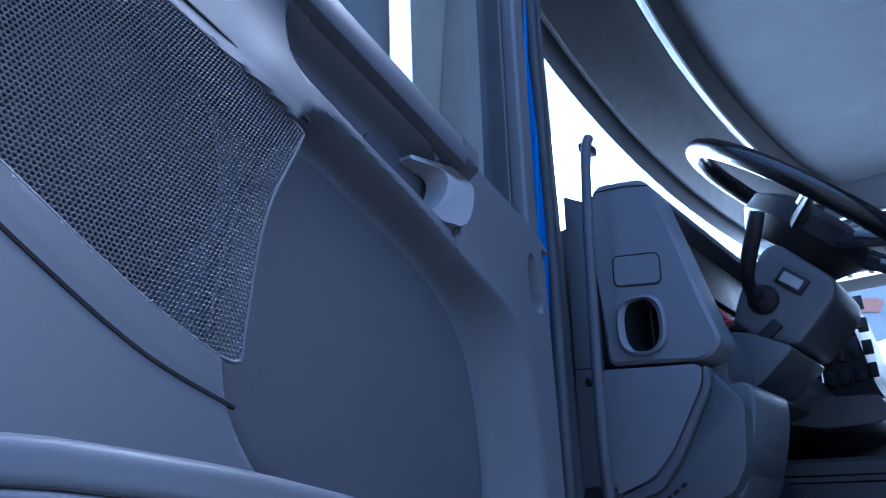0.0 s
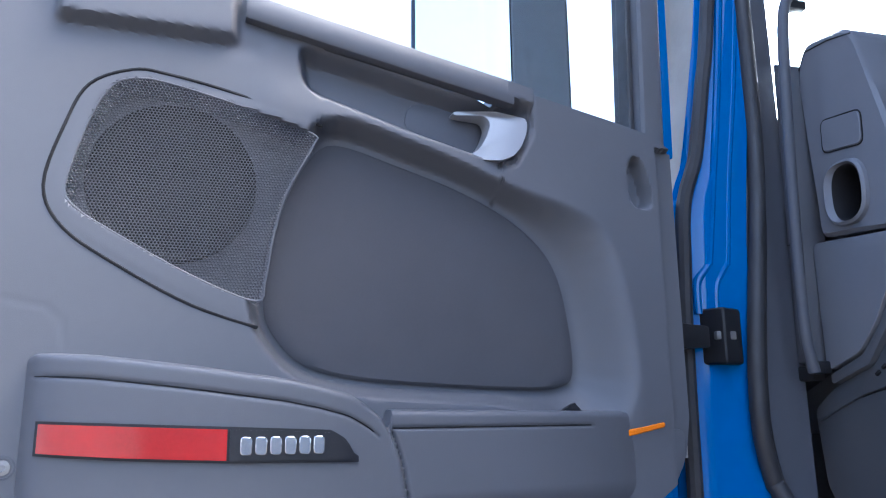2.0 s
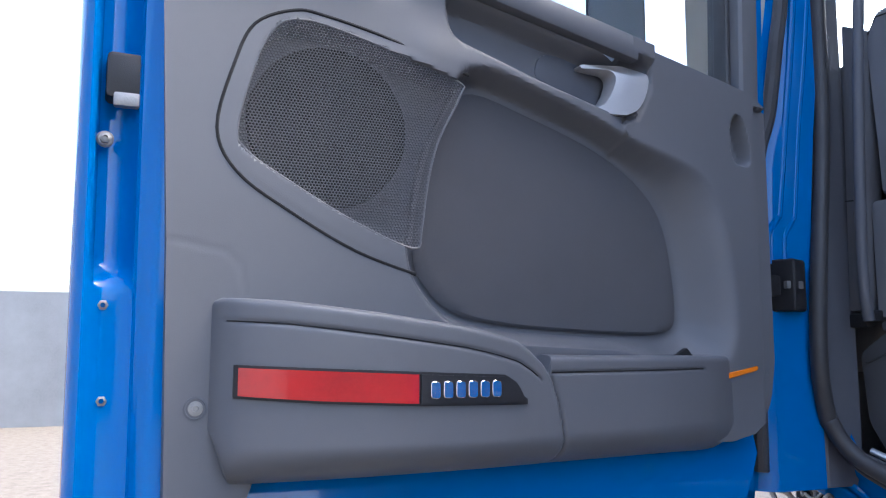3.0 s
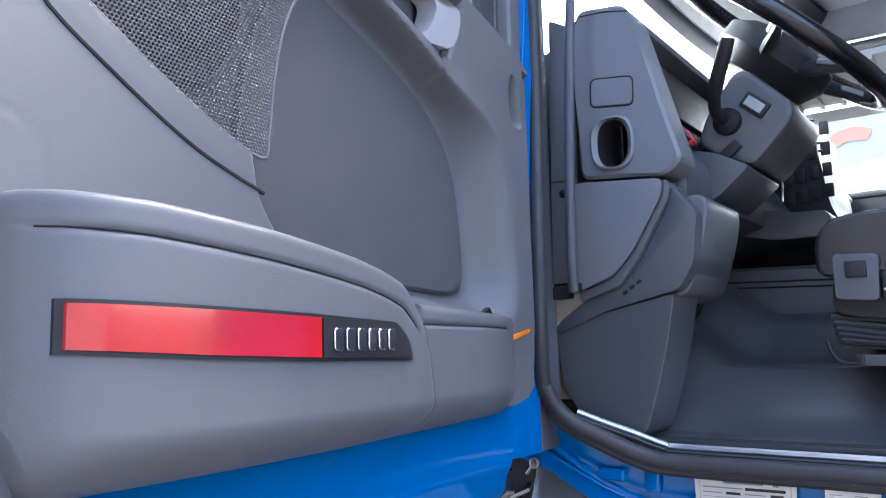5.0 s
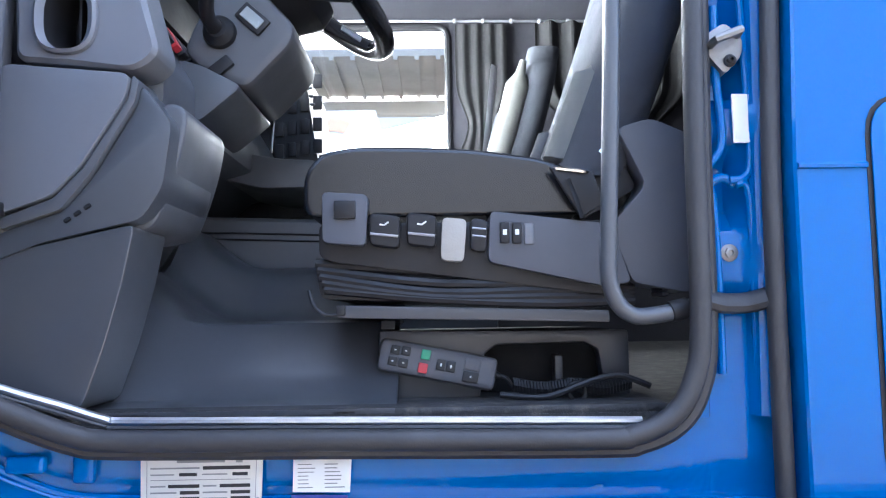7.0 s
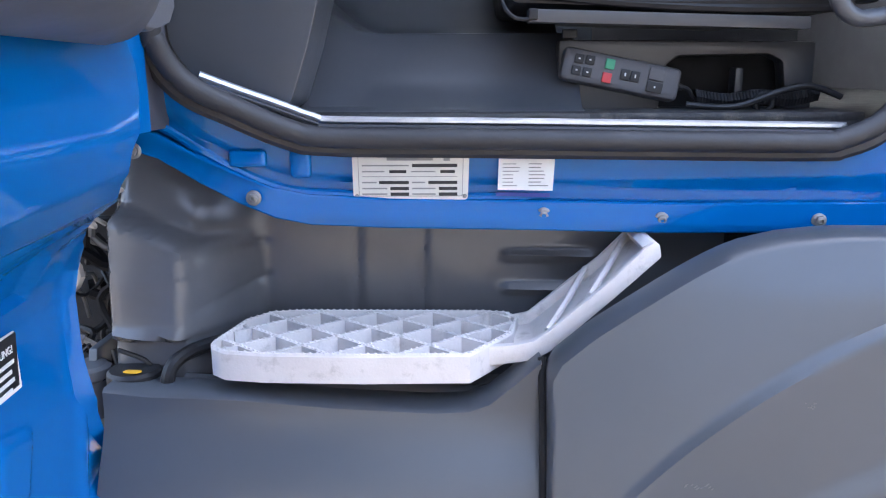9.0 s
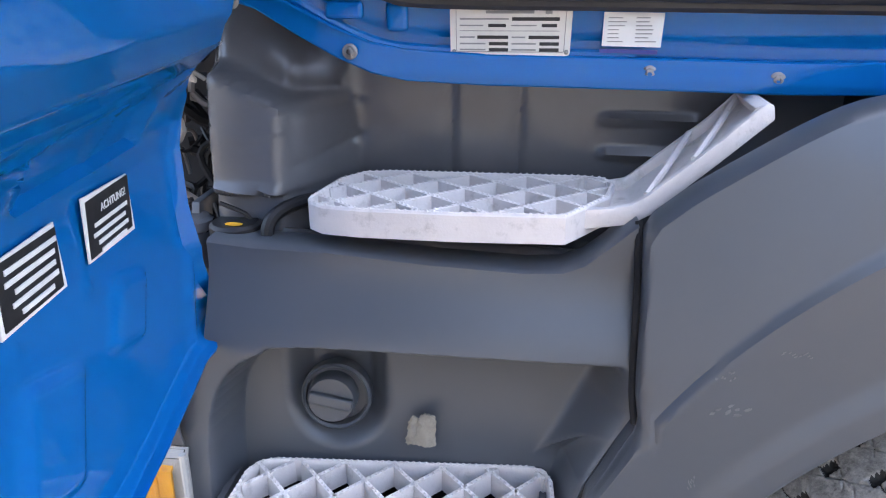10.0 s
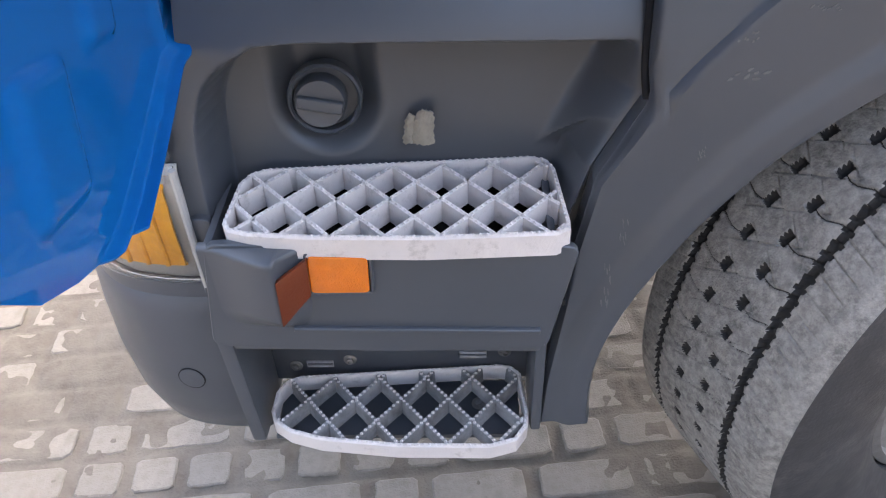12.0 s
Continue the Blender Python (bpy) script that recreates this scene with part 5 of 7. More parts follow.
for x0, x1 in ((0.668, 0.709), (0.717, 0.757)):
    part("lever", prism(cut_corners([(x0, 1.712), (x1, 1.707), (x1 - 0.002, 1.664), (x0, 1.669)], 0.006, 2), XZ, 0.060, 0.10, 0.006, 3), BLACK, driver)
    part("lever_mark", tube([(x0 + 0.002, 0.0588, 1.684), (x1 - 0.003, 0.0588, 1.680)], 0.0018, 6), SILVER, driver)
    part("lever_sign", tube([(x0 + 0.014, 0.0588, 1.696), (x0 + 0.020, 0.0588, 1.695), (x0 + 0.026, 0.0588, 1.699)], 0.0012, 5), PAPER, driver)
part("pale_lever", prism(cut_corners([(0.764, 1.704), (0.796, 1.701), (0.791, 1.645), (0.761, 1.648)], 0.007, 3), XZ, 0.056, 0.095, 0.006, 3), BEIGE, driver, "pale silver seat lever")
part("small_lever", prism(cut_corners([(0.802, 1.704), (0.824, 1.700), (0.821, 1.658), (0.80, 1.661)], 0.005, 2), XZ, 0.062, 0.095, 0.005, 2), BLACK, driver)
for c in (1.690, 1.680):
    part("lever_mark", tube([(0.803, 0.061, c), (0.821, 0.061, c - 0.002)], 0.0014, 5), SILVER, driver)
part("switch_panel", prism(cut_corners([(0.827, 1.712), (0.985, 1.693), (1.01, 1.615), (0.97, 1.612), (0.823, 1.645)], 0.008, 3), XZ, 0.060, 0.12, 0.008, 3), TRIM_DARK, driver, "grey seat side panel")
for k in range(2):
    part("heat_switch", box(0.845 + 0.016 * k, 0.058, 1.683 - 0.001 * k, 0.0125, 0.008, 0.028, 0.003), BLACK, driver)
    part("switch_sign", box(0.845 + 0.016 * k, 0.0535, 1.683, 0.005, 0.001, 0.007), PAPER, driver)
part("switch_blank", box(0.877, 0.059, 1.681, 0.0125, 0.004, 0.028, 0.003), DASH, driver)
tower = cut_corners([(1.012, 1.615), (0.985, 1.69), (1.035, 1.745), (0.998, 1.822), (1.045, 1.835), (1.10, 1.81), (1.12, 1.70), (1.09, 1.60)], 0.012, 3)
part("belt_tower", prism(tower, XZ, 0.065, 0.13, 0.012, 3), TRIM_DARK, driver, "grey seat belt tower")
part("tower_inner", prism(cut_corners([(0.95, 1.70), (1.03, 1.745), (0.99, 1.82), (0.95, 1.80)], 0.012, 3), XZ, 0.09, 0.14, 0.008, 2), BLACK, driver)
bel = thing("seat_belt_buckle", (0.93, 0.07, 1.70), "black seat belt buckle flap with a metal tongue", "seat belt")
part("flap", prism([(0.905, 1.768), (0.962, 1.762), (0.975, 1.72), (0.945, 1.70), (0.925, 1.735)], XZ, 0.052, 0.062, 0.003), BLACK, bel)
part("tongue", tube([(0.912, 0.050, 1.7655), (0.955, 0.050, 1.760)], 0.003, 6), CHROME, bel)
part("strap", tube(curve_through([(0.930, 0.052, 1.752), (0.94, 0.052, 1.725), (0.947, 0.052, 1.70)], 4), 0.006, 6, flat=0.25), BLACK, bel)
part("pin", tube([(0.972, 0.052, 1.785), (0.980, 0.052, 1.795)], 0.0035, 6), CHROME, bel)
base = part("bellows", prism(cut_corners([(0.592, 1.65), (1.02, 1.63), (1.02, 1.585), (0.60, 1.60)], 0.01, 3), XZ, 0.095, 0.56, 0.01, 2), BLACK, driver, "black rubber seat bellows")
for k in range(5):
    s = k / 4
    fold = [(0.594 + 0.012 * s, 0.092, 1.648 - 0.035 * s), (0.75, 0.086, 1.636 - 0.036 * s - 0.010 * math.sin(s * 3)), (0.90, 0.086, 1.625 - 0.034 * s), (1.02, 0.092, 1.618 - 0.026 * s)]
    part("bellows_fold", tube(curve_through(fold, 5), 0.0065, 8), BLACK, driver)
part("seat_rail", prism([(0.622, 1.592), (0.985, 1.580), (0.985, 1.564), (0.622, 1.575)], XZ, 0.085, 0.115, 0.002), PED, driver, "dark steel seat rail")
part("rail_end", box(0.628, 0.084, 1.585, 0.012, 0.01, 0.014, 0.002), BLACK, driver)
part("release_bar", tube(curve_through([(0.585, 0.09, 1.612), (0.592, 0.085, 1.592), (0.606, 0.085, 1.580), (0.624, 0.085, 1.579)], 5), 0.0028, 8), BLACK, driver)
ped = thing("seat_pedestal", (0.85, 0.3, 1.455), "dark moulded seat pedestal with an open recess", "seat base")
frame_poly = [(0.672, 1.556), (1.03, 1.552), (1.03, 1.455), (0.995, 1.455), (0.985, 1.525), (0.965, 1.535), (0.84, 1.533), (0.822, 1.52), (0.815, 1.455), (0.672, 1.455)]
part("pedestal_front", prism(frame_poly, XZ, 0.165, 0.20, 0.006, 2), PED, ped)
# Near-black filling puts the shade of the open recess into its colour.
part("pedestal_box", box(0.86, 0.40, 1.50, 0.36, 0.36, 0.10, 0.01), MATT_BLACK, ped)
part("pedestal_rib", box(0.93, 0.19, 1.487, 0.012, 0.03, 0.06, 0.004), PED, ped)
part("cable_clip", box(0.686, 0.16, 1.564, 0.020, 0.012, 0.012, 0.002), BLACK, ped)

# remote control with its curly cable
ry = radians(11.5)
m_r = Matrix.Translation((0.755, 0.150, 1.508)) @ Matrix.Rotation(ry, 4, "Y") @ Matrix.Rotation(radians(-8), 4, "X")
remote = thing("remote_control", (0.755, 0.15, 1.47), "grey wired remote control with green and red keys", "remote control")
case = box(0, 0, 0, 0.166, 0.026, 0.046, 0.010, 4)
case.transform(m_r)
case_ob = part("case", case, REMOTE, remote)


def key(x, z, sx, sz, m, name="key", y=-0.0135):
    b = box(x, y, z, sx, 0.005, sz, 0.0015, 2)
    b.transform(m_r)
    part(name, b, m, remote)


for x, z in ((-0.061, 0.008), (-0.046, 0.009), (-0.062, -0.008), (-0.047, -0.008)):
    key(x, z, 0.0125, 0.0125, BLACK)
    key(x, z, 0.0046, 0.0030, PAPER, "key_sign", -0.0138)
key(-0.018, 0.009, 0.013, 0.014, GREEN, "green_key")
key(-0.019, -0.010, 0.013, 0.014, RED_KEY, "red_key")
key(0.005, -0.001, 0.0125, 0.015, BLACK)
key(0.019, -0.001, 0.0125, 0.015, BLACK)
for x in (0.005, 0.019):
    key(x, -0.001, 0.0034, 0.0060, PAPER, "key_sign", -0.0138)
key(0.048, -0.010, 0.0034, 0.0040, PAPER, "key_sign", -0.0138)
key(0.048, 0.008, 0.022, 0.017, REMOTE, "blank_key")
key(0.048, -0.010, 0.022, 0.015, BLACK)
coil = []
path = curve_through([(0.862, 0.150, 1.478), (0.90, 0.140, 1.4725), (0.94, 0.13, 1.478), (0.98, 0.12, 1.475), (1.02, 0.13, 1.482)], 60)
for k, q in enumerate(path):
    a = k * 2 * math.pi / 6
    coil.append(q + Vector((0.0, 0.009 * math.cos(a), 0.009 * math.sin(a))))
part("cable_lead", tube(curve_through([(0.836, 0.150, 1.492), (0.850, 0.150, 1.488), (0.858, 0.152, 1.478), (0.862, 0.150, 1.472)], 6), 0.0032, 8), BLACK, remote, "black cable")
part("curly_cable", tube(coil, 0.0027, 6), BLACK, remote, "black curly cable")
part("cable_boot", tube([(0.832, 0.150, 1.493), (0.843, 0.150, 1.490)], [0.007, 0.004], 10), BLACK, remote)
loop = [(0.945 + 0.012 * math.cos(a), 0.118, 1.470 + 0.012 * math.sin(a)) for a in steps(0, 2 * math.pi, 16)[:-1]]
part("cable_loop", tube(loop, 0.0035, 8, True), BLACK, remote)
solid("cable_loom", tube(curve_through([(0.84, 0.115, 1.468), (0.90, 0.10, 1.466), (0.96, 0.10, 1.486), (1.0, 0.10, 1.492), (1.04, 0.10, 1.478)], 6), 0.0045, 8), BLACK, "black cable loom on the cab floor", "cable")

rear_grab = thing("rear_grab_handle", (0.98, -0.01, 1.56), "long dark grey tubular grab handle beside the seat", "grab handle")
part("grip", tube(curve_through([(0.990, -0.005, 2.55), (0.984, -0.012, 2.2), (0.977, -0.015, 1.95), (0.966, -0.015, 1.70), (0.963, -0.015, 1.625), (0.972, -0.014, 1.590), (0.990, -0.010, 1.574), (1.012, -0.004, 1.572), (1.045, 0.0, 1.577), (1.082, 0.004, 1.586)], 6), 0.0105, 12), DASH_DARK, rear_grab)
part("lower_mount", tube([(1.040, 0.0, 1.576), (1.062, 0.002, 1.581)], 0.0135, 14), BLACK, rear_grab, "black rubber end sleeve")
part("upper_mount", tube([(0.9895, -0.005, 2.53), (0.990, -0.005, 2.56)], 0.0135, 14), BLACK, rear_grab)
solid("air_hose", merged(*[tube([(1.055 + 0.006 * math.cos(a), 0.09 + 0.02 * math.sin(a) + 0.008 * k * 0, 1.60 + 0.007 * k) for a in steps(0, 2 * math.pi, 14)[:-1]], 0.004, 6, True) for k in range(8)]), BLACK, "black corrugated air hose behind the seat", "hose")

passenger = seat("passenger_seat", 1.62, 2.12, -0.045, "passenger seat with dark cloth and pale grey bolsters", SEAT_CLOTH, SEAT_LIGHT)
part("seat_box", box(0.77, 1.87, 1.59, 0.40, 0.42, 0.24, 0.02), DASH_DARK, passenger)


# ---- curtains ----
def curtain(name, x0, x1, y, z0, z1, folds, depth, label):
    rows_ = []
    for z in steps(z0, z1, 20):
        pinch = 1 - 0.45 * math.exp(-((z - (z0 + 0.42 * (z1 - z0))) / 0.10) ** 2)
        c = (x0 + x1) / 2
        rows_.append([Vector((c + (x0 + (x1 - x0) * s - c) * pinch, y + depth * math.sin(s * folds * 2 * math.pi + 0.6 * math.sin(3 * z)) * (0.6 + 0.4 * pinch), z)) for s in steps(0, 1, folds * 10)])
    return solid(name, sheet(rows_, 0.002), CURTAIN, label, "curtain", "", "cab curtains")


curtain("curtain", 0.86, 1.08, 2.26, 2.05, 2.80, 4, 0.007, "gathered grey curtain tied back beside the far window")
curtain("curtain", 1.20, 1.85, 2.24, 2.0, 2.80, 7, 0.02, "dark grey sleeper curtain hanging from a rail")
curtain_rail = thing("curtain_rail", (1.2, 2.25, 2.80), "thin metal curtain rail with grey gliders", "rail")
part("rail", tube([(0.30, 2.27, 2.825), (1.9, 2.25, 2.80)], 0.006, 8), ALU, curtain_rail)
for k in range(8):
    part("glider", box(0.86 + 0.12 * k, 2.25, 2.812 - 0.0015 * k, 0.012, 0.014, 0.018, 0.003), SILVER, curtain_rail)
belt_far = solid("seat_belt", tube([(1.02, 2.20, 2.60), (0.99, 2.16, 2.35), (0.95, 2.13, 2.05)], 0.020, 6, flat=0.12), SILVER, "pale grey seat belt webbing beside the curtain", "seat belt")


# ---- type plate and label on the sill ----
plate = thing("type_plate", (0.472, -0.003, 1.36), "riveted pale aluminium type plate with printed fields", "plate")
part("plate_sheet", prism(cut_corners([(0.400, 1.420), (0.545, 1.420), (0.543, 1.358), (0.401, 1.358)], 0.004, 2), XZ, -0.0045, -0.0015), PLATE, plate)
for a, b in ((0.4045, 1.4155), (0.5405, 1.4155), (0.405, 1.3625), (0.539, 1.3625)):
    part("rivet", lathe([(0.0028, 0), (0.0024, 0.0015), (0.0012, 0.002)], Matrix.Translation((a, -0.0045, b)) @ Matrix.Rotation(radians(90), 4, "X"), 10), STEEL, plate)


def bar(parent, m, x0, x1, z0, z1, y, name="print_bar"):
    part(name, box((x0 + x1) / 2, y, (z0 + z1) / 2, x1 - x0, 0.0006, z1 - z0), m, parent)


for x0, x1, z, h, m in ((0.443, 0.500, 1.4085, 0.0060, INK_GREY), (0.513, 0.521, 1.4085, 0.0075, INK_GREY), (0.412, 0.470, 1.4005, 0.0030, INK_GREY), (0.474, 0.530, 1.4005, 0.0046, INK),
                        (0.412, 0.440, 1.3930, 0.0026, INK_GREY), (0.446, 0.467, 1.3930, 0.0042, INK), (0.473, 0.503, 1.3930, 0.0026, INK_GREY), (0.509, 0.527, 1.3930, 0.0042, INK),
                        (0.412, 0.530, 1.3868, 0.0012, INK_GREY), (0.412, 0.430, 1.3795, 0.0030, INK_GREY), (0.433, 0.470, 1.3795, 0.0044, INK), (0.474, 0.490, 1.3795, 0.0030, INK_GREY), (0.494, 0.530, 1.3795, 0.0044, INK),
                        (0.412, 0.443, 1.3720, 0.0030, INK_GREY), (0.447, 0.470, 1.3720, 0.0044, INK), (0.474, 0.503, 1.3720, 0.0030, INK_GREY), (0.507, 0.530, 1.3720, 0.0044, INK),
                        (0.412, 0.443, 1.3650, 0.0030, INK_GREY), (0.447, 0.470, 1.3650, 0.0044, INK), (0.474, 0.503, 1.3650, 0.0030, INK_GREY), (0.507, 0.530, 1.3650, 0.0044, INK)):
    h = h * (0.6 if m is INK_GREY else 0.9)
    bar(plate, m, x0, x1, z - h / 2, z + h / 2, -0.0048)
part("plate_border", tube([(a, -0.0046, b) for a, b in cut_corners([(0.4075, 1.4135), (0.5375, 1.4135), (0.536, 1.3625), (0.408, 1.3625)], 0.002, 2)], 0.0004, 4, True), INK_GREY, plate)
label = thing("paper_label", (0.615, -0.003, 1.37), "white paper label with fine grey print", "label")
part("label_sheet", prism([(0.581, 1.4085), (0.650, 1.4075), (0.648, 1.3685), (0.580, 1.3700)], XZ, -0.0030, -0.0014), PAPER, label)
rl = random.Random(7)
for k in range(7):
    z = 1.402 - k * 0.0045
    bar(label, INK_GREY, 0.586, 0.586 + rl.uniform(0.012, 0.026), z - 0.0005, z + 0.0005, -0.0033)
    bar(label, INK_GREY, 0.618, 0.618 + rl.uniform(0.014, 0.026), z - 0.0006, z + 0.0006, -0.0033)
# The label's shadow is drawn as a strip of darker blue.
part("label_shadow_strip", prism([(0.578, 1.3665), (0.645, 1.3650), (0.645, 1.3605), (0.578, 1.3620)], XZ, -0.0022, -0.0012), material("blue_shadow_strip", (0.004, 0.03, 0.22), 0.4), label, "shadow below the label, painted as a dark blue strip")

# ---- liner behind the upper step ----
liner = thing("wheel_well_liner", (0.4, 0.1, 1.08), "dirty grey plastic liner behind the upper step", "liner")
rows = []
for share in steps(0, 1, 64):
    z = 1.08 + 0.27 * share
    row = []
    for x in steps(0.066 + 0.045 * float(ease((z - 1.27) / 0.09)) + 0.014 * float(ease((1.17 - z) / 0.03)) - 0.010 * math.exp(-((z - 1.245) / 0.02) ** 2), 0.90, 130):
        z = 1.08 + share * (lerp_table(lower, x) + 0.022 - 1.08)
        d = 0.105
        top_z = 1.325 - 0.45 * min(0.09, max(0.0, x - 0.10))
        fall = 1 - 0.42 * float(ease((z - top_z) / 0.020)) - 0.58 * float(ease((z - top_z - 0.015) / (0.005 + max(0.02, lerp_table(lower, x) - top_z))))
        b = float(ease((0.262 - x) / 0.080) * ease((x - 0.060) / 0.036)) * max(0.0, fall)
        d -= 0.118 * b
        d -= 0.016 * float(ease((0.190 - x) / 0.012)) * b - 0.10 * max(0.0, z - 1.15) * b
        d += 0.012 * float(ease((1.186 - z) / 0.007)) * b - 0.006 * math.exp(-((z - 1.187) / 0.006) ** 2) * b * float(ease((0.19 - x) / 0.02))
        for rx in (0.389, 0.483):
            d += 0.005 * math.exp(-((x - rx) / 0.0065) ** 2)
        for rz in (1.262, 1.214):
            d -= 0.010 * math.exp(-((z - rz) / 0.006) ** 2) * float(ease((x - 0.585) / 0.02) * ease((0.73 - x) / 0.02))
        d += 0.006 * math.exp(-((z - 1.222 - 0.30 * (x - 0.22)) / 0.004) ** 2) * float(ease((x - 0.18) / 0.02) * ease((0.27 - x) / 0.02))
        d += 0.002 * math.exp(-((z - 1.243 - 0.06 * (x - 0.13)) / 0.003) ** 2) * float(ease((x - 0.10) / 0.02) * ease((0.19 - x) / 0.02))
        d += 0.006 * math.exp(-((z - 1.284) / 0.004) ** 2) * float(ease((x - 0.18) / 0.02) * ease((0.27 - x) / 0.02))
        d += 0.002 * noise.noise((x * 14, z * 18, 1.0))
        row.append(Vector((x + 0.012 * math.sin(z * 40) * float(ease((0.03 - x) / 0.03)), d, z)))
    rows.append(row)
part("liner_sheet", sheet(rows, 0.004), LINER, liner, "", 50)
part("liner_shelf", prism([(0.02, 0.01), (0.9, 0.02), (0.9, 0.2), (0.02, 0.2)], XY, 1.055, 1.085, 0.004), LINER, liner)
part("filler_neck", lathe([(0.034, 0.0), (0.034, 0.018), (0.030, 0.022), (0.0, 0.023)], Matrix.Translation((0.118, -0.035, 1.125)), 28), BLACK, liner, "black reservoir cap")
part("cap_mark", prism(soft_poly([(0.112, -0.055), (0.130, -0.058), (0.134, -0.050), (0.116, -0.047)], 3), XY, 1.1482, 1.1492), YELLOW, liner, "yellow mark")
part("filler_pipe", lathe([(0.026, -0.05), (0.026, 0.0), (0.030, 0.004), (0.030, 0.016), (0.024, 0.02)], Matrix.Translation((0.048, -0.015, 1.125)), 24), LINER, liner)
part("hose_bend", tube(curve_through([(0.168, -0.05, 1.085), (0.166, -0.055, 1.12), (0.172, -0.045, 1.155), (0.20, 0.0, 1.165), (0.26, 0.06, 1.16)], 6), 0.009, 10), BLACK, liner)
part("cross_tube", tube([(0.18, -0.028, 1.115), (0.62, -0.024, 1.095)], 0.022, 14), LINER, liner)
loom = thing("engine_bay_loom", (-0.02, 0.1, 1.1), "tangle of black hoses, cables and pale clips in the engine bay", "cable", kind="stuff")
rl = random.Random(11)
for k in range(70):
    c = Vector((rl.uniform(-0.08, 0.10), rl.uniform(-0.03, 0.14), rl.uniform(1.08, 1.42)))
    q = [c]
    for j in range(3):
        q.append(q[-1] + Vector((rl.uniform(-0.05, 0.05), rl.uniform(-0.03, 0.03), rl.uniform(-0.06, 0.06))))
    part("hose", tube(curve_through(q, 4), rl.choice((0.003, 0.005, 0.008)), 6), rl.choice((BLACK, BLACK, MATT_BLACK, STEEL, BEIGE)), loom)
# Near-black backing holds the bay's depth dark through its colour.
solid("engine_bay_back", box(0.0, 0.33, 1.2, 0.6, 0.04, 0.6), MATT_BLACK, "dark back of the engine bay", "wall", "structure")


# ---- steps ----
def clipped(poly, p, q):
    """The stretches of the line through p and q that lie in the polygon."""
    d = q - p
    hits = []
    for i in range(len(poly)):
        s, e = Vector(poly[i - 1]), Vector(poly[i])
        k = e - s
        den = d.x * k.y - d.y * k.x
        if abs(den) > 1e-9:
            r = s - p
            t_ = (r.x * k.y - r.y * k.x) / den
            w_ = (r.x * d.y - r.y * d.x) / den
            if 0 <= w_ < 1:
                hits.append(t_)
    hits.sort()
    return [(p + d * a, p + d * b) for a, b in zip(hits[::2], hits[1::2]) if b - a > 1e-3]


def bar_between(a, b, z0, z1, half):
    d = (b - a).normalized()
    n = Vector((-d.y, d.x)) * half
    bm = bmesh.new()
    rings = [[bm.verts.new((q.x, q.y, z)) for q in (a - n * k, b - n * k, b + n * k, a + n * k)] for z, k in ((z0, 1.7), (z1, 1.0))]
    bm.faces.new(rings[0])
    bm.faces.new(rings[1][::-1])
    for i in range(4):
        bm.faces.new((rings[0][i - 1], rings[0][i], rings[1][i], rings[1][i - 1]))
    return bm


def tooth(x, y, z, s):
    bm = bmesh.new()
    top = bm.verts.new((x, y, z + s * 0.8))
    ring = [bm.verts.new((x + s * math.cos(a), y + s * math.sin(a), z)) for a in (0.8, 2.4, 3.9, 5.5)]
    for i in range(4):
        bm.faces.new((ring[i - 1], ring[i], top))
    return bm


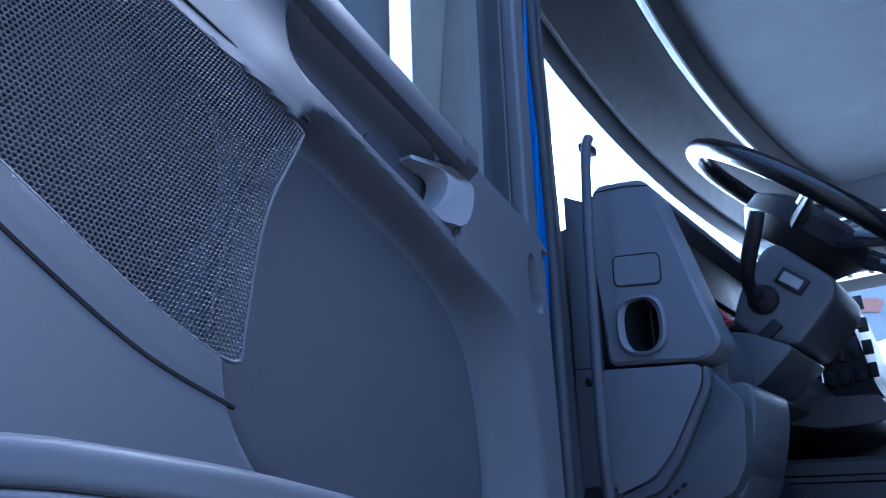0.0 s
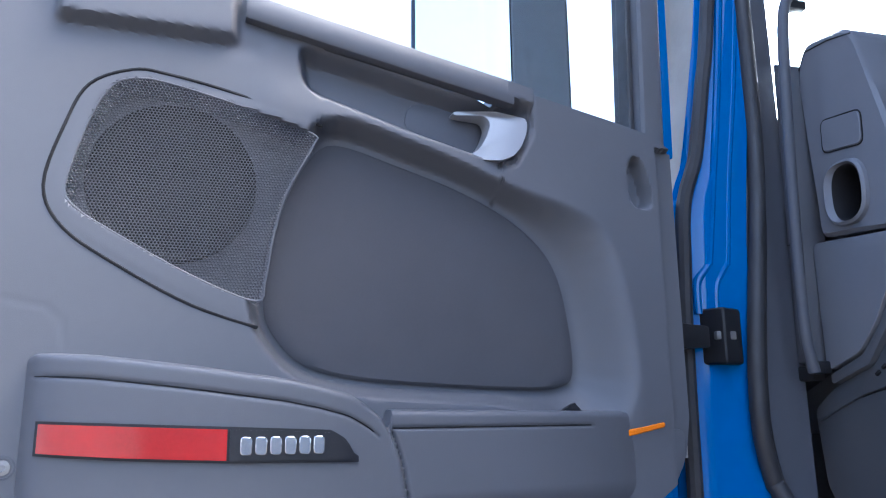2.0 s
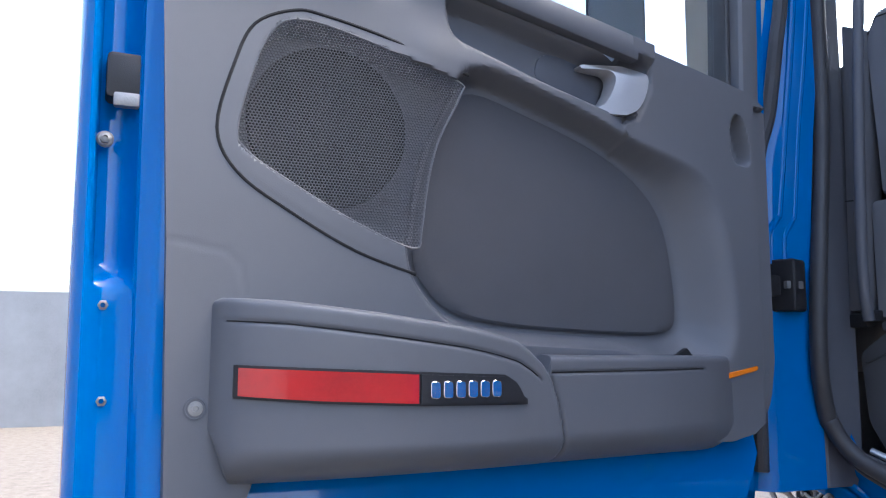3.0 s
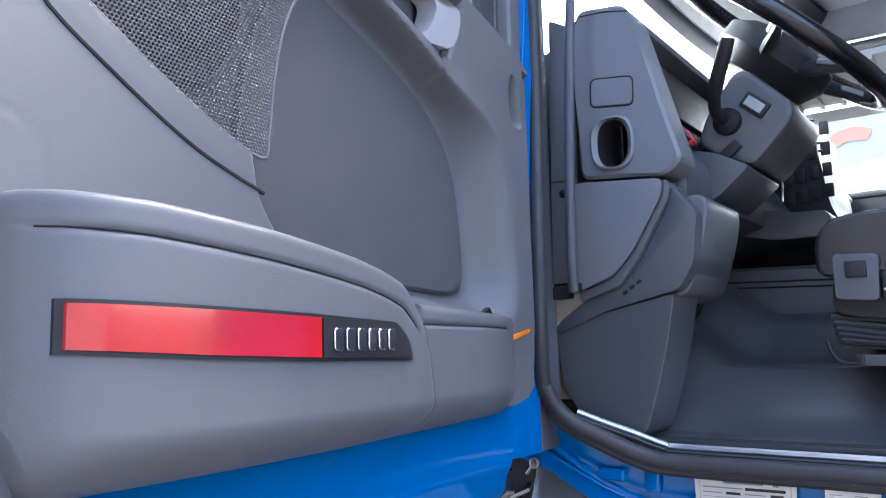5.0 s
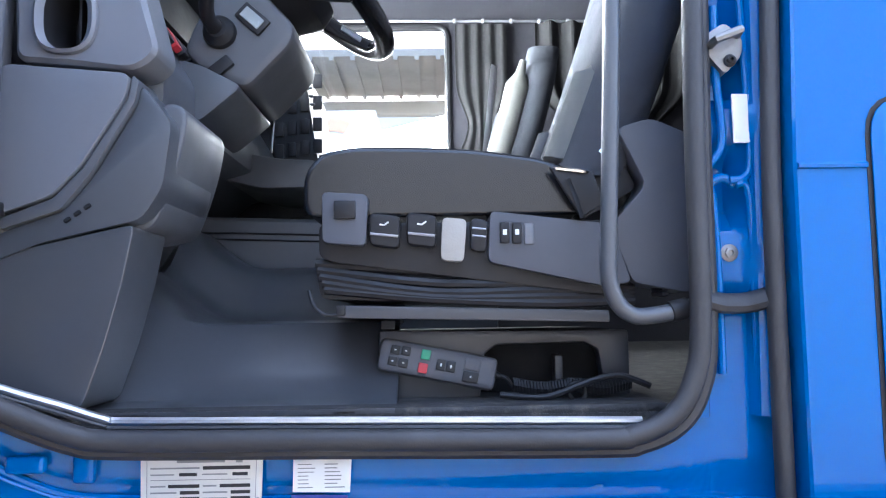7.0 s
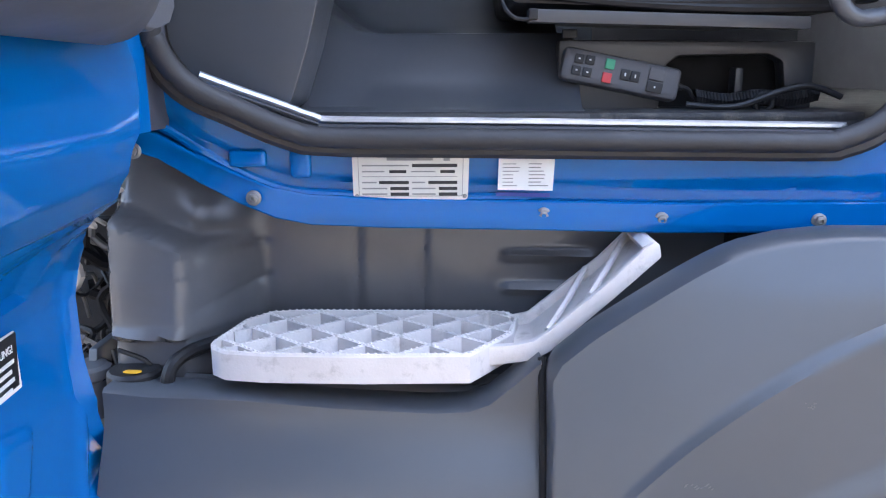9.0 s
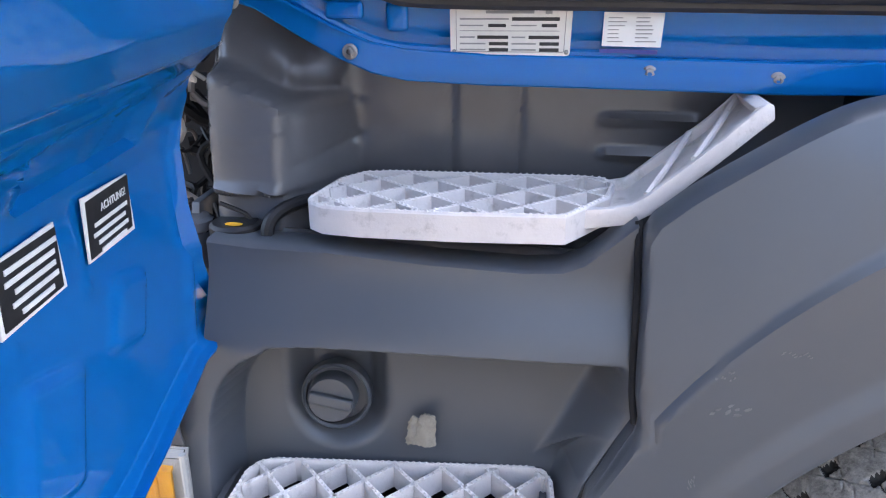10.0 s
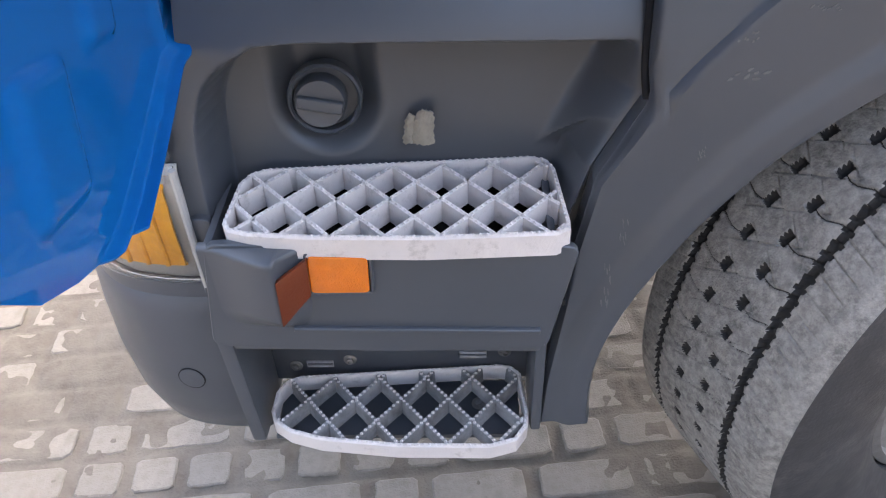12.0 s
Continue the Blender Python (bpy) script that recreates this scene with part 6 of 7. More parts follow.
def step_plate(name, outline, z, depth, cell, slant, floor, label, bars=STEP):
    """A cast step: rim, crossed bars, serrated edges; floor closes it from below."""
    st = thing(name, (sum(p[0] for p in outline) / len(outline), sum(p[1] for p in outline) / len(outline), z - depth), label, "step", "entry steps")
    c = Vector((sum(p[0] for p in outline) / len(outline), sum(p[1] for p in outline) / len(outline)))
    n = len(outline)
    t_ = 0.007
    inner_ = []
    for i in range(n):
        a, b, d = Vector(outline[i - 1]), Vector(outline[i]), Vector(outline[(i + 1) % n])
        e1, e2 = (b - a).normalized(), (d - b).normalized()
        nn = (Vector((-e1.y, e1.x)) + Vector((-e2.y, e2.x))).normalized()
        if nn.dot(c - b) < 0:
            nn = -nn
        inner_.append(tuple(b + nn * t_))
    bm = bmesh.new()
    loops = []
    for pts, zz in ((outline, z - depth), (outline, z - 0.003), ([tuple(Vector(p) + (Vector(q) - Vector(p)) * 0.3) for p, q in zip(outline, inner_)], z), ([tuple(Vector(p) + (Vector(q) - Vector(p)) * 0.8) for p, q in zip(outline, inner_)], z), (inner_, z - 0.003), (inner_, z - depth)):
        loops.append([bm.verts.new((p[0], p[1], zz)) for p in pts])
    loops.append(loops[0])
    for a, b in zip(loops, loops[1:]):
        for i in range(n):
            bm.faces.new((a[i - 1], a[i], b[i], b[i - 1]))
    part("rim", bm, STEP, st)
    xs, ys = [p[0] for p in inner_], [p[1] for p in inner_]
    teeth = []
    for sgn in (1, -1):
        way = Vector((1.0, sgn * slant))
        x = min(xs) - 0.4
        while x < max(xs) + 0.4:
            p = Vector((x, min(ys)))
            for a, b in clipped(inner_, p, p + way):
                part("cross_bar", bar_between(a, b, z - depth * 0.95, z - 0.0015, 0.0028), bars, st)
                m_ = max(1, int((b - a).length / 0.0085))
                for k in range(m_):
                    q = a + (b - a) * ((k + 0.5) / m_)
                    teeth.append(tooth(q.x, q.y, z - 0.0016, 0.0033))
            x += cell
    for i in range(n):
        a, b = Vector(outline[i - 1]), Vector(outline[i])
        a, b = a + (Vector(inner_[i - 1]) - a) * 0.5, b + (Vector(inner_[i]) - b) * 0.5
        m_ = max(1, int((b - a).length / 0.0085))
        for k in range(m_):
            q = a + (b - a) * ((k + 0.5) / m_)
            teeth.append(tooth(q.x, q.y, z - 0.0005, 0.0036))
    sr = part("serration", merged(*teeth), STEP, st, "", 20)
    sr["kind"] = "stuff"
    if floor:
        part("step_floor", prism(inner_, XY, z - depth, z - depth + 0.004), STEP, st)
    return st


UP = [(0.226, -0.058), (0.232, -0.075), (0.252, -0.092), (0.30, -0.100), (0.42, -0.104), (0.545, -0.100), (0.556, -0.085), (0.600, -0.020), (0.612, 0.04), (0.600, 0.068), (0.57, 0.075), (0.31, 0.078), (0.272, 0.07), (0.245, 0.035)]
top_step = step_plate("upper_step", UP, 1.190, 0.036, 0.078, 0.86, True, "light grey cast upper step with a slanting arm")
arm = [(0.556, 1.186), (0.600, 1.189), (0.622, 1.194), (0.641, 1.207), (0.719, 1.276), (0.752, 1.310), (0.760, 1.316), (0.768, 1.314), (0.771, 1.298), (0.719, 1.249), (0.645, 1.182), (0.622, 1.169), (0.556, 1.160)]
part("step_arm", prism(arm, XZ, -0.066, -0.054, 0.003, 2), STEP, top_step)
part("arm_web", prism([(0.60, 1.176), (0.627, 1.180), (0.719, 1.258), (0.762, 1.300), (0.764, 1.292), (0.719, 1.250), (0.63, 1.172), (0.60, 1.168)], XZ, -0.054, 0.05, 0.002, 1), STEP, top_step)
part("arm_rim", prism([(0.60, 1.190), (0.625, 1.195), (0.719, 1.274), (0.756, 1.312), (0.764, 1.300), (0.719, 1.252), (0.635, 1.180), (0.60, 1.172)], XZ, 0.046, 0.056, 0.003, 2), STEP, top_step)
for y0, y1, x0, x1 in ((-0.054, 0.046, 0.640, 0.700), (-0.054, 0.046, 0.690, 0.752)):
    part("arm_rib", tube([(x0, y0, 1.205 + 0.885 * (x0 - 0.641)), (0.5 * (x0 + x1), 0.5 * (y0 + y1), 1.203 + 0.885 * (0.5 * (x0 + x1) - 0.641)), (x1, y1, 1.205 + 0.885 * (x1 - 0.641))], 0.0045, 6), STEP, top_step)
part("arm_end", prism([(0.748, 1.310), (0.760, 1.316), (0.769, 1.313), (0.771, 1.298), (0.762, 1.292)], XZ, -0.060, 0.055, 0.003, 2), STEP, top_step)
MID = [(0.131, -0.212), (0.140, -0.228), (0.165, -0.236), (0.24, -0.244), (0.38, -0.248), (0.535, -0.242), (0.552, -0.232), (0.553, -0.215), (0.545, -0.105), (0.535, -0.085), (0.515, -0.078), (0.165, -0.098), (0.145, -0.108), (0.134, -0.130)]
step_plate("middle_step", MID, 0.826, 0.034, 0.066, 1.10, False, "light grey cast middle step with open diamond grid")
LOWS = [(0.114, -0.180), (0.122, -0.200), (0.150, -0.220), (0.20, -0.235), (0.32, -0.248), (0.46, -0.250), (0.50, -0.238), (0.518, -0.212), (0.522, -0.185), (0.514, -0.105), (0.500, -0.090), (0.48, -0.086), (0.15, -0.108), (0.128, -0.118), (0.116, -0.140)]
step_plate("bottom_step", LOWS, 0.418, 0.030, 0.075, 1.15, False, "light grey cast bottom step with darker diamond grid", STEP_DARK)

# ---- grey entry fascia ----
fascia = thing("entry_fascia", (0.35, -0.1, 0.58), "dark grey plastic entry fascia with a step recess", "panel")
TOP_F = [(0.02, 1.140), (0.086, 1.134), (0.20, 1.131), (0.345, 1.120), (0.48, 1.114), (0.53, 1.116), (0.56, 1.126), (0.590, 1.148), (0.618, 1.170), (0.6285, 1.178)]
xs_f = np.concatenate([np.linspace(0.02, 0.085, 16), np.linspace(0.087, 0.20, 70), np.linspace(0.203, 0.6285, 120)])
tops_f = np.interp(xs_f, *zip(*TOP_F))
sh_f = np.linspace(0, 1, 240)
XX = np.repeat(xs_f[None, :], len(sh_f), 0)
ZZ = 0.785 + sh_f[:, None] * (tops_f - 0.785)[None, :]
RIGHT = np.interp(ZZ, [0.785, 0.86, 0.955, 1.0, 1.2], [0.556, 0.580, 0.634, 0.6285, 0.6285])
LEFT = 0.02 + 0.084 * ease((ZZ - 0.955) / 0.05)
XX = LEFT + (XX - 0.02) * (RIGHT - LEFT) / (0.6285 - 0.02)
YY = -0.098 - 0.045 * ease((1.12 - ZZ) / 0.12) - 0.02 * ease((0.98 - ZZ) / 0.2)
YY = YY + 0.03 * ease((0.07 - XX) / 0.05)
RECESS_IN = cut_corners([(0.097, 0.60), (0.097, 1.024), (0.90, 1.016), (0.90, 0.60)], 0.15, 12)
deep_in = ease((RIGHT - XX) / (RIGHT - (0.495 + 0.5 * (ZZ - 0.80))))
deep_in = np.maximum(deep_in, ease((0.955 - ZZ) / 0.115) * ease((RIGHT - XX) / 0.026))
YY = YY + 0.080 * ease(inside_by(RECESS_IN, XX, ZZ) / 0.022) * deep_in
capd = line_off([(0.252, 0.908), (0.246, 1.06)], XX, ZZ)
YY = YY + 0.032 * ease((0.078 - capd) / 0.042) * ease((1.020 - ZZ) / 0.012)
rows = [[Vector((XX[i, j], YY[i, j], ZZ[i, j])) for j in range(XX.shape[1])] for i in range(XX.shape[0])]
last_row = rows[-1]
rows.append([q + Vector((0, 0.006, 0.004)) for q in last_row])
rows.append([q + Vector((0, 0.06, 0.002)) for q in last_row])
part("fascia_shell", sheet(rows, 0.004), FASCIA, fascia, "", 40)
part("inner_return", prism([(-0.06, 0.66), (0.32, 0.66), (0.32, 1.16), (0.0, 1.16), (-0.06, 0.98)], YZ, 0.044, 0.056, 0.003), FASCIA, fascia)
m_cap = Matrix.Translation((0.250, -0.068, 0.912)) @ Vector((0.06, -1, 0.12)).to_track_quat("Z", "Y").to_matrix().to_4x4()
cap = thing("filler_cap", (0.25, -0.07, 0.88), "grey plastic filler cap with a grip bar", "cap")
part("cap_well", lathe([(0.048, -0.012), (0.048, 0.006), (0.045, 0.009), (0.042, 0.006), (0.042, -0.03), (0.0, -0.031)], m_cap, 40), FASCIA, cap)
part("cap_gap", lathe([(0.0415, -0.028), (0.0415, -0.026), (0.0, -0.0255)], m_cap, 36), MATT_BLACK, cap)
m_k = m_cap @ Matrix.Translation((-0.006, -0.003, 0.006))
part("cap_disc", lathe([(0.034, -0.026), (0.034, 0.002), (0.031, 0.007), (0.026, 0.0065), (0.0, 0.006)], m_k, 36), FASCIA, cap)
g = box(0, 0, 0.0085, 0.060, 0.016, 0.012, 0.004, 3)
g.transform(m_k @ Matrix.Rotation(radians(-12), 4, "Z"))
part("grip_bar", g, FASCIA, cap)
for lean, wide, tall, x0 in ((0.004, 0.018, 0.044, 0.351), (0.004, 0.027, 0.051, 0.3645)):
    mud_rows = []
    for t_ in steps(0, 1, 12):
        half = 0.5 * wide * (1 - 0.35 * t_ ** 2) + 0.003 * noise.noise((t_ * 9, x0 * 40, 2.0))
        mud_rows.append([Vector((x0 + 0.5 * wide + lean * (t_ - 1) + half * s_ + 0.002 * noise.noise((t_ * 14, s_ * 3, x0 * 30)), -0.0915 - 0.0035 * (1 - s_ * s_) - 0.002 * noise.noise((s_ * 9, t_ * 9, 3)), 0.858 + tall * t_ * (1 - 0.12 * s_ * s_) + 0.003 * noise.noise((s_ * 5, 3, x0 * 50)))) for s_ in steps(-1, 1, 8)])
    solid("mud_splash", sheet(mud_rows, 0.003), MUD, "dried brown mud splash on the fascia", "mud")

panel_poly = [(0.085, 0.640), (0.108, 0.800), (0.118, 0.812), (0.553, 0.802), (0.565, 0.795), (0.548, 0.70), (0.535, 0.626), (0.32, 0.618), (0.10, 0.632)]
part("step_front", prism(cut_corners(panel_poly, 0.012, 3), XZ, -0.238, -0.226, 0.0055, 3), FASCIA, fascia, "grey front below the middle step")
# Near-black floor and back paint in the shade below the open grid.
part("step_tray", prism([(0.11, -0.226), (0.555, -0.226), (0.55, -0.02), (0.11, -0.02)], XY, 0.690, 0.700), MATT_BLACK, fascia)
part("tray_back", prism([(0.10, 0.69), (0.556, 0.69), (0.556, 0.80), (0.10, 0.80)], XZ, -0.052, -0.044), MATT_BLACK, fascia)
for x_ in (0.104, 0.528):
    part("tray_side", prism([(-0.232, 0.64), (-0.232, 0.800), (-0.05, 0.805), (-0.05, 0.62)], YZ, x_, x_ + 0.010, 0.002), FASCIA, fascia)
part("step_front_fold", prism([(0.20, 0.672), (0.525, 0.664), (0.523, 0.656), (0.20, 0.664)], XZ, -0.2445, -0.234, 0.003, 3), FASCIA, fascia)
part("step_front_lower", prism([(0.096, 0.632), (0.532, 0.624), (0.528, 0.60), (0.10, 0.61)], XZ, -0.225, -0.10, 0.006, 2), FASCIA, fascia)
rows = []
for z in steps(0.662, 0.803, 30):
    up = float(ease((z - 0.664) / 0.048))
    rows.append([Vector((x, -0.2365 - 0.036 * float(ease((x - 0.098) / 0.105)) * up, z)) for x in steps(0.100, 0.196, 24)] + [Vector((0.1995, -0.2365 - 0.034 * up, z)), Vector((0.202, -0.2365 - 0.026 * up, z)), Vector((0.212, -0.2365 - 0.016 * up, z)), Vector((0.234, -0.2345, z))])
top_row = rows[-1]
rows.append([q + Vector((0, 0.003, 0.003)) for q in top_row])
rows.append([Vector((q.x, -0.225, q.z + 0.003)) for q in top_row])
part("lamp_pod", sheet(rows, 0.003), FASCIA, fascia, "", 50)
marker = thing("side_marker_lamp", (0.25, -0.26, 0.70), "amber side marker lamp let into the step front", "lamp")
part("lens_front", prism(cut_corners([(0.236, 0.797), (0.309, 0.795), (0.307, 0.738), (0.234, 0.738)], 0.006, 3), XZ, -0.247, -0.235, 0.003, 3), AMBER, marker)
part("lens_side", prism([(0.236, 0.796), (0.200, 0.780), (0.198, 0.706), (0.234, 0.738)], lambda a, b, c: Vector((a, -0.2465 - 0.68 * (0.236 - a) + c, b)), -0.004, 0.004, 0.0015, 2), AMBER_DARK, marker)
part("lamp_rim", tube([(a, -0.241, b) for a, b in cut_corners([(0.233, 0.801), (0.3125, 0.799), (0.3105, 0.734), (0.231, 0.734)], 0.007, 3)], 0.003, 6, True), FASCIA, marker)
back_low = thing("lower_step_bracket", (0.32, -0.08, 0.40), "dark grey bracket behind the bottom step", "bracket")
part("bracket_back", prism([(0.09, 0.62), (0.545, 0.61), (0.535, 0.38), (0.10, 0.38)], XZ, -0.085, -0.06, 0.006), FASCIA, back_low)
part("bracket_side", prism([(-0.09, 0.64), (-0.23, 0.63), (-0.21, 0.38), (-0.09, 0.36)], YZ, 0.085, 0.107, 0.005), FASCIA, back_low)
part("bracket_side", prism([(-0.09, 0.64), (-0.20, 0.60), (-0.20, 0.39), (-0.09, 0.36)], YZ, 0.524, 0.540, 0.005), FASCIA, back_low)
part("bracket_tray", prism([(0.12, -0.20), (0.51, -0.20), (0.51, -0.09), (0.12, -0.09)], XY, 0.372, 0.380), FASCIA, back_low)
for a, b in ((0.140, 0.418), (0.232, 0.432), (0.396, 0.477), (0.488, 0.449)):
    part("bracket_bolt", bolt(a, -0.086, b, 0.011), STEEL, back_low)
for a, b in ((0.181, 0.417), (0.436, 0.437)):
    part("bracket_slot", tube([(a - 0.022, -0.087, b), (a + 0.022, -0.087, b), (a + 0.022, -0.087, b + 0.010), (a - 0.022, -0.087, b + 0.010)], 0.0026, 6, True), STEP_DARK, back_low)
for a, b in ((0.16, 0.545), (0.197, 0.489)):
    part("bracket_hole", lathe([(0.009, 0), (0.009, 0.001)], Matrix.Translation((a, -0.0852, b)) @ Matrix.Rotation(radians(90), 4, "X"), 16), MATT_BLACK, back_low)
part("tray_bolt", bolt(0.445, -0.14, 0.381, 0.012, (0, 0, 1)), STEEL, back_low)

# ---- wheel arch ----
CW = Vector((1.235, 0.49))
BOUND = [(0.50, 0.30), (0.535, 0.40), (0.541, 0.50), (0.553, 0.615), (0.566, 0.75), (0.584, 0.862), (0.6375, 0.960), (0.632, 1.0), (0.634, 1.186), (0.680, 1.226), (0.725, 1.257), (0.767, 1.285), (0.803, 1.306), (0.841, 1.324), (0.887, 1.336), (0.94, 1.343), (1.08, 1.346), (1.5, 1.350), (2.4, 1.350), (2.4, 0.30)]


def bound_r(ang):
    return edge_at(BOUND, Vector((CW.x, CW.y, 0)), ang)


arch = thing("wheel_arch", (0.9, -0.15, 0.40), "dark grey plastic front wheel arch with scuffs", "wheel arch")
rows = []
for a in steps(radians(187), radians(35), 120):
    r1 = bound_r(a)
    row = []
    r0 = 0.590 + 0.02 * float(ease((a - radians(150)) / 0.5))
    crease = 0.158 + 0.0016 * min(40.0, max(0.0, 142 - math.degrees(a)))
    nr = min(crease + 0.03, 0.98 * (r1 - r0))
    for k in range(64):
        r = r0 + nr * k / 44 if k < 44 else r0 + nr + (r1 - r0 - nr) * (k - 44) / 19
        y = -0.205
        y += 0.085 * float(ease((0.020 - (r - r0)) / 0.020))
        y += 0.010 * float(ease((r - r0 - 0.045) / 0.03))
        high = float(ease((r - r0 - crease) / 0.008))
        y += 0.005 * high
        z = CW.y + r * math.sin(a)
        y += 0.065 * float(ease((r - r0 - crease + 0.035) / 0.24)) * high
        y += 0.014 * float(ease((0.006 - (r1 - r)) / 0.006))
        y += 0.012 * float(ease((z - 1.27) / 0.09))
        row.append(Vector((CW.x + r * math.cos(a), y, z)))
    rows.append([row[0] + Vector((0, 0.25, 0))] + row + [row[-1] + Vector((0, 0.03, 0))])
arch_shell = part("arch_shell", sheet(rows, 0.004), FASCIA, arch, "", 40)
arch_bm = bmesh.new()
arch_bm.from_mesh(arch_shell.data)
arch_tree = BVHTree.FromBMesh(arch_bm)
arch_bm.free()
rs = random.Random(21)
for x0, z0, long, tall, way in ((0.735, 1.00, 0.050, 0.016, 0.5), (0.72, 1.045, 0.022, 0.010, 1.2), (0.79, 1.075, 0.030, 0.006, 0.6), (0.61, 0.70, 0.012, 0.060, 0.1), (0.625, 0.79, 0.010, 0.040, 0.25), (0.90, 1.17, 0.012, 0.010, 0.3), (1.02, 1.24, 0.008, 0.008, 0.0), (0.70, 0.90, 0.010, 0.022, 0.3)):
    for k in range(10):
        cx, cz = x0 + rs.uniform(-0.5, 0.5) * long, z0 + rs.uniform(-0.5, 0.5) * tall
        ring_ = []
        for j in range(9):
            a = 2 * math.pi * j / 9
            r_ = rs.uniform(0.5, 1.0)
            px, pz = 0.09 * long * r_ * math.cos(a), 0.13 * tall * r_ * math.sin(a)
            px, pz = px * math.cos(way) - pz * math.sin(way), px * math.sin(way) + pz * math.cos(way)
            spot = arch_tree.ray_cast(Vector((cx + px, -1.0, cz + pz)), Vector((0, 1, 0)))[0]
            if spot:
                ring_.append(spot)
        if len(ring_) == 9:
            bm = bmesh.new()
            bm.faces.new([bm.verts.new(q - Vector((0, 0.0006, 0))) for q in ring_])
            geo = bmesh.ops.extrude_face_region(bm, geom=list(bm.faces))
            for q in geo["geom"]:
                if isinstance(q, bmesh.types.BMVert):
                    q.co.y += 0.001
            part("scuff", bm, SCUFF, arch, "pale scuff mark")
part("arch_liner", sheet([[Vector((CW.x + 0.64 * math.cos(a), y, CW.y + 0.64 * math.sin(a))) for y in steps(-0.15, 0.35, 4)] for a in steps(radians(187), radians(10), 40)], 0.004), MATT_BLACK, arch)
part("arch_back", prism([(0.84, 1.06), (2.30, 1.06), (2.30, 1.395), (0.84, 1.395)], XZ, 0.13, 0.15), MATT_BLACK, arch)
part("arch_gap", tube(curve_through([(0.6345, -0.165, 0.958), (0.6300, -0.150, 1.0), (0.6300, -0.125, 1.10), (0.6300, -0.088, 1.182)], 6), 0.005, 8), MATT_BLACK, arch)

# ---- front wheel ----
wheel_f = thing("road_wheel", (CW.x, 0.0, 0.0), "dusty truck tyre on its front wheel", "wheel")
M_T = Matrix.Translation((1.225, 0.02, 0.51)) @ Matrix.Rotation(radians(24), 4, "Z") @ Matrix.Rotation(radians(90), 4, "X")
prof = [(0.30, -0.150), (0.34, -0.157), (0.42, -0.158), (0.462, -0.150), (0.488, -0.143), (0.485, -0.130), (0.485, -0.07), (0.485, 0.0), (0.485, 0.07), (0.485, 0.150), (0.488, 0.166), (0.462, 0.173), (0.42, 0.180), (0.34, 0.178), (0.30, 0.160)]
tyre = part("tyre", lathe(prof, M_T, 160, True), TYRE_SIDE, wheel_f, "black tyre sidewall")


TREAD_PITCH = 3.185 / 60


def tread_height(s, h):
    """Height of the tread at arc length s and width h, for arrays."""
    per = TREAD_PITCH
    z = 0.0 * s
    h = np.where(h > 0.09, 0.09 + (h - 0.09) * 0.69, h)
    jag = 0.0028 * (np.mod(s / per * 3, 1) < 0.35)
    for g0 in (-0.082, 0.082):
        off = np.abs(h - g0 - 0.0012 * np.sin(s / per * 2 * math.pi))
        z = z - 0.013 * ease((0.0062 + jag - off) / 0.0030)
    for row, h0, lean in ((0, -0.026, 0.35), (1, 0.026, 0.35)):
        q = np.mod(s / per + 0.5 * row, 1) - 0.5
        a, b = q * per, h - h0
        pit = ease((1.12 - np.maximum(np.abs(a - lean * b) / 0.0110, np.abs(b + 0.25 * a) / 0.0068)) / 0.38)
        out = b if row else -b
        sipe = 0.0034 * ease((0.0020 - np.abs(a - 0.10 * out - 0.006 * np.sin(out * 90))) / 0.0010) * (out > 0) * (out < 0.056)
        sipe = np.maximum(sipe, 0.0028 * ease((0.0018 - np.abs(a + 0.55 * b - 0.012)) / 0.0010) * (np.abs(b) < 0.026))
        sipe = np.maximum(sipe, 0.0022 * ease((0.0016 - np.abs(a - 0.8 * b + 0.016)) / 0.0010) * (np.abs(b) < 0.030))
        z = z - np.maximum(0.011 * pit, sipe)
    q = np.mod(s / (per * 0.5), 1) - 0.5
    z = z - 0.0020 * ease((0.0018 - np.abs(q * per * 0.5 - 0.35 * (np.abs(h) - 0.10))) / 0.0010) * (np.abs(h) > 0.088) * (np.abs(h) < 0.122)
    z = z - 0.010 * ease((np.abs(h) - 0.128) / 0.016)
    return z


N_S, N_H = 2400, 190
arc_s = np.linspace(0, 3.185, N_S, endpoint=False)
wid = np.linspace(-0.144, 0.168, N_H)
SS, HH = np.meshgrid(arc_s, wid, indexing="ij")
rng = np.random.default_rng(5)
RR = 0.5095 + tread_height(SS, HH) + rng.normal(0, 0.00018, SS.shape) - 0.008 * (np.abs(np.where(HH > 0.09, 0.09 + (HH - 0.09) * 0.69, HH)) / 0.14) ** 3
AA = SS / (3.185) * 2 * math.pi
P3 = np.stack([RR * np.cos(AA), RR * np.sin(AA), HH, np.ones_like(HH)], -1).reshape(-1, 4) @ np.array(M_T).T
ii, jj = np.meshgrid(np.arange(N_S), np.arange(N_H - 1), indexing="ij")
quad = np.stack([ii * N_H + jj, ((ii + 1) % N_S) * N_H + jj, ((ii + 1) % N_S) * N_H + jj + 1, ii * N_H + jj + 1], -1).reshape(-1, 4)
tread_me = bpy.data.meshes.new("tread")
tread_me.from_pydata(P3[:, :3].tolist(), [], quad.tolist())
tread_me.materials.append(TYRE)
tread_me.materials.append(TYRE_SHADE)
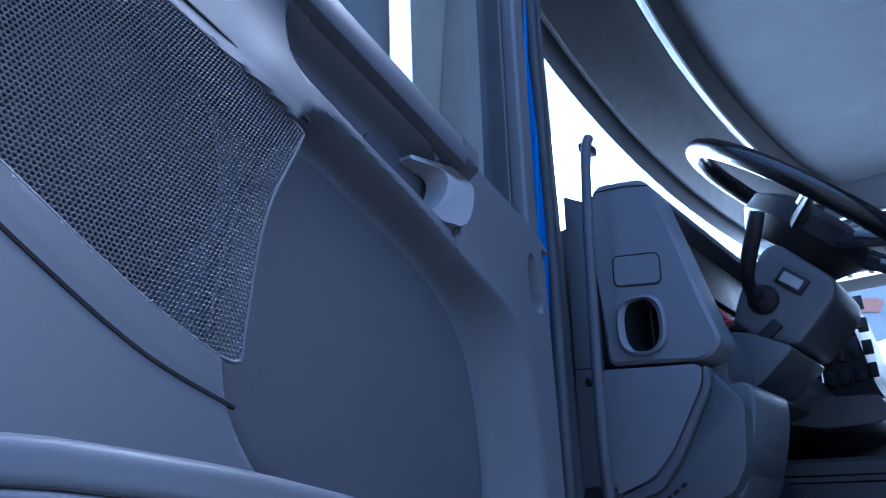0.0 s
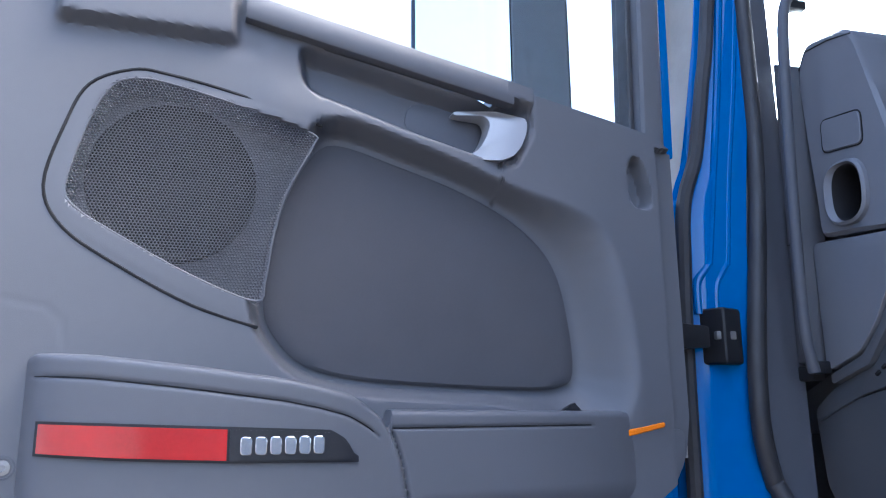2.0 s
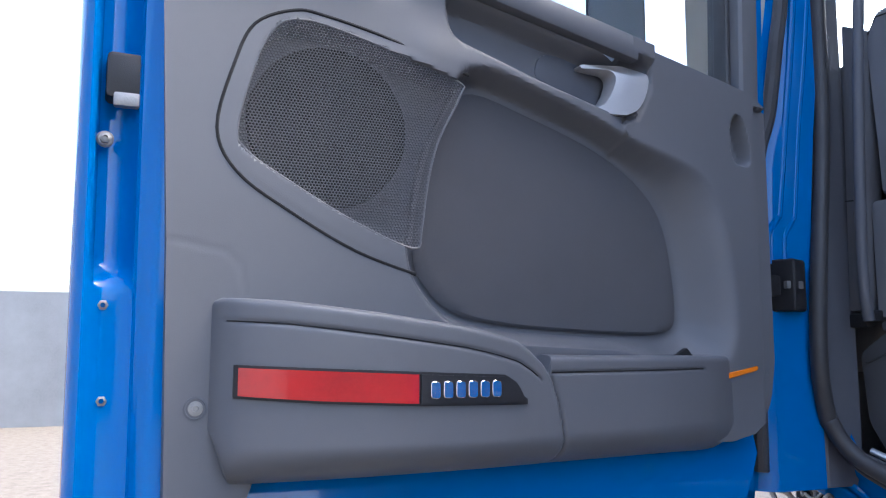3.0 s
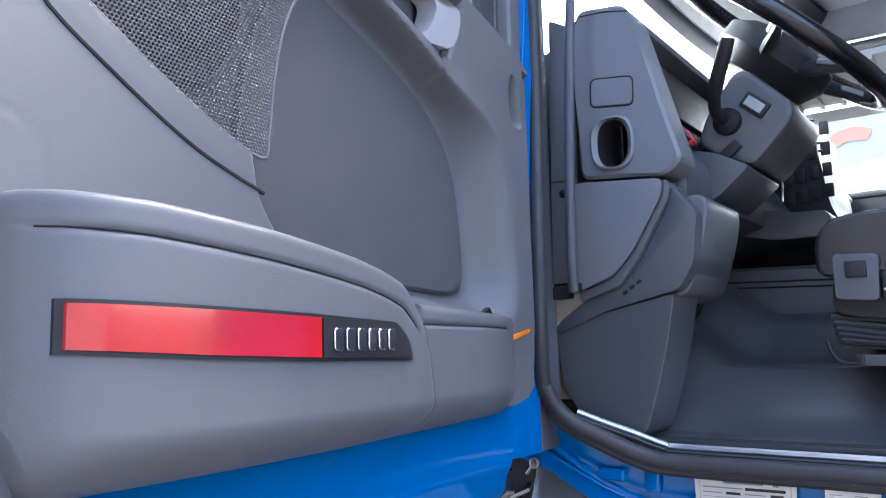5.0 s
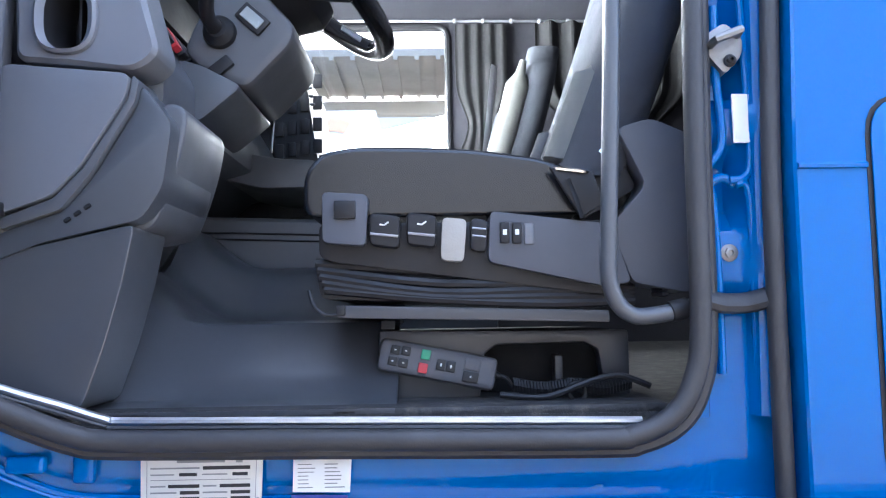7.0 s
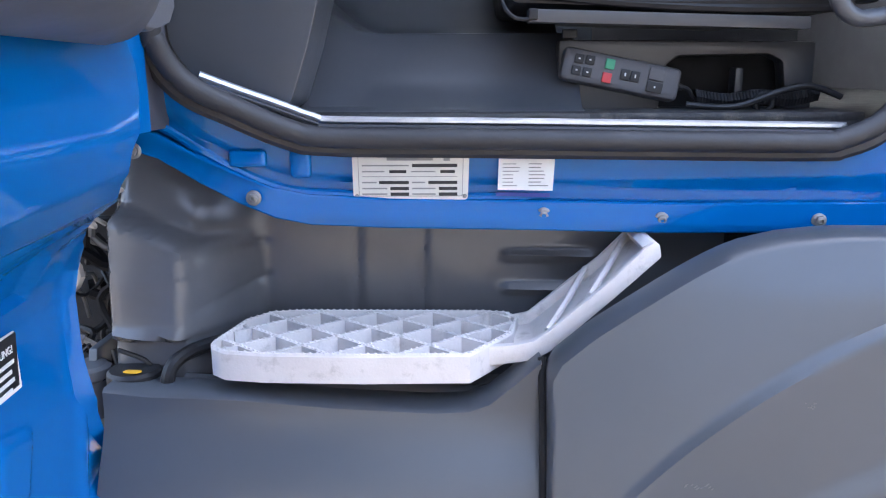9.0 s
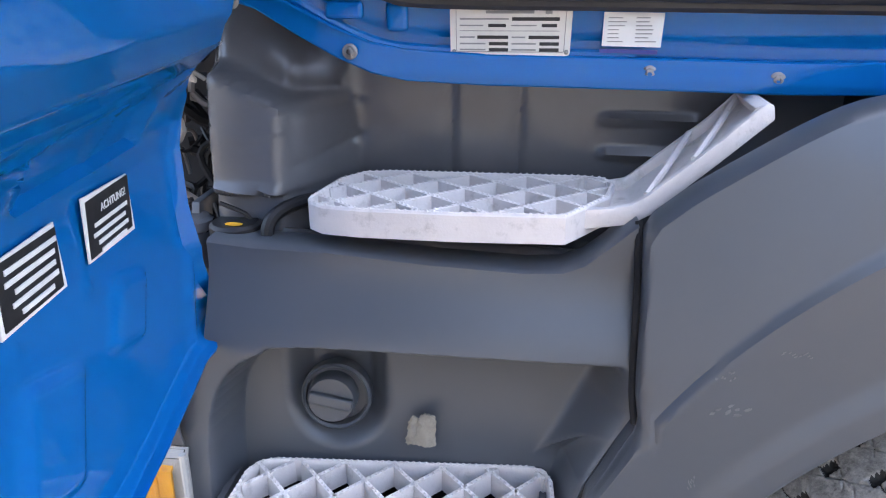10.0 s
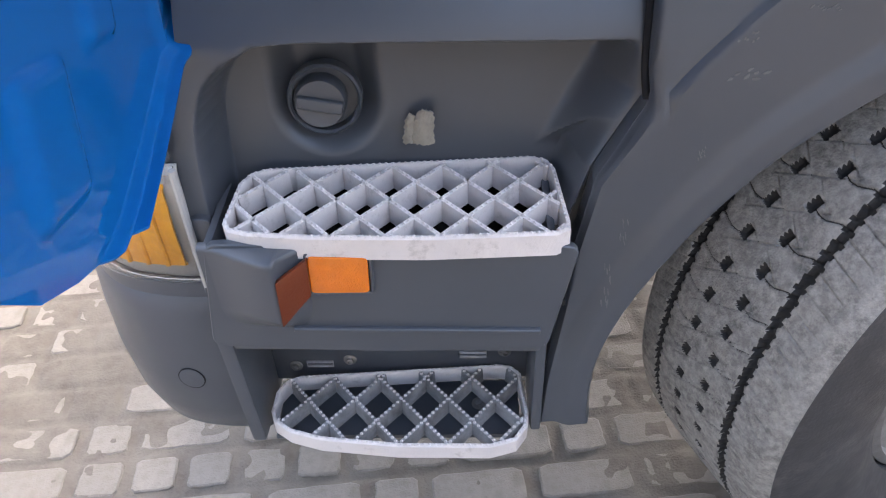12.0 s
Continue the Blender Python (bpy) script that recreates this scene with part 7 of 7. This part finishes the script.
# Faces below the tread surface get the dark colour as painted groove shade.
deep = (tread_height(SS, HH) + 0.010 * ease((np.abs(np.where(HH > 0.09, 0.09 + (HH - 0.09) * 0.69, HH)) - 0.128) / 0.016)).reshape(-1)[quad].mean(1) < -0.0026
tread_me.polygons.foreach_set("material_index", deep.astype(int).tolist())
tread_me.polygons.foreach_set("use_smooth", [True] * len(tread_me.polygons))
tr = new("tread", tread_me)
tr.parent = wheel_f
tr.matrix_parent_inverse = BASE[wheel_f.name].inverted()
tr["label"] = "dusty worn tread with grooves and pits"
part("rim", lathe([(0.30, 0.13), (0.295, 0.15), (0.28, 0.155), (0.275, 0.12), (0.25, 0.05), (0.17, 0.03), (0.16, 0.09), (0.12, 0.10), (0.10, 0.14), (0.0, 0.145)], M_T, 64), STEEL, wheel_f)
for k in range(10):
    a = 2 * math.pi * k / 10
    q = M_T @ Vector((0.165, 0, 0.0))
    part("wheel_nut", lathe([(0.017, 0.03), (0.017, 0.06), (0.008, 0.075)], M_T @ Matrix.Translation((0.205 * math.cos(a), 0.205 * math.sin(a), 0.0)), 6), STEEL, wheel_f)

# ---- bumper, corner panel and corner lamp ----
PLAN = [(0.095, -0.178), (0.02, -0.176), (-0.05, -0.158), (-0.105, -0.115), (-0.15, -0.04), (-0.18, 0.06), (-0.20, 0.25), (-0.21, 0.7), (-0.21, 1.2), (-0.21, 2.3)]
plan_pts = curve_through([(a, b, 0) for a, b in PLAN], 8)


def wrap(zs, outs, i0, i1, thick=0.004):
    rows_ = []
    for z, o in zip(zs, outs):
        row_ = []
        for i in range(i0, i1 + 1):
            p = plan_pts[i]
            d = (plan_pts[min(i + 1, len(plan_pts) - 1)] - plan_pts[max(i - 1, 0)]).normalized()
            nrm = Vector((d.y, -d.x, 0))
            if nrm.dot(p - Vector((0.3, 0.6, 0))) < 0:
                nrm = -nrm
            row_.append(p + nrm * o + Vector((0, 0, z)))
        rows_.append(row_)
    return sheet(rows_, thick)


bumper = thing("front_bumper", (-0.1, 0.2, 0.32), "dark grey plastic front bumper corner", "bumper")
part("bumper_shell", wrap((0.325, 0.33, 0.36, 0.42, 0.50, 0.58, 0.63, 0.655, 0.664, 0.664), (-0.07, -0.035, -0.012, 0.004, 0.010, 0.008, 0.004, 0.0, -0.006, -0.08), 0, len(plan_pts) - 1), FASCIA, bumper, "", 40)
part("bumper_end", prism([(-0.178, 0.66), (-0.186, 0.50), (-0.178, 0.42), (-0.14, 0.33), (0.0, 0.33), (0.0, 0.66)], YZ, 0.086, 0.095, 0.003), FASCIA, bumper)
plug_m = Matrix.Translation((0.010, -0.1855, 0.505)) @ Vector((-0.12, -1, 0.05)).to_track_quat("Z", "Y").to_matrix().to_4x4()
part("plug_gap", lathe([(0.021, -0.002), (0.021, 0.0008), (0.0, 0.0009)], plug_m, 28), MATT_BLACK, bumper)
part("plug", lathe([(0.0195, -0.002), (0.0195, 0.0012), (0.0, 0.0020)], plug_m, 28), FASCIA, bumper)
corner_p = bumper
part("corner_shell", wrap((0.884, 0.90, 0.95, 0.975, 0.985, 0.988), (-0.012, -0.006, 0.0, -0.004, -0.012, -0.06), 3, len(plan_pts) - 1), FASCIA, corner_p, "", 40)
part("corner_pillar", prism(cut_corners([(0.066, 0.660), (0.100, 0.655), (0.104, 0.775), (0.100, 0.80), (0.072, 0.80), (0.066, 0.775)], 0.010, 3), XZ, -0.174, -0.10, 0.012, 3), FASCIA, corner_p)
part("corner_gap", tube(curve_through([(0.032, -0.176, 0.885), (0.026, -0.176, 0.95), (0.028, -0.174, 0.98)], 5), 0.0035, 6), MATT_BLACK, corner_p)
lamp = thing("corner_lamp", (0.0, -0.16, 0.69), "clear corner indicator lamp with an amber bulb cover", "lamp")
part("lamp_body", wrap((0.690, 0.70, 0.78, 0.865, 0.876), (-0.020, -0.014, -0.013, -0.014, -0.020), 3, 44), LAMP_BODY, lamp)
part("amber_cover", wrap((0.716, 0.722, 0.78, 0.846, 0.852), (-0.016, -0.006, -0.003, -0.006, -0.016), 5, 22), AMBER_BRIGHT, lamp, "ribbed amber inner lens")
for i in range(7, 22, 3):
    part("lens_rib", tube([plan_pts[i] + Vector((-0.001, 0.004, z)) for z in steps(0.724, 0.845, 8)], 0.0035, 8), AMBER_BRIGHT, lamp)
lens_ob = part("lens", wrap((0.690, 0.696, 0.78, 0.872, 0.880), (-0.010, 0.002, 0.004, 0.001, -0.010), 3, 44, 0.003), LENS, lamp, "clear outer lens")
lens_ob.visible_shadow = False
part("lens_rim", tube([plan_pts[3] + Vector((0.002, -0.001, z)) for z in steps(0.690, 0.880, 8)], 0.005, 8), LAMP_BODY, lamp)
part("lamp_floor", wrap((0.664, 0.690), (-0.004, -0.006), 3, len(plan_pts) - 1), FASCIA, lamp)

# ---- ground ----
rp = random.Random(3)
tilt = Matrix.Rotation(radians(6.0), 4, "Z")
untilt = tilt.inverted()
COURSE = 0.1035
LAY = {}
for row in range(-22, 34):
    x = -3.2 + rp.uniform(0, 0.2)
    LAY[row] = []
    while x < 3.2:
        short = rp.random() < (0.75 if row % 4 == 1 else 0.10)
        L = 0.115 if short else 0.222
        LAY[row].append((x, L, short))
        x += L
STARTS = {row: np.array([q[0] for q in lay]) for row, lay in LAY.items()}


def sand_height(x, y):
    """Sand that covers some of the blocks and sags into the joints."""
    z = -0.0005 + 0.0070 * noise.noise((x * 2.4, y * 2.4, 0.5)) + 0.0040 * noise.noise((x * 12, y * 12, 2.5)) + 0.0026 * noise.noise((x * 34, y * 34, 6.5))
    z += 0.0055 * float(ease((y - 0.02) / 0.25) * ease((0.15 - x) / 0.2))
    z += 0.016 * float(ease(max(-1.5 - x, x - 1.5, -0.9 - y, y - 1.5) / 0.6))
    q = untilt @ Vector((x, y, 0))
    qx, qy = q.x + 0.012 * noise.noise((x * 16, y * 16, 8.0)), q.y + 0.012 * noise.noise((x * 16, y * 16, 9.0))
    row = int(round((qy + 0.10) / COURSE))
    off = abs(abs(qy + 0.10 - row * COURSE) - 0.5 * COURSE)
    if row in STARTS:
        off = min(off, float(np.abs(STARTS[row] - qx).min()))
    return z - 0.009 * math.exp(-(off / 0.010) ** 2) * (0.55 + 0.45 * noise.noise((x * 7, y * 7, 4.0)))


gx = [-200, -30, -6] + steps(-2.2, -1.0, 24) + steps(-0.99, 1.3, 300) + [2.2, 6, 30, 200]
gy = [-200, -30, -6, -1.5] + steps(-0.6, 1.4, 260) + steps(1.5, 2.4, 12) + [6, 30, 200]
near_it = lambda x, y: -2.3 < x < 2.3 and -1.6 < y < 2.5
ground = solid("ground", sheet([[Vector((x, y, sand_height(x, y) if near_it(x, y) else 0.012)) for x in gx] for y in gy]), JOINT, "sandy ground that reaches the horizon", "ground", "structure", angle=80)
paving = thing("paving", (-0.4, 0.0, 0.0), "grey concrete block paving with wide sandy joints", "paving", kind="structure")


def paver_mesh(L, W, seed):
    r_ = random.Random(seed)
    ring_ = []
    for k in range(28):
        a = 2 * math.pi * k / 28
        ca, sa = math.cos(a), math.sin(a)
        q = 1 / max(abs(ca), abs(sa) , 1e-6)
        x_, y_ = ca * q, sa * q
        d_ = (abs(x_) ** 16 + abs(y_) ** 16) ** (1 / 16)
        n_ = 1 + 0.05 * noise.noise((3 * ca + seed * 7.1, 3 * sa, seed * 1.7)) + r_.uniform(-0.02, 0.02)
        ring_.append((0.5 * L * x_ / d_ * (1 + (n_ - 1) * W / L), 0.5 * W * y_ / d_ * n_))
    bm = prism(ring_, XY, -0.03, 0.03)
    tops_ = [f for f in bm.faces if len(f.verts) > 4 and f.calc_center_median().z > 0]
    bmesh.ops.inset_region(bm, faces=tops_, thickness=0.0035, depth=0.0)
    for v in bm.verts:
        if v.co.z > 0.02 and any(len(f.verts) == 4 and abs(f.normal.z) < 0.5 for f in v.link_faces):
            v.co.z -= 0.003
    bmesh.ops.recalc_face_normals(bm, faces=bm.faces)
    me = bpy.data.meshes.new("paver")
    bm.to_mesh(me)
    bm.free()
    me.materials.append(PAVER)
    return me


LONG = [paver_mesh(0.190, 0.080, k) for k in range(9)]
SHORT = [paver_mesh(0.088, 0.080, 20 + k) for k in range(4)]
rest = bmesh.new()
count = 0
for row in LAY:
    y = row * COURSE - 0.10
    for x, L, short in LAY[row]:
        c = tilt @ Vector((x + L / 2, y, 0))
        depth = -0.032 + rp.uniform(-0.003, 0.003)
        near = -1.0 < c.x < 0.95 and -0.35 < c.y < 1.3
        m = Matrix.Translation((c.x, c.y, depth + 0.004)) @ tilt @ Matrix.Rotation(radians(rp.uniform(-1.5, 1.5)), 4, "Z")
        me = rp.choice(SHORT if short else LONG)
        if near and count < 300:
            ob = new("paver", me)
            ob.parent = paving
            ob.matrix_parent_inverse = BASE[paving.name].inverted()
            ob.matrix_basis = m
            count += 1
        elif -2.6 < c.x < 2.6 and -2.0 < c.y < 3.2:
            k0 = len(rest.verts)
            rest.from_mesh(me)
            rest.verts.ensure_lookup_table()
            for v in rest.verts[k0:]:
                v.co = m @ v.co
pr = part("paver_field", rest, PAVER, paving)
pr["kind"] = "stuff"

# ---- beyond the cab: yard on the far side ----
hall = thing("warehouse", (0.0, 16.0, 0.0), "pale warehouse wall with a corrugated canopy", "building")
part("hall_wall", box(0, 16.0, 3.0, 40, 0.4, 6.0), WALL_PALE, hall)
part("canopy", prism([(9.0, 5.05), (10.9, 5.05), (10.9, 4.95), (9.0, 4.95)], YZ, -14, 1.6), CANOPY, hall, "weathered canopy roof")
for k in range(30):
    part("canopy_rib", prism([(9.0, 4.95), (10.9, 4.95), (10.9, 4.90), (9.0, 4.90)], YZ, -7 + 0.28 * k, -6.94 + 0.28 * k), CANOPY, hall)
part("canopy_beam", box(-4, 10.9, 4.75, 11, 0.2, 0.22, 0.02), WALL_PALE, hall)
for k in range(16):
    part("louvre", prism([(15.7, 2.0 + 0.16 * k), (15.78, 2.1 + 0.16 * k), (15.78, 2.12 + 0.16 * k), (15.7, 2.03 + 0.16 * k)], YZ, 1.0, 4.5), WHITE, hall)
trailer = thing("parked_trailer", (-2.5, 9.5, 0.0), "white box trailer with a red round emblem", "trailer")
part("trailer_box", box(-4.4, 9.5, 2.55, 9.0, 2.4, 3.0, 0.03), WHITE, trailer)
part("emblem", sheet([[Vector((-0.42 + r * math.cos(a), 8.285, 3.52 + r * math.sin(a))) for a in steps(radians(195), radians(60), 20)] for r in (0.27, 0.42)], 0.008), LOGO_RED, trailer, "pale red round emblem")
part("trailer_skirt", box(-4.4, 9.5, 0.75, 8.6, 2.2, 0.6, 0.02), BLACK, trailer)
for k in range(3):
    for yy in (8.55, 10.45):
        part("trailer_wheel", lathe([(0.25, -0.15), (0.48, -0.15), (0.5, 0), (0.48, 0.15), (0.25, 0.15)], Matrix.Translation((-6.0 + 1.3 * k, yy, 0.5)) @ Matrix.Rotation(radians(90), 4, "X"), 32), RUBBER, trailer)

# Made-up walls; the tall south one keeps low sky out of the paint's reflections.
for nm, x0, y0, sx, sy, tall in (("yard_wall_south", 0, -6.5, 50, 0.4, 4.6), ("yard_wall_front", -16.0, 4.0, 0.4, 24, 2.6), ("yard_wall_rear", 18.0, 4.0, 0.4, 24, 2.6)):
    solid(nm, box(x0, y0, tall / 2, sx, sy, tall), ADDED_WALL, "plain weathered wall added out of view to block low sky", "wall", "structure")
